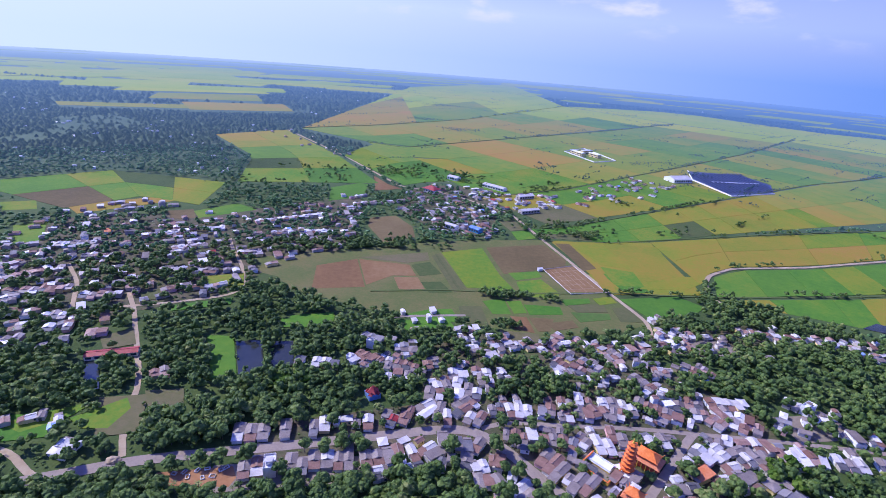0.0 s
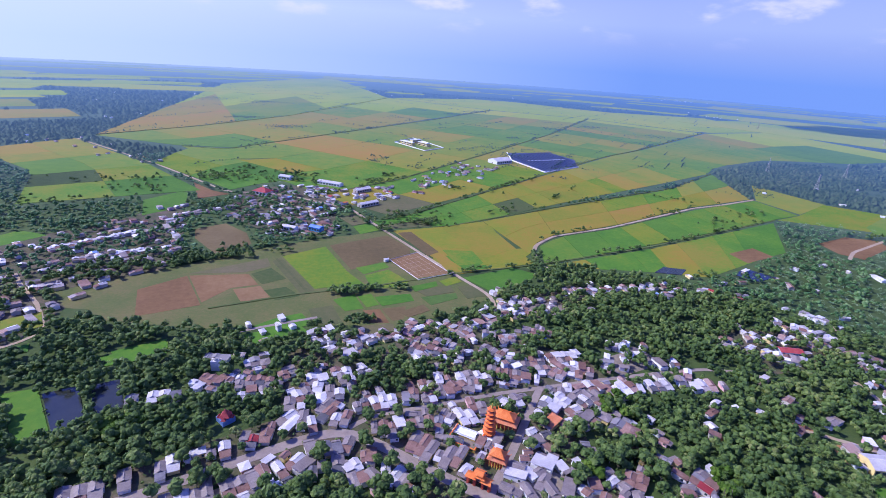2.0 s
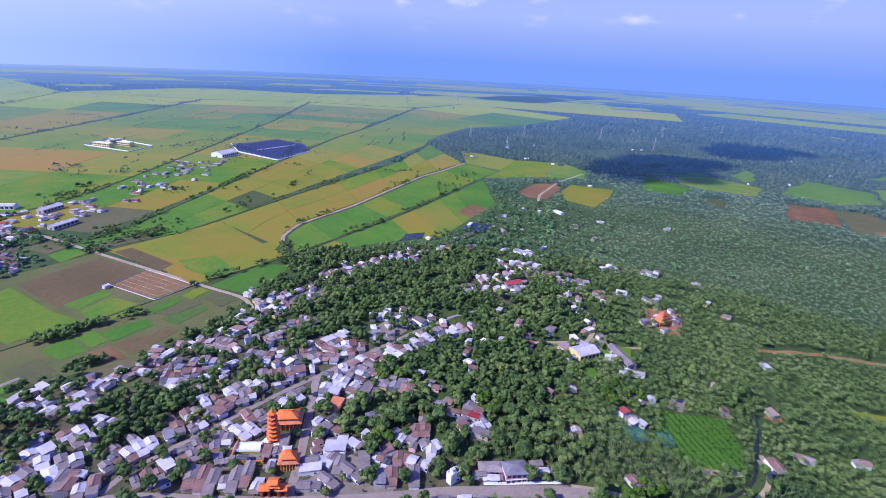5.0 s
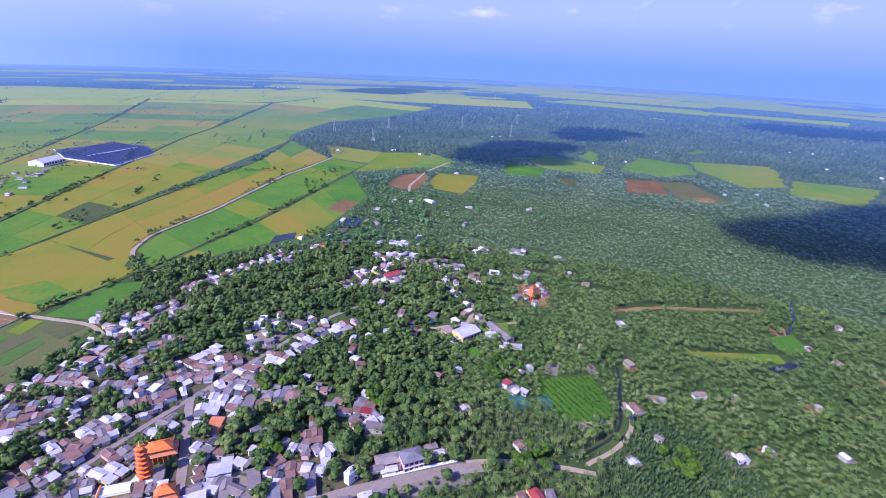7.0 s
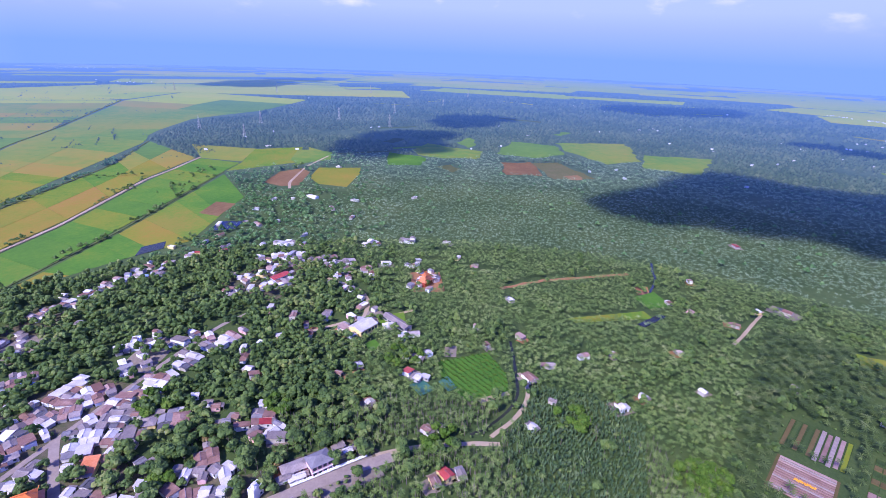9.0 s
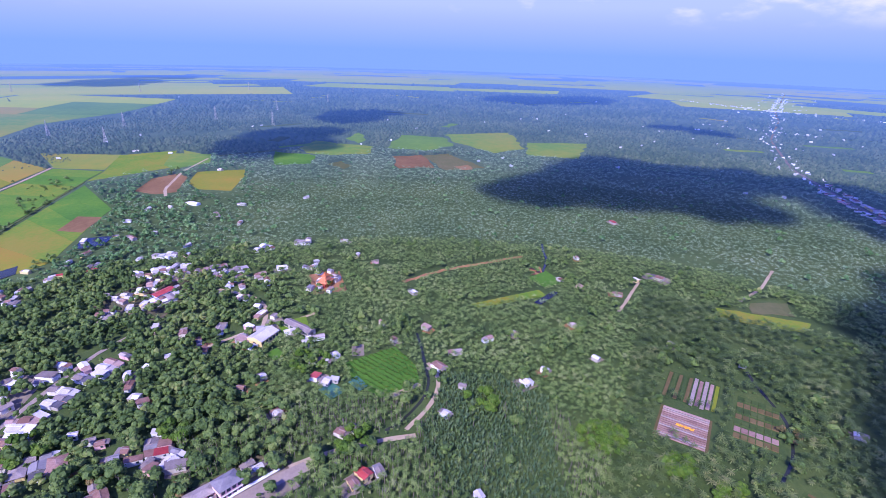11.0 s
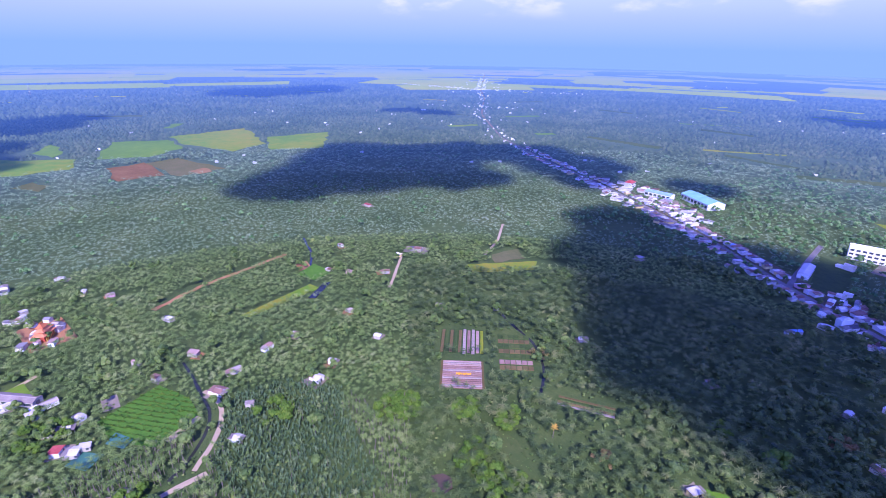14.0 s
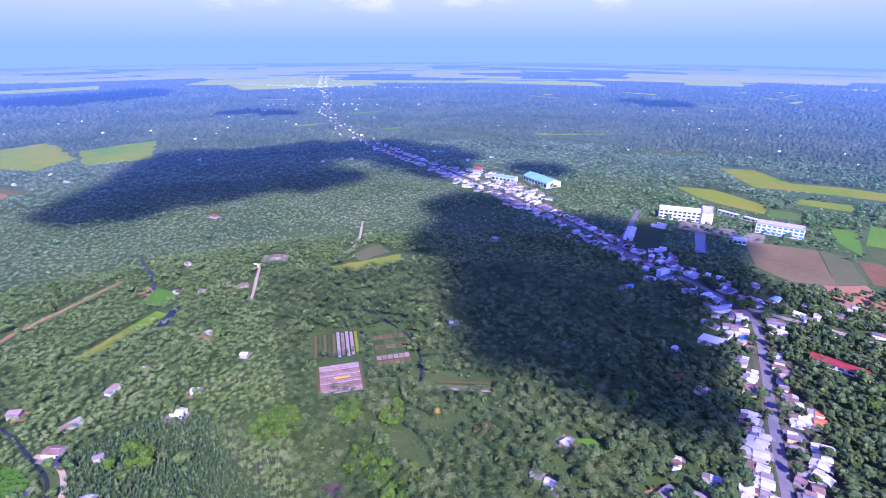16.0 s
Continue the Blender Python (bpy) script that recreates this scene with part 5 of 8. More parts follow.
def temple_gate(x, y, rot):
    x, y = x * U, y * U
    e = thing("temple_gate", x, y, rot)
    e.scale = (1.3, 1.5, 1.2)
    tagged(e, "orange three-bay temple gate with tiered roofs", "gate")
    fill(rect(x, y, rot, 10, 4), 4)
    for i, px in enumerate((-4.2, -1.6, 1.6, 4.2)):
        b = bmesh.new()
        box(b, px - 0.45, -0.6, 0, px + 0.45, 0.6, 5.2 if i in (1, 2) else 3.8)
        part("pillar", b, M_REDWALL, e)
    for cx, wd, z in ((-2.9, 3.4, 3.8), (2.9, 3.4, 3.8), (0, 4.4, 5.2), (0, 3.0, 6.6)):
        b = bmesh.new()
        box(b, cx - wd / 2, -0.7, z, cx + wd / 2, 0.7, z + 0.5)
        v0 = len(b.verts)
        hw = wd / 2 + 0.5
        for sx in (-1, 1):
            v = [b.verts.new(c) for c in ((cx - hw, sx * 1.6, z + 0.5), (cx + hw, sx * 1.6, z + 0.5), (cx + hw * 0.86, 0, z + 1.4), (cx - hw * 0.86, 0, z + 1.4))]
            b.faces.new(v)
        part("roof", b, M_ORANGE, e)


fill(rect(74 * U, 140 * U, 45, 34, 40), 8)
fill(rect(-21 * U, 178 * U, 30, 16, 22), 4)
pagoda(78, 146)
temple_hall(87, 150, 48, 8, 13, "red temple hall with orange tiled roofs")
temple_hall(75, 131, 48, 5, 8, "small red temple shrine with orange roofs", 2)
temple_gate(64, 123, -46)
temple_hall(286, 72, 70, 6, 11, "orange steep-roofed pagoda hall under repair", 3)
e = thing("courtyard_wall", 68 * U, 146 * U, 45)
tagged(e, "low yellow wall with tiled coping", "wall")
b = bmesh.new()
for x0, y0, x1, y1 in ((-7, -8, 7, -7.7), (-7, 7.7, 7, 8), (-7, -7.7, -6.7, 7.7)):
    box(b, x0, y0, 0, x1, y1, 2.2)
part("wall", b, M_GOLD, e)
b = bmesh.new()
for x0, y0, x1, y1 in ((-7.2, -8.2, 7.2, -7.5), (-7.2, 7.5, 7.2, 8.2), (-7.2, -7.5, -6.5, 7.5)):
    box(b, x0, y0, 2.2, x1, y1, 2.45)
part("coping", b, M_ORANGE, e)
block("hall", 69, 149, 45, 5, 11, 1.0, "flat", M_GOLD, M_WALL_WHITE, "low white temple terrace with yellow sides", "terrace", 1, 0)

# festival pavilion by the wood
e = thing("pavilion", -21 * U, 180 * U, 30)
tagged(e, "small pavilion with a bright red peaked roof", "pavilion")
fill(rect(-21 * U, 180 * U, 30, 8, 8), 4)
b = bmesh.new()
box(b, -3.6, -3.6, 0, 3.6, 3.6, 3.0)
part("wall", b, ROOF["b"], e, "blue painted wall")
for cx, cy, s in ((0, 0, 5.2), (-2.2, -2.2, 2.4), (2.2, -2.2, 2.4), (2.2, 2.2, 2.4), (-2.2, 2.2, 2.4)):
    b = bmesh.new()
    tier_roof(b, s * 0.75, 0.15, 3.0 if s < 3 else 3.6, s * 0.8, 4, 0.3)
    for v in b.verts:
        v.co += Vector((cx, cy, 0))
    part("roof", b, ROOF["R"], e, "bright red peaked roof")

# villa with its battlemented wall
v = block("villa", 127, 69, turn_of(120, 70, 128, 63), 7, 8.5, 6.4, "hip", M_WALL_PINK, ROOF["d"], "pink two-storey villa with purple-grey hipped roof", "villa", 2, 4)
e = thing("garden_wall", 0, 0)
tagged(e, "long white wall with battlements", "wall")
b = bmesh.new()
p0, p1 = Vector((117 * U, 75 * U, 0)), Vector((137 * U, 55 * U, 0))
for i in range(26):
    a, c = p0.lerp(p1, i / 26), p0.lerp(p1, (i + 1) / 26)
    beam(b, a + Vector((0, 0, 0.6)), c + Vector((0, 0, 0.6)), 0.55)
    beam(b, a + Vector((0, 0, 1.2)), a.lerp(c, 0.5) + Vector((0, 0, 1.2)), 0.35)
part("wall", b, M_WALL_WHITE, e)

block("shed", -142, 197, turn_of(-151, 194, -133, 200), 6, 24, 2.8, "gable", M_WALL, ROOF["R"], "long low shed with a rusty red roof", "shed", 1, 6)
block("house", 11, -267, turn_of(18, -267, 4, -267), 7, 20, 3.2, "gable", M_WALL, ROOF["R"], "long house with a faded red roof", "house", 1, 5)
block("hall", 221, 89, turn_of(214, 95, 230, 88), 11, 14, 4.6, "gable", M_WALL_YELLOW, ROOF["w"], "village hall with cream walls and pale zinc roof", "hall", 1, 5)
block("house", 265, 163, turn_of(258, 166, 272, 160), 7, 14, 3.8, "gable", M_WALL_WHITE, ROOF["R"], "long white house with a bright red roof", "house", 1, 4)
block("shed", 232, 74, turn_of(238, 70, 246, 82), 6, 22, 3.2, "gable", M_WALL, ROOF["g"], "long low shed with grey zinc roof", "shed", 1, 4)

# school blocks, works and yard by the highway
block("school_building", 143, -430, turn_of(162, -421, 124, -438), 12, 44, 11.5, "flat", M_WALL, M_WALL, "white three-storey school block with flat roof", "school", 3, 11)
block("school_building", 128, -440, turn_of(120, -430, 128, -452), 10, 22, 12.5, "flat", M_WALL, M_WALL, "white school wing with flat roof", "school", 3, 5)
block("school_building", 76, -446, turn_of(93, -441, 60, -448), 12, 36, 10.5, "flat", M_WALL, M_WALL, "white school block with blue glazing", "school", 3, 9, M_BLUEGLASS)
block("gallery", 104, -466, turn_of(141, -480, 70, -468), 4, 56, 3.6, "gable", M_WALL_WHITE, ROOF["w"], "long low white covered gallery", "gallery", 1, 14)
block("hall", 92, -404, turn_of(100, -400, 86, -406), 8, 10, 5, "gable", M_WALL_WHITE, ROOF["w"], "white hall with pale roof beside the yard", "hall", 1, 3)
block("workshop", 295, -442, turn_of(322, -452, 268, -434), 22, 46, 7.5, "gable", M_WALL, ROOF["t"], "large workshop with a teal metal roof", "workshop", 1, 8)
block("workshop", 330, -424, turn_of(345, -420, 305, -430), 12, 30, 6, "gable", M_WALL_WHITE, ROOF["b"], "pale blue roofed workshop", "workshop", 1, 6)
block("house", 372, -428, 20, 10, 12, 7, "hip", M_WALL_WHITE, ROOF["R"], "two-storey house with a red roof", "house", 2, 3)
block("warehouse", 157, -362, turn_of(152, -345, 162, -375), 8, 26, 4, "gable", M_WALL_WHITE, ROOF["w"], "long white warehouse beside the side road", "warehouse", 1, 5)
# works out in the fields
block("warehouse", 328, 680, turn_of(299, 674, 345, 690), 24, 34, 6.5, "gable", M_WALL_WHITE, ROOF["w"], "large white warehouse amid rice fields", "warehouse", 1, 8)
block("warehouse", 66, 562, turn_of(47, 578, 84, 548), 10, 32, 4.5, "gable", M_WALL, ROOF["w"], "long warehouse with a pale metal roof", "warehouse", 1, 8)
block("warehouse", 20, 592, turn_of(14, 597, 28, 586), 10, 16, 5, "gable", M_WALL_WHITE, ROOF["w"], "white warehouse by the fields", "warehouse", 1, 4)
block("warehouse", -5, 528, turn_of(-12, 534, 2, 522), 14, 18, 5, "hip", M_WALL_WHITE, ROOF["R"], "building with a bright red roof", "building", 1, 4)
block("warehouse", 96, 530, turn_of(85, 525, 120, 545), 9, 22, 4.5, "gable", M_WALL, ROOF["w"], "white factory shed with zinc roof", "factory", 1, 6)
block("warehouse", 92, 476, turn_of(74, 466, 104, 482), 8, 24, 4.5, "gable", M_WALL, ROOF["w"], "long white factory shed", "factory", 1, 6)
block("warehouse", 15, 412, turn_of(4, 420, 28, 402), 7, 14, 4.5, "gable", M_WALL_WHITE, ROOF["w"], "white warehouse with pale roof", "warehouse", 1, 5)
block("warehouse", 36, 408, turn_of(28, 415, 44, 400), 8, 12, 4.5, "gable", M_BLUEGLASS, ROOF["b"], "blue workshop with bright blue roof", "workshop", 1, 4)
for x, y, turn, l in ((226, 830, -155, 34), (252, 821, -155, 26), (246, 849, -65, 22)):
    block("school_building", x, y, turn, 9, l, 7.5, "flat", M_WALL_YELLOW, M_WALL_WHITE, "cream school block amid rice fields", "school", 2, 7)
e = thing("school_wall", 0, 0)
tagged(e, "low white wall round the school", "wall")
WQ = [Vector((*a, 0.8)) for a in S([(210, 854), (239, 773), (280, 800), (255, 900)])]
for a, c in zip(WQ, WQ[1:] + WQ[:1]):
    b = bmesh.new()
    beam(b, a, c, 0.8)
    part("wall", b, M_WALL_WHITE, e)

# substation yard with rows of dark panels behind a white wall
yard = S([(356, 692), (367, 612), (440, 645), (470, 700), (460, 761), (380, 760)])
tagged(slab("yard", yard, -0.02, 0.3, M_PANEL), "dark gravel yard of a power works", "yard", "", "structure")
fill(yard, 1)
b = bmesh.new()
for i in range(14):
    for j in range(9):
        x, y = 368 * U + i * 8.8 + j * 0.8, 628 * U + j * 17 + i * 3.2
        if inside_poly(np.array([x]), np.array([y]), yard)[0]:
            v = [b.verts.new(c) for c in ((x, y, 0.9), (x + 4.6, y + 0.8, 0.9), (x + 3.6, y + 10, 2.0), (x - 1.0, y + 9.2, 2.0))]
            b.faces.new(v)
            u = [b.verts.new(c.co - Vector((0, 0, 0.12))) for c in v]
            b.faces.new(u[::-1])
            for k in range(4):
                b.faces.new((v[k], v[(k + 1) % 4], u[(k + 1) % 4], u[k]))
            beam(b, (x + 1.8, y + 5, 0.2), (x + 1.8, y + 5, 1.4), 0.1)
e = thing("panel_array", 0, 0)
tagged(e, "rows of dark blue panels in a fenced yard", "panels", "", "stuff")
part("panel", b, M_PANEL, e)
e = thing("yard_wall", 0, 0)
tagged(e, "long white wall round the power works", "wall")
for a, c in (((355, 694), (366, 611)), ((366, 611), (441, 644)), ((355, 694), (379, 762)), ((380, 690), (452, 700))):
    b = bmesh.new()
    beam(b, (a[0] * U, a[1] * U, 0.9), (c[0] * U, c[1] * U, 0.9), 0.9)
    part("wall", b, M_WALL_WHITE, e)


# ---------------------------------------------------------------- garden plots
def plot(name, x, y, rot, w, l, base, beds, label):
    """A fenced plot with its raised beds, each bed a piece of its own; beds: (share of the width, material)."""
    x, y, w, l = x * U, y * U, w * U, l * U
    e = thing(name, x, y, rot)
    tagged(e, label, "garden", "garden plots among the palms")
    fill(rect(x, y, rot, w, l, 2.5), 1)
    b = bmesh.new()
    box(b, -w / 2, -l / 2, -0.05, w / 2, l / 2, 0.1)
    part("soil", b, base, e)
    n = len(beds)
    for i, (mat, rows) in enumerate(beds):
        x0 = -w / 2 + w * (i + 0.14) / n
        x1 = -w / 2 + w * (i + 0.86) / n
        ln = l * 0.9 / rows
        b = bmesh.new()
        hx, hy = (x1 - x0) / 2, ln / 2
        v = [b.verts.new(c) for c in ((-hx, -hy, 0.1), (hx, -hy, 0.1), (hx, hy, 0.1), (-hx, hy, 0.1), (-hx + 0.12, -hy + 0.12, 0.42), (hx - 0.12, -hy + 0.12, 0.42), (hx - 0.12, hy - 0.12, 0.42), (-hx + 0.12, hy - 0.12, 0.42))]
        for f in ((4, 5, 6, 7), (0, 1, 5, 4), (1, 2, 6, 5), (2, 3, 7, 6), (3, 0, 4, 7)):
            b.faces.new([v[k] for k in f])
        me = bpy.data.meshes.new("bed")
        b.to_mesh(me)
        b.free()
        me.materials.append(mat)
        for r in range(rows):
            shared("bed", me, e, pose((x0 + x1) / 2, -l / 2 + l * (r + 0.5) / rows, 0))
    return e


BROWN, GREEN = FIELD["B"], FIELD["D"]
plot("garden_plot", 165, -100, turn_of(178, -97, 168, -114), 21, 20, FIELD["B"], [(M_BEDPALE if i % 4 == 1 else M_BEDSOIL, 1) for i in range(15)], "plot of long pinkish-brown raised beds")
b = bmesh.new()
random.seed(4)
for i in range(90):
    t, s = random.uniform(-4.5, 4.5), random.uniform(-0.8, 0.8)
    bmesh.ops.create_icosphere(b, subdivisions=1, radius=random.uniform(0.25, 0.42), matrix=Matrix.Translation((164.5 * U + 0.507 * t + 0.86 * s, -100.5 * U + 0.862 * t - 0.5 * s, 0.6)))
flowers = thing("flower_patch", 0, 0)
tagged(flowers, "strip of orange marigolds on a bed", "flowers", "", "stuff")
part("blossom", b, M_MARIGOLD, flowers)
plot("garden_plot", 189, -114, turn_of(178, -107, 199, -120), 22, 23, FIELD["D"], [(BROWN, 1), (GREEN, 1), (BROWN, 1), (GREEN, 1), (BROWN, 1), (M_BEDPALE, 9), (M_BEDSOIL, 1), (M_BEDPALE, 9), (M_BEDSOIL, 1), (FIELD["Y"], 1)], "plot of brown and pale raised beds")
plot("garden_plot", 167, -131, turn_of(178, -107, 199, -120) - 90, 36, 16, FIELD["D"], [(FIELD["D"], 6), (BROWN, 6), (FIELD["D"], 6), (BROWN, 6), (FIELD["D"], 6), (M_BEDSOIL, 6), (BROWN, 6), (FIELD["D"], 6)], "green plot with short dark beds")
plot("garden_plot", 122, -135, turn_of(138, -122, 106, -150), 7, 26, FIELD["D"], [(BROWN, 1), (GREEN, 1), (BROWN, 1), (M_BEDPALE, 1)], "narrow plot of planting rows")
nursery = S([(203, 44), (218, 22), (203, 11), (190, 8), (178, 24), (188, 38)])
tagged(slab("orchard_ground", nursery, -0.02, 0.09, FIELD["H"]), "bright green orchard ground with tree rows", "orchard", "", "structure")
fill(nursery, 1)


# ---------------------------------------------------------------- pylons
def pylon(x, y, rot, h=34):
    x, y = x * U, y * U
    e = thing("pylon", x, y, rot)
    tagged(e, "tall lattice steel power pylon", "pylon", "power line")
    b = bmesh.new()
    for sx in (-1, 1):
        for sy in (-1, 1):
            beam(b, (sx * 3.2, sy * 3.2, 0), (sx * 0.7, sy * 0.7, h * 0.72), 0.16)
            beam(b, (sx * 0.7, sy * 0.7, h * 0.72), (0, 0, h), 0.13)
    for i in range(7):
        z0, z1 = h * 0.72 * i / 7, h * 0.72 * (i + 1) / 7
        r0, r1 = 3.2 - 2.5 * i / 7, 3.2 - 2.5 * (i + 1) / 7
        for s in (-1, 1):
            beam(b, (-r0, s * r0, z0), (r1, s * r1, z1), 0.09)
            beam(b, (r0, s * r0, z0), (-r1, s * r1, z1), 0.09)
            beam(b, (s * r0, -r0, z0), (s * r1, r1, z1), 0.09)
    part("tower", b, M_STEEL, e)
    for z in (0.72, 0.83, 0.93):
        b = bmesh.new()
        k = 5.2 if z < 0.9 else 3.6
        beam(b, (-k, 0, h * z), (k, 0, h * z), 0.13)
        beam(b, (-k, 0, h * z), (0, 0, h * z + 1.5), 0.09)
        beam(b, (k, 0, h * z), (0, 0, h * z + 1.5), 0.09)
        part("crossarm", b, M_STEEL, e)


for x, y in ((1404, 1164), (1504, 876), (1682, 630), (759, 592), (875, 548), (714, 478), (994, 442), (1147, 372), (943, 316), (1330, 300), (1700, 300)):
    pylon(x, y, 60)


# ---------------------------------------------------------------- roadside yard
yard = S([(-88, 132), (-64, 137), (-61, 132), (-62, 128), (-85, 127)])
tagged(slab("yard", yard, -0.02, 0.09, M_REDDIRT), "bare red-brown yard beside the road", "yard", "", "structure")
fill(yard, 1)
tarp = thing("tarpaulin", 0, 0)
tagged(tarp, "bright blue tarpaulin spread beside the road", "tarpaulin")
b = bmesh.new()
q = [Vector((*a, 0.9)) for a in S([(-95, 131), (-93, 132), (-90, 132), (-90, 130)])]
top = [[b.verts.new(q[0].lerp(q[1], i / 6).lerp(q[3].lerp(q[2], i / 6), j / 6) + Vector((0, 0, 0.35 * noise.noise(Vector((i * 0.9, j * 0.9, 2.0)))))) for j in range(7)] for i in range(7)]
for i in range(6):
    for j in range(6):
        b.faces.new((top[i][j], top[i + 1][j], top[i + 1][j + 1], top[i][j + 1]))
part("sheet", b, ROOF["b"], tarp)
for k in range(4):
    b = bmesh.new()
    beam(b, (q[k].x, q[k].y, -0.1), (q[k].x, q[k].y, 0.95), 0.06)
    part("stake", b, M_TRUNK, tarp)
heap = thing("soil_heap", -105 * U, 136 * U)
tagged(heap, "heap of pale earth beside the road", "earth heap")
b = bmesh.new()
bmesh.ops.create_icosphere(b, subdivisions=3, radius=1)
for v in b.verts:
    k = 1 + 0.25 * noise.noise(v.co * 2.2)
    v.co = Vector((v.co.x * 3.4 * k, v.co.y * 2.6 * k, max(-0.1, v.co.z * 1.9 * k)))
part("mound", b, M_DIRT, heap)
r = random.Random(9)
for x, y in [(-82, 132), (-79, 133), (-75, 134), (-72, 135), (-67, 135), (-72, 131), (-69, 132), (-66, 136), (-77, 131)]:
    e = thing("concrete_frame", x * U, y * U, r.uniform(0, 180))
    tagged(e, "pale concrete frame lying in the yard", "concrete frame", "frames in the roadside yard")
    w, l = r.uniform(0.8, 1.1), r.uniform(1.1, 1.6)
    for x0, y0, x1, y1 in ((-w, -l, w, -l + 0.3), (-w, l - 0.3, w, l), (-w, -l + 0.3, -w + 0.3, l - 0.3), (w - 0.3, -l + 0.3, w, l - 0.3)):
        b = bmesh.new()
        box(b, x0, y0, 0.05, x1, y1, 0.6)
        part("side", b, M_WALL, e)

# ---------------------------------------------------------------- the village, house by house
VILLAGE, HAMLET_W = "village houses round the temple", "houses in the wooded hamlet"
# the rows of narrow houses that front the streets
row([(6.1, 187.0), (13.0, 189.1), (18.9, 187.9)], 0, VILLAGE, (5, 6.5), (9, 12), 0.04, colours="wwg")
row([(0.9, 174.7), (4.3, 170.4), (8.4, 169.0), (12.4, 169.7), (16.7, 166.9)], 0, VILLAGE, (4.6, 6), (11, 14), 0.04, colours="wwgg")
row([(19.3, 167.7), (23.8, 165.5)], 0, VILLAGE, (4, 5.2), (8, 11), 0.04, colours="grw")
row([(33.7, 173.7), (39.4, 174.8), (46.8, 174.5)], 0, VILLAGE, (4.5, 6), (9, 12), 0.04, colours="wgw")
row([(50.8, 175.0), (56.3, 174.0), (63.0, 174.3)], 0, VILLAGE, (4.2, 5.6), (9, 12), 0.04, colours="rrd")
row([(66.7, 176.0), (73.4, 175.5), (81.0, 178.0), (85.8, 176.2)], 0, VILLAGE, (4.2, 5.6), (8, 11), 0.04, colours="rrwg")
row([(37.4, 158.9), (43.3, 158.1)], 0, VILLAGE, (3.8, 5), (8, 10), 0.04, colours="wrg")
row([(48.8, 158.6), (53.2, 157.9)], 0, VILLAGE, (3.8, 5), (7, 9), 0.04, colours="gr")
row([(37.8, 149.6), (43.2, 147.8), (48.0, 144.1), (52.5, 139.9), (57.1, 135.8), (61.1, 131.9), (63.8, 130.0)], 0, VILLAGE, (4.4, 5.8), (12, 16), 0.04, colours="gwggdgrg")
row([(55.9, 157.7), (60.8, 156.8), (64.7, 153.4)], 0, VILLAGE, (4, 5.4), (8, 11), 0.04, colours="grdg")
row([(69.9, 156.2), (77.4, 157.0)], 0, VILLAGE, (4.4, 5.8), (10, 13), 0.04, colours="wgR")
row([(-2.9, 164.6), (2.0, 162.2)], 0, VILLAGE, (4.5, 6), (8, 11), 0.04, colours="rg")
row([(3.2, 150.2), (6.9, 146.2)], 0, VILLAGE, (5, 6.5), (8, 12), 0.04, colours="wg")
row([(14.7, 152.3), (20.1, 153.2), (22.6, 151.9)], 0, VILLAGE, (4.5, 6), (8, 11), 0.04, colours="gdw")
row([(21.1, 141.2), (26.4, 143.0), (29.8, 142.5)], 0, VILLAGE, (3.6, 4.8), (6, 9), 0.04, colours="grwR")
row([(22.0, 135.2), (27.4, 135.9)], 0, VILLAGE, (3.6, 4.8), (6, 9), 0.04, colours="wrg")
row([(29.4, 133.6), (33.8, 135.7), (36.2, 133.1), (38.8, 130.2)], 0, VILLAGE, (4.2, 5.6), (9, 12), 0.04, colours="gwtg")
row([(67.7, 112.2), (71.0, 116.2), (76.6, 121.5), (82.2, 127.5)], 0, VILLAGE, (4, 5.4), (8, 11), 0.04, colours="wwrg")
row([(119.1, 180.3), (125.4, 179.1), (129.2, 173.8), (136.1, 169.1)], 0, VILLAGE, (4.2, 5.6), (7, 10), 0.04, colours="grwr")
row([(119.5, 170.9), (128.1, 166.9)], 0, VILLAGE, (4, 5.4), (7, 9), 0.04, colours="wrr")
row([(128.1, 154.0), (135.7, 156.7), (143.2, 157.0), (151.8, 157.4), (158.4, 157.9)], 0, VILLAGE, (4.6, 6), (9, 12), 0.04, colours="wwgr")
row([(109.0, 158.3), (114.2, 151.4)], 0, VILLAGE, (5, 6.5), (8, 11), 0.04, colours="wt")
row([(118.8, 150.4), (121.3, 141.9)], 0, VILLAGE, (4.4, 5.8), (8, 10), 0.04, colours="wg")
row([(165.2, 155.7), (174.3, 154.1)], 0, VILLAGE, (4.4, 5.8), (8, 11), 0.04, colours="wg")
row([(186.6, 150.6), (193.2, 149.1), (199.5, 146.7)], 0, VILLAGE, (4.4, 5.8), (9, 12), 0.04, colours="wwr")
row([(182.8, 167.9), (188.4, 167.0)], 0, VILLAGE, (4.4, 5.8), (9, 12), 0.04, colours="gw")
row([(171.3, 190.5), (175.0, 184.4), (181.3, 183.1)], 0, VILLAGE, (4, 5.2), (7, 9), 0.04, colours="wgr")
row([(92.8, 137.7), (93.6, 133.4)], 0, VILLAGE, (4.5, 6), (8, 11), 0.04, colours="wg")
row([(85.2, 125.8), (86.8, 119.8), (89.3, 116.7)], 0, VILLAGE, (4.2, 5.6), (8, 11), 0.04, colours="wgw")
row([(131.3, 137.6), (135.5, 131.1)], 0, VILLAGE, (7, 8), (9, 11), 0.04, colours="dr")
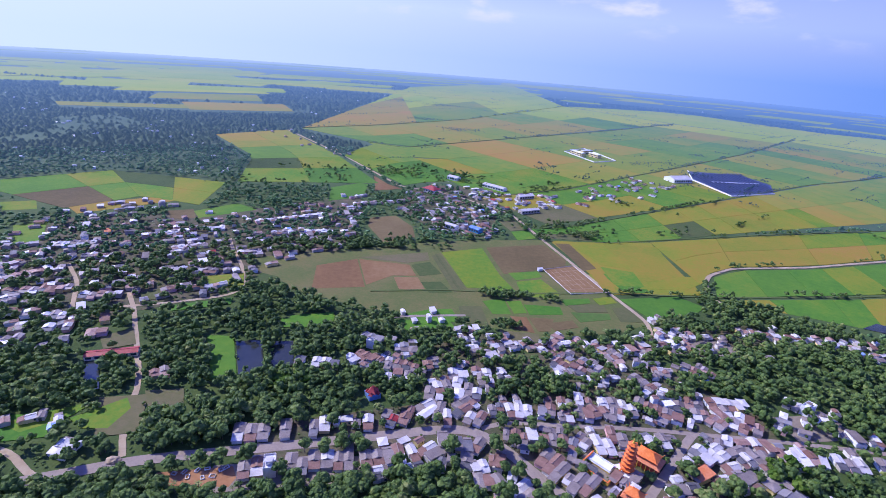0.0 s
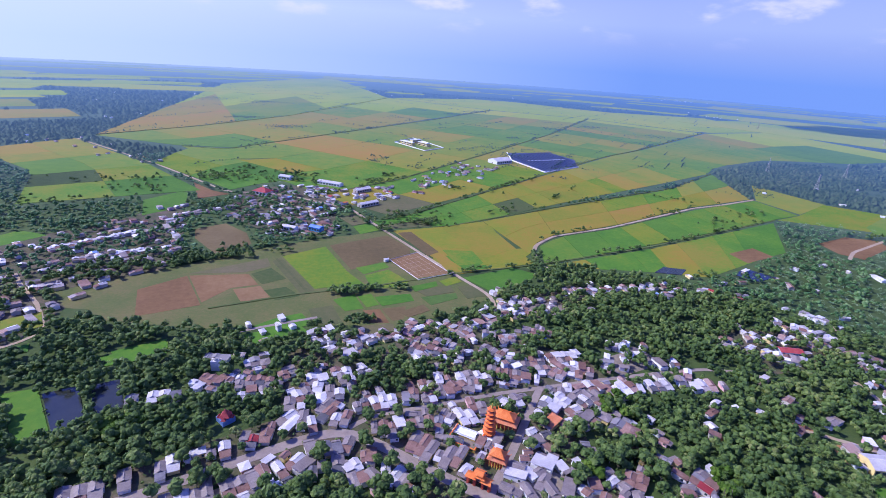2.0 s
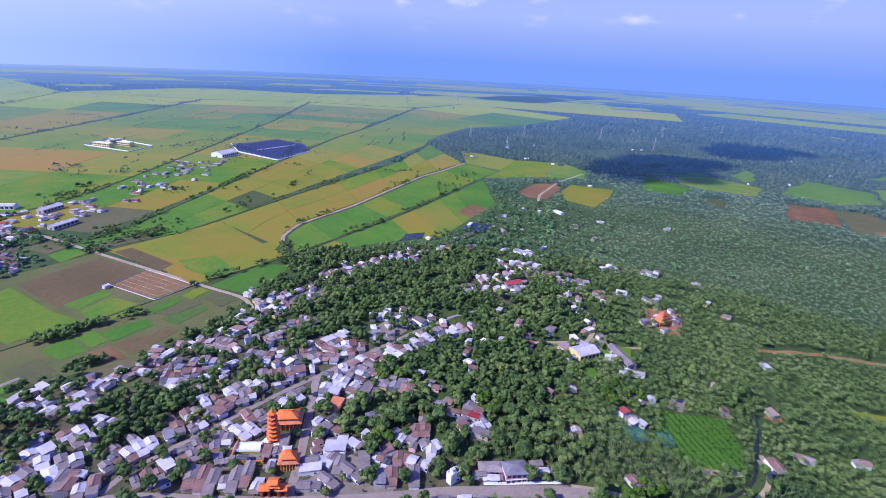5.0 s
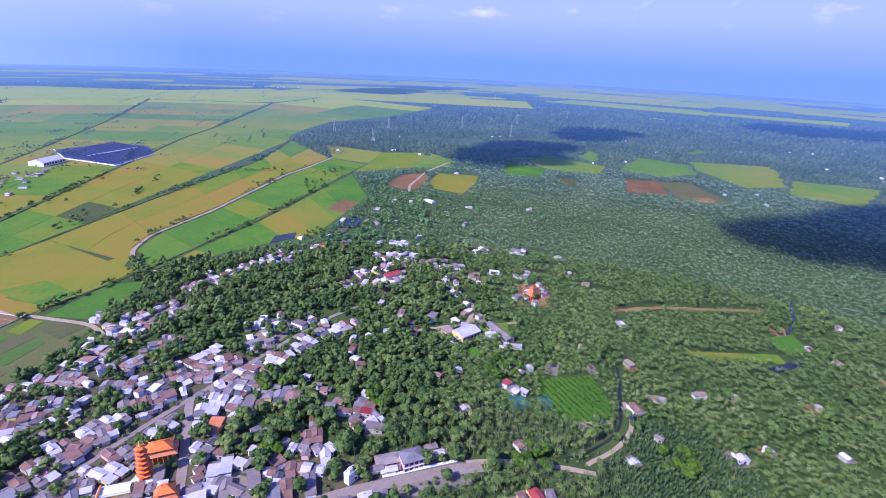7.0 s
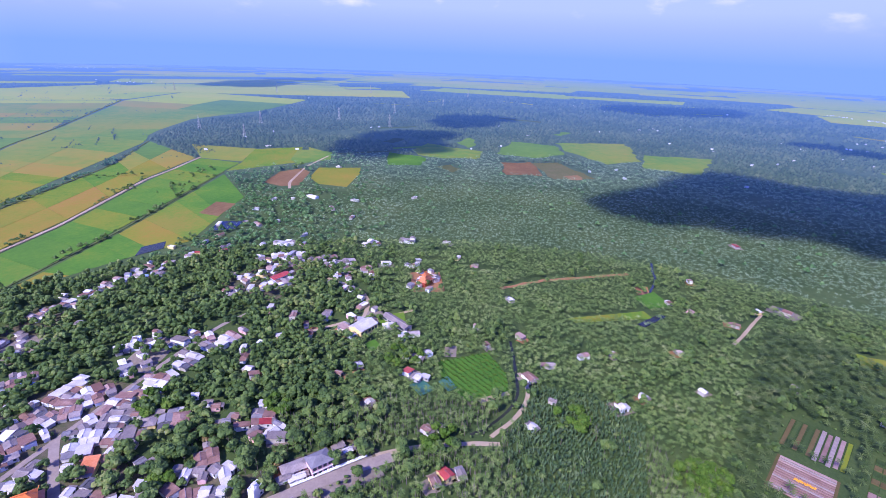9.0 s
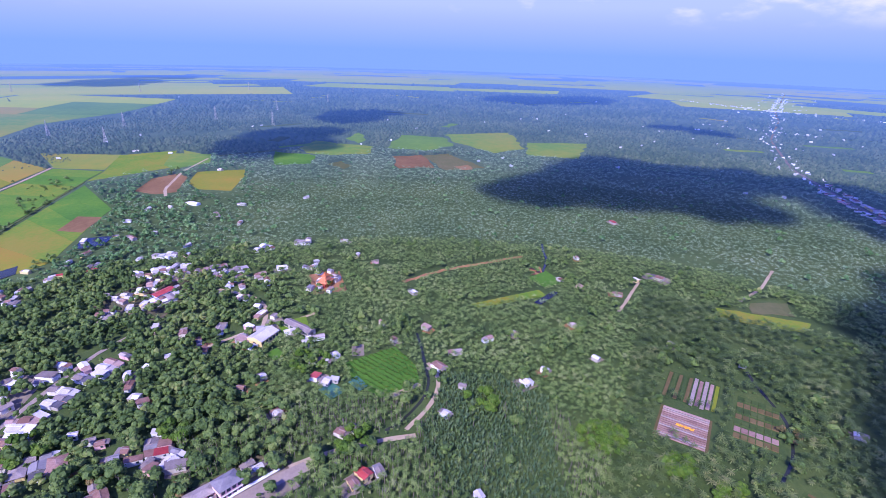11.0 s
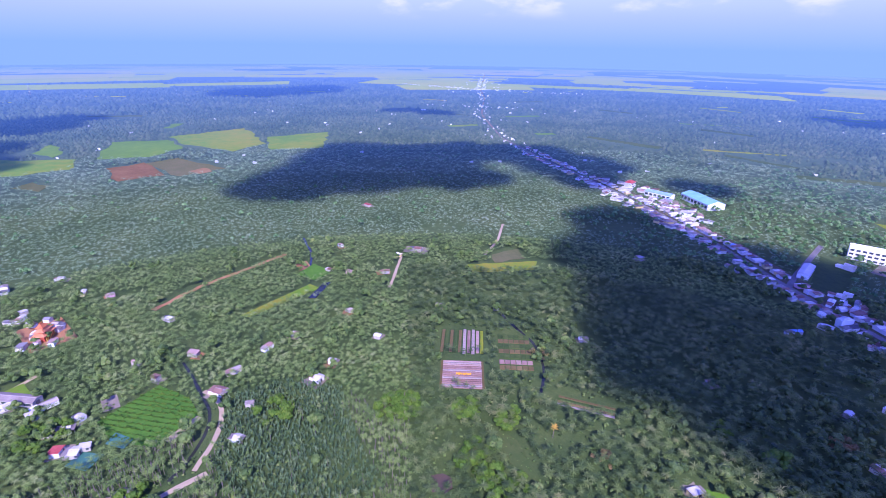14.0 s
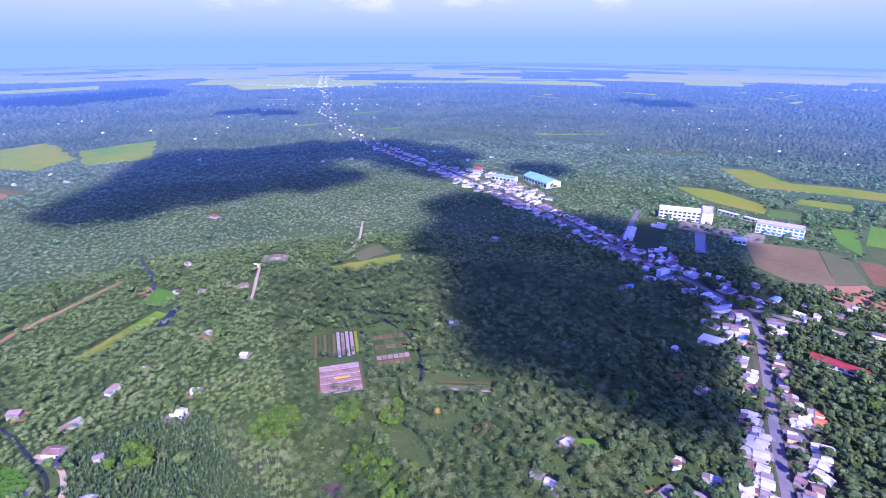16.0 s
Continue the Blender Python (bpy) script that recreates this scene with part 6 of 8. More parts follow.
place_houses([
    (76, 233, 20, 6.0, 10.6, 'w'), (85, 234, 105, 6.0, 7.8, 'w'), (93, 222, 108, 6.0, 13.8, 'g'),
    (98, 217, 6, 6.0, 6.9, 'r'), (99, 200, 103, 6.0, 9.8, 'w'), (88, 204, 6, 6.0, 7.2, 'g'),
    (78, 201, 3, 8.0, 8.3, 'w'), (69, 206, 105, 6.0, 7.8, 'g'), (110, 186, 9, 6.0, 6.4, 'w'),
    (122, 201, 33, 4.0, 4.5, 'w'), (116, 213, 178, 7.0, 7.6, 'w'), (136, 209, 92, 7.0, 12.7, 'b'),
], 'village houses round the temple')
place_houses([
    (124, 181, 16, 7.0, 8.2, 'w'), (131, 182, 111, 6.0, 9.8, 'r'), (133, 172, 33, 6.0, 8.5, 'g'),
    (138, 172, 101, 7.0, 9.5, 'w'), (122, 169, 86, 6.0, 6.0, 'w'), (132, 156, 97, 7.0, 8.6, 'w'),
    (127, 153, 100, 6.0, 8.0, 'w'), (143, 158, 13, 7.0, 8.1, 'w'), (150, 160, 16, 6.0, 8.0, 'g'),
    (167, 159, 73, 7.0, 11.3, 'w'), (159, 155, 72, 5.0, 7.8, 'w'), (187, 153, 18, 6.0, 7.7, 'r'),
], 'village houses round the temple')
place_houses([
    (191, 149, 86, 5.0, 5.7, 'w'), (198, 148, 12, 6.0, 6.8, 'r'), (171, 183, 90, 5.0, 8.2, 'w'),
    (167, 189, 27, 5.0, 8.7, 'w'), (184, 173, 19, 6.0, 7.5, 'r'), (193, 172, 76, 5.0, 9.1, 'w'),
    (190, 163, 78, 5.0, 5.0, 'r'), (149, 136, 111, 5.0, 5.0, 'w'), (131, 140, 89, 8.0, 8.0, 'g'),
    (134, 133, 78, 8.0, 8.0, 'g'), (172, 126, 87, 7.0, 7.0, 'w'), (142, 113, 95, 6.0, 6.0, 'r'),
], 'village houses round the temple')
place_houses([
    (141, 102, 117, 6.0, 6.0, 'r'), (137, 94, 165, 8.0, 8.0, 'w'), (152, 106, 104, 5.0, 5.0, 'w'),
    (113, 126, 69, 6.0, 6.0, 'g'), (97, 122, 101, 6.0, 6.0, 'w'), (114, 108, 109, 6.0, 6.0, 'g'),
    (116, 103, 74, 7.0, 7.0, 'g'), (99, 110, 112, 7.0, 7.0, 'r'), (106, 101, 111, 8.0, 8.0, 'w'),
    (108, 96, 111, 7.0, 7.0, 'w'), (113, 93, 169, 5.0, 5.0, 'w'), (111, 156, 93, 10.0, 10.0, 'w'),
], 'village houses round the temple')
place_houses([
    (121, 150, 98, 8.0, 12.4, 'w'), (106, 145, 27, 9.0, 10.3, 'o'), (107, 141, 76, 6.0, 8.9, 'r'),
    (100, 139, 6, 6.0, 6.8, 'd'), (92, 134, 165, 7.0, 7.0, 'w'), (88, 132, 169, 5.0, 5.3, 'r'),
    (82, 126, 164, 10.0, 10.0, 'w'), (81, 123, 168, 6.0, 6.0, 'w'), (88, 118, 173, 5.0, 5.0, 'w'),
    (92, 163, 110, 8.0, 8.0, 'w'), (86, 156, 135, 8.0, 8.4, 'w'), (72, 156, 15, 8.0, 8.4, 'w'),
], 'village houses round the temple')
place_houses([
    (79, 155, 9, 7.0, 7.0, 'w'), (62, 156, 16, 8.0, 8.0, 'g'), (37, 148, 65, 8.0, 17.6, 'w'),
    (51, 141, 91, 6.0, 11.4, 'g'), (45, 143, 78, 8.0, 15.1, 'b'), (57, 140, 22, 6.0, 8.3, 'w'),
    (59, 137, 34, 6.0, 8.9, 'g'), (60, 133, 47, 7.0, 11.3, 'R'), (62, 130, 39, 6.0, 8.3, 'w'),
], 'village houses round the temple')
place_houses([
    (187, 138, 21, 5.0, 7.5, 'w'), (193, 132, 91, 5.0, 5.0, 'w'), (227, 147, 13, 5.0, 8.4, 'w'),
    (224, 131, 19, 6.0, 11.2, 'r'), (212, 117, 1, 8.0, 10.9, 'w'), (229, 114, 7, 9.0, 14.7, 'g'),
    (231, 100, 62, 6.0, 6.0, 'w'), (244, 99, 164, 6.0, 10.9, 'w'), (229, 93, 110, 7.0, 7.0, 'w'),
    (218, 98, 76, 9.0, 9.0, 'r'), (228, 77, 117, 6.0, 9.7, 'w'), (222, 64, 115, 6.0, 15.6, 'g'),
], 'houses in the wooded hamlet')
place_houses([
    (217, 66, 41, 6.0, 6.8, 'w'), (189, 79, 38, 6.0, 6.0, 'w'), (180, 85, 85, 5.0, 5.0, 'r'),
    (203, 59, 83, 7.0, 7.0, 'r'), (202, 54, 83, 7.0, 7.0, 'w'), (208, 50, 37, 6.0, 6.0, 'w'),
    (190, 55, 162, 7.0, 7.0, 'R'), (187, 50, 67, 8.0, 8.0, 'w'), (188, 46, 85, 5.0, 5.0, 'w'),
    (165, 65, 52, 7.0, 7.0, 'w'), (124, 77, 134, 8.0, 13.1, 'g'), (312, 86, 149, 5.0, 8.3, 'w'),
], 'houses in the wooded hamlet')
place_houses([
    (308, 106, 123, 6.0, 8.8, 'w'), (290, 129, 171, 6.0, 11.6, 'r'), (263, 118, 174, 5.0, 8.5, 'w'),
    (291, 110, 10, 6.0, 11.7, 'r'), (362, 75, 73, 5.0, 8.5, 'w'), (279, 80, 170, 6.0, 8.4, 'd'),
    (333, 60, 174, 5.0, 8.0, 'w'),
], 'houses in the wooded hamlet')
place_houses([
    (234, 177, 175, 5.0, 10.6, 'g'), (255, 181, 65, 6.0, 9.4, 'r'), (247, 172, 20, 6.0, 11.6, 'w'),
    (285, 184, 85, 5.0, 11.4, 'w'), (292, 175, 72, 5.0, 10.4, 'w'), (306, 176, 0, 5.0, 11.2, 'w'),
    (315, 205, 10, 5.0, 10.1, 'w'), (320, 189, 67, 4.0, 8.3, 'w'), (253, 167, 6, 6.0, 7.4, 'w'),
    (270, 171, 87, 6.0, 6.0, 'w'), (272, 160, 173, 5.0, 11.7, 'g'), (299, 154, 178, 6.0, 10.5, 'r'),
], 'houses along the wood edge')
place_houses([
    (297, 141, 102, 6.0, 6.0, 'w'), (343, 186, 160, 4.0, 8.6, 'w'), (446, 230, 68, 9.0, 18.4, 'w'),
    (425, 260, 178, 6.0, 9.8, 'w'), (355, 234, 56, 6.0, 15.4, 'r'), (367, 223, 100, 5.0, 5.6, 'w'),
    (433, 244, 79, 4.0, 4.0, 'w'), (345, 263, 20, 4.0, 10.4, 'w'), (321, 246, 172, 5.0, 13.0, 'r'),
    (306, 247, 13, 4.0, 10.4, 'w'), (294, 223, 175, 5.0, 9.8, 'R'), (285, 239, 120, 5.0, 12.2, 'R'),
], 'houses along the wood edge')
place_houses([
    (290, 263, 85, 5.0, 7.8, 'w'), (249, 254, 89, 6.0, 14.2, 'w'), (255, 242, 15, 5.0, 9.0, 'w'),
    (234, 250, 30, 5.0, 13.0, 'w'), (214, 251, 16, 5.0, 11.5, 'w'), (224, 251, 78, 5.0, 9.7, 'g'),
    (207, 267, 94, 5.0, 7.0, 'w'), (190, 260, 86, 5.0, 8.5, 'r'), (182, 253, 110, 5.0, 7.8, 'w'),
    (184, 232, 16, 5.0, 6.8, 'g'), (159, 250, 9, 6.0, 8.0, 'w'), (168, 250, 99, 6.0, 6.2, 'g'),
], 'houses along the wood edge')
place_houses([
    (145, 248, 113, 5.0, 7.4, 'g'), (129, 238, 20, 6.0, 11.1, 'r'), (119, 231, 19, 7.0, 10.4, 'r'),
    (117, 244, 29, 5.0, 9.7, 'w'), (477, 134, 130, 5.0, 7.6, 'w'), (397, 168, 5, 5.0, 12.3, 'r'),
    (417, 196, 37, 6.0, 15.6, 'r'), (448, 186, 77, 5.0, 13.0, 'w'), (673, 413, 100, 5.0, 13.0, 'w'),
    (582, 262, 58, 6.0, 10.5, 'w'),
], 'houses along the wood edge')
place_houses([
    (201, 0, 44, 9.0, 10.4, 'w'), (226, -25, 125, 7.0, 8.7, 'w'), (232, -40, 45, 5.0, 6.3, 'w'),
    (213, -8, 102, 6.0, 9.6, 'g'), (191, -40, 33, 8.0, 8.0, 'w'), (200, -50, 50, 5.0, 5.0, 'w'),
    (186, -11, 76, 4.0, 4.0, 'w'), (168, -3, 53, 6.0, 6.0, 'w'), (236, 7, 59, 7.0, 7.0, 'r'),
    (278, 17, 39, 6.0, 9.5, 'w'), (244, -73, 36, 6.0, 6.9, 'g'), (211, -77, 42, 5.0, 5.0, 'w'),
], 'houses among the palms')
place_houses([
    (283, -110, 71, 6.0, 8.1, 'w'), (310, -145, 50, 9.0, 13.8, 'r'), (305, -129, 34, 4.0, 4.3, 'w'),
    (209, -148, 56, 5.0, 5.0, 'w'), (226, -120, 38, 4.0, 4.0, 'w'), (161, -169, 58, 6.0, 6.0, 'w'),
    (302, -78, 29, 6.0, 6.3, 'r'), (292, -89, 42, 5.0, 7.4, 'r'), (341, -98, 6, 6.0, 6.6, 'r'),
    (323, 46, 105, 5.0, 6.3, 'w'), (320, 86, 131, 5.0, 5.9, 'w'), (240, 31, 56, 4.0, 4.2, 'w'),
], 'houses among the palms')
place_houses([
    (223, 23, 42, 5.0, 5.0, 'w'), (155, 37, 66, 7.0, 7.0, 'w'), (158, 33, 53, 6.0, 6.0, 'g'),
    (135, 25, 50, 8.0, 8.0, 'R'), (137, 20, 31, 6.0, 7.2, 'w'), (131, 28, 39, 6.0, 6.0, 'w'),
    (167, 65, 55, 5.0, 5.0, 'w'), (169, 121, 128, 7.0, 7.0, 'w'), (142, 99, 116, 7.0, 7.0, 'R'),
    (136, 91, 112, 8.0, 9.6, 'w'), (225, -280, 12, 8.0, 8.0, 'w'), (427, -151, 16, 6.0, 10.3, 'R'),
], 'houses among the palms')
place_houses([
    (127, -15, 29, 5.0, 5.0, 'w'),
], 'houses among the palms')
place_houses([
    (108, -195, 76, 5.0, 5.5, 'w'), (71, -136, 82, 6.0, 6.0, 'w'), (39, -155, 144, 7.0, 7.0, 'r'),
    (35, -139, 76, 9.0, 9.9, 'w'), (26, -151, 130, 7.0, 7.0, 'w'), (47, -203, 173, 6.0, 6.0, 'w'),
    (68, -227, 90, 5.0, 5.0, 'w'), (70, -116, 8, 6.0, 6.0, 'w'), (65, -116, 8, 5.0, 5.0, 'w'),
], 'houses among the palms')
place_houses([
    (58, -247, 179, 14.0, 14.0, 'w'), (27, -198, 5, 8.0, 9.6, 'w'), (24, -193, 10, 7.0, 7.0, 'w'),
    (21, -187, 7, 9.0, 9.0, 'w'), (20, -180, 20, 9.0, 13.0, 'w'), (17, -173, 9, 9.0, 9.0, 'w'),
    (14, -167, 14, 8.0, 9.1, 'w'), (15, -156, 151, 7.0, 7.0, 'w'), (10, -159, 19, 8.0, 8.0, 'w'),
    (35, -225, 6, 7.0, 8.0, 'w'), (32, -218, 7, 6.0, 7.7, 'r'), (42, -238, 21, 8.0, 8.0, 'g'),
], 'houses along the highway')
place_houses([
    (47, -259, 87, 7.0, 8.8, 'b'), (54, -259, 88, 6.0, 9.0, 'w'), (8, -214, 17, 11.0, 11.0, 'o'),
    (13, -209, 27, 6.0, 7.1, 'w'), (16, -221, 28, 6.0, 6.0, 'w'), (3, -200, 19, 7.0, 8.7, 'w'),
    (2, -190, 1, 8.0, 8.0, 'w'), (0, -184, 169, 8.0, 8.0, 'w'), (5, -177, 177, 5.0, 5.0, 'r'),
    (10, -265, 161, 11.0, 15.1, 'o'), (0, -269, 1, 7.0, 7.0, 'R'), (17, -299, 156, 8.0, 8.0, 'w'),
], 'houses along the highway')
place_houses([
    (9, -304, 22, 6.0, 9.0, 'w'), (36, -301, 168, 6.0, 8.6, 'w'), (28, -306, 16, 7.0, 7.8, 'r'),
    (53, -310, 156, 7.0, 7.0, 'w'), (48, -317, 73, 7.0, 16.4, 'b'), (66, -284, 58, 8.0, 15.1, 'w'),
    (64, -264, 170, 6.0, 12.5, 'w'), (54, -282, 18, 7.0, 7.9, 'w'), (51, -268, 26, 6.0, 10.8, 'w'),
    (14, -338, 20, 7.0, 9.8, 'w'), (116, -274, 66, 5.0, 12.0, 'b'), (111, -295, 8, 9.0, 9.0, 'w'),
], 'houses along the highway')
place_houses([
    (125, -328, 105, 6.0, 13.0, 'w'), (118, -332, 157, 6.0, 6.0, 'w'), (114, -331, 96, 5.0, 11.3, 'w'),
    (126, -345, 12, 6.0, 11.0, 'w'), (158, -358, 112, 7.0, 18.2, 'w'), (167, -386, 64, 8.0, 9.6, 'w'),
    (183, -323, 168, 7.0, 16.2, 'r'), (156, -330, 5, 8.0, 9.8, 'w'), (101, -324, 14, 5.0, 5.0, 'w'),
    (88, -327, 0, 6.0, 6.0, 'w'), (61, -332, 178, 6.0, 6.0, 'w'), (149, -395, 1, 6.0, 15.6, 'w'),
], 'houses along the highway')
place_houses([
    (35, -229, 17, 4.5, 7.3, "w"),
    (31, -222, 17, 4.5, 7.3, "r"),
    (42, -242, 17, 4.5, 6.7, "w"),
    (28, -202, 17, 4.5, 8.6, "w"),
    (24, -198, 17, 4.5, 7.9, "g"),
    (21, -191, 17, 5.3, 9.2, "w"),
    (21, -183, 17, 5.3, 9.2, "w"),
    (17, -180, 17, 4.5, 7.3, "w"),
    (15, -171, 17, 5.3, 7.9, "g"),
    (17, -160, 17, 6.0, 6.7, "w"),
], "houses along the highway")
place_houses([
    (13, -162, 17, 4.5, 7.3, "g"),
    (10, -162, 17, 4.5, 7.3, "w"),
    (60, -248, 17, 10.6, 13.5, "w"),
    (18, -223, 17, 4.5, 6.7, "r"),
    (13, -213, 17, 3.7, 7.3, "w"),
    (9, -221, 17, 6.0, 8.6, "o"),
    (5, -201, 17, 4.5, 7.9, "w"),
    (2, -194, 17, 5.3, 7.9, "w"),
    (2, -185, 17, 5.3, 7.3, "w"),
    (47, -205, 17, 3.7, 4.9, "w"),
    (39, -157, 17, 4.5, 5.5, "w"),
    (38, -153, 17, 3.7, 4.9, "R"),
    (35, -142, 17, 7.6, 7.9, "w"),
    (27, -157, 17, 4.5, 7.3, "w"),
    (27, -146, 17, 5.3, 5.5, "g"),
    (55, -257, 17, 6.0, 5.5, "g"),
    (48, -260, 17, 5.3, 6.1, "w"),
    (69, -227, 17, 3.0, 4.3, "w"),
], "houses along the highway")
place_houses([
    (3, 259, 110, 5.3, 6.4, "w"),
    (-14, 255, 110, 4.2, 4.8, "w"),
    (1, 248, 110, 4.2, 4.8, "w"),
    (-7, 246, 110, 4.2, 4.8, "w"),
    (8, 249, 110, 5.3, 5.6, "w"),
    (18, 240, 20, 6.4, 7.2, "w"),
    (23, 241, 110, 5.3, 6.4, "w"),
    (27, 242, 110, 5.3, 6.4, "w"),
    (35, 235, 20, 6.4, 7.2, "w"),
    (43, 228, 20, 6.4, 6.4, "w"),
    (37, 225, 20, 7.4, 9.6, "w"),
    (33, 215, 20, 9.5, 9.6, "w"),
    (24, 222, 20, 7.4, 8.8, "w"),
    (21, 230, 20, 6.4, 7.2, "w"),
    (37, 203, 110, 5.3, 7.2, "w"),
], "white houses along the lane")
place_houses([(78, 332, 20, 4.5, 4.0, "w")], "white houses along the lane")
MAIN = [(-136, 122), (-97, 137), (-37, 151), (12, 163), (23, 163), (34, 153), (49, 135), (66, 117), (86, 98), (106, 82)]
row([(-32, 226), (-21, 223)], 0, VILLAGE, (4.4, 6.2), (6.4, 9.2), 0.15, colours="rdd")
row([(-32, 210), (-21, 203)], 0, VILLAGE, (4.4, 6.2), (6.4, 9.2), 0.15, colours="rrd")
row([(-17, 204), (-3, 201)], 0, VILLAGE, (4.4, 6.2), (7.2, 10.3), 0.1, colours="rdw")
row([(-17, 197), (-8, 197)], 0, VILLAGE, (4.4, 6.2), (6.4, 9.2), 0.2, colours="rdg")
row([(-15, 217), (-4, 219)], 0, VILLAGE, (4.4, 6.2), (6.4, 9.2), 0.2, colours="rdg")
row([(-3, 202), (5, 204)], 0, VILLAGE, (4.4, 6.2), (7.2, 10.3), 0, colours="wgr")
row([(7, 188), (16, 187), (25, 186)], 0, VILLAGE, (4.4, 6.2), (8.0, 11.5), 0.1, colours="wgg")
row([(13, 194), (29, 195)], 0, VILLAGE, (4.4, 6.2), (8.0, 11.5), 0.2, colours="wwg")
row([(20, 199), (30, 200)], 0, VILLAGE, (4.4, 6.2), (6.4, 9.2), 0.2, colours="rw")
row([(2, 180), (11, 179), (19, 171)], 0, VILLAGE, (4.4, 6.2), (9.6, 13.8), 0.05, colours="grgw")
row([(2, 169), (10, 163), (17, 165)], 0, VILLAGE, (4.4, 6.2), (8.8, 12.6), 0.05, colours="gwrg")
row([(20, 170), (27, 168)], 0, VILLAGE, (4.4, 6.2), (8.0, 11.5), 0, colours="gr")
row([(-12, 164), (-4, 162)], 0, VILLAGE, (4.4, 6.2), (7.2, 10.3), 0, colours="Rwr")
row([(9, 152), (17, 153), (24, 152)], 0, VILLAGE, (4.4, 6.2), (9.6, 13.8), 0.05, colours="gwrd")
row([(17, 144), (27, 143), (34, 141), (42, 133)], 0, VILLAGE, (4.4, 6.2), (10.4, 14.9), 0.05, colours="gwgr")
row([(28, 158), (39, 161), (46, 161)], 0, VILLAGE, (4.4, 6.2), (8.8, 12.6), 0.1, colours="gwgr")
row([(35, 177), (44, 176)], 0, VILLAGE, (4.4, 6.2), (10.4, 14.9), 0.1, colours="wg")
row([(52, 178), (66, 178)], 0, VILLAGE, (4.4, 6.2), (7.2, 10.3), 0.05, colours="rg")
row([(50, 172), (60, 173)], 0, VILLAGE, (4.4, 6.2), (6.4, 9.2), 0.2, colours="rdw")
row([(67, 180), (80, 180), (92, 180)], 0, VILLAGE, (4.4, 6.2), (8.0, 11.5), 0.05, colours="rgw")
row([(68, 172), (84, 173)], 0, VILLAGE, (4.4, 6.2), (7.2, 10.3), 0.1, colours="rgr")
row([(65, 214), (75, 206), (84, 199)], 0, VILLAGE, (4.4, 6.2), (7.2, 10.3), 0.2, colours="rdw")
row([(60, 224), (74, 235)], 0, VILLAGE, (4.4, 6.2), (6.4, 9.2), 0.3, colours="wr")
row([(88, 231), (101, 216)], 0, VILLAGE, (4.4, 6.2), (6.4, 9.2), 0.2, colours="rg")
row([(73, 223), (86, 210)], 0, VILLAGE, (4.4, 6.2), (6.4, 9.2), 0.3, colours="rdg")
row([(104, 230), (118, 233), (134, 240)], 0, VILLAGE, (4.4, 6.2), (7.2, 10.3), 0.15, colours="rrw")
row([(113, 241), (137, 249), (153, 250)], 0, VILLAGE, (4.4, 6.2), (6.4, 9.2), 0.25, colours="rwr")
row([(100, 205), (109, 193)], 0, VILLAGE, (4.4, 6.2), (6.4, 9.2), 0.15, colours="gwr")
row([(109, 216), (118, 213)], 0, VILLAGE, (4.4, 6.2), (6.4, 9.2), 0.2, colours="wg")
row([(95, 185), (114, 175)], 0, VILLAGE, (4.4, 6.2), (7.2, 10.3), 0.15, colours="rwg")
row([(110, 189), (124, 183), (140, 183)], 0, VILLAGE, (4.4, 6.2), (7.2, 10.3), 0.15, colours="wgr")
row([(126, 189), (145, 188)], 0, VILLAGE, (4.4, 6.2), (7.2, 10.3), 0.2, colours="wgr")
row([(131, 218), (142, 210)], 0, VILLAGE, (4.4, 6.2), (6.4, 9.2), 0.15, colours="rg")
row([(37, 150), (45, 149), (51, 143)], 0, VILLAGE, (4.4, 6.2), (11.2, 16.1), 0, colours="gwgd")
row([(51, 142), (67, 132)], 0, VILLAGE, (4.4, 6.2), (11.2, 16.1), 0, colours="gwrg")
row([(57, 157), (67, 155)], 0, VILLAGE, (4.4, 6.2), (8.0, 11.5), 0, colours="rg")
row([(69, 161), (82, 160)], 0, VILLAGE, (4.4, 6.2), (8.0, 11.5), 0.1, colours="gr")
row([(97, 162), (106, 163)], 0, VILLAGE, (4.4, 6.2), (8.0, 11.5), 0, colours="gw")
row([(89, 143), (103, 139)], 0, VILLAGE, (4.4, 6.2), (8.8, 12.6), 0.05, colours="wgw")
row([(83, 132), (92, 122)], 0, VILLAGE, (4.4, 6.2), (8.8, 12.6), 0.05, colours="wgw")
row([(72, 124), (73, 116)], 0, VILLAGE, (4.4, 6.2), (8.0, 11.5), 0.05, colours="gwg")
row([(79, 113), (92, 114)], 0, VILLAGE, (4.4, 6.2), (9.6, 13.8), 0.05, colours="gwg")
row([(82, 138), (74, 117)], 0, VILLAGE, (4.4, 6.2), (7.2, 10.3), 0.3, colours="gr")
row([(130, 181), (144, 172)], 0, VILLAGE, (4.4, 6.2), (8.0, 11.5), 0.1, colours="grw")
row([(122, 170), (137, 173)], 0, VILLAGE, (4.4, 6.2), (7.2, 10.3), 0.2, colours="gw")
row([(131, 161), (159, 163)], 0, VILLAGE, (4.4, 6.2), (9.6, 13.8), 0.05, colours="wrw")
row([(127, 160), (131, 150)], 0, VILLAGE, (4.4, 6.2), (8.8, 12.6), 0.1, colours="wg")
row([(114, 158), (123, 144)], 0, VILLAGE, (4.4, 6.2), (8.0, 11.5), 0.1, colours="wgw")
row([(168, 193), (180, 182)], 0, VILLAGE, (4.4, 6.2), (7.2, 10.3), 0.1, colours="wrg")
row([(181, 173), (196, 161)], 0, HAMLET_W, (4.4, 6.2), (8.8, 12.6), 0.1, colours="rwr")
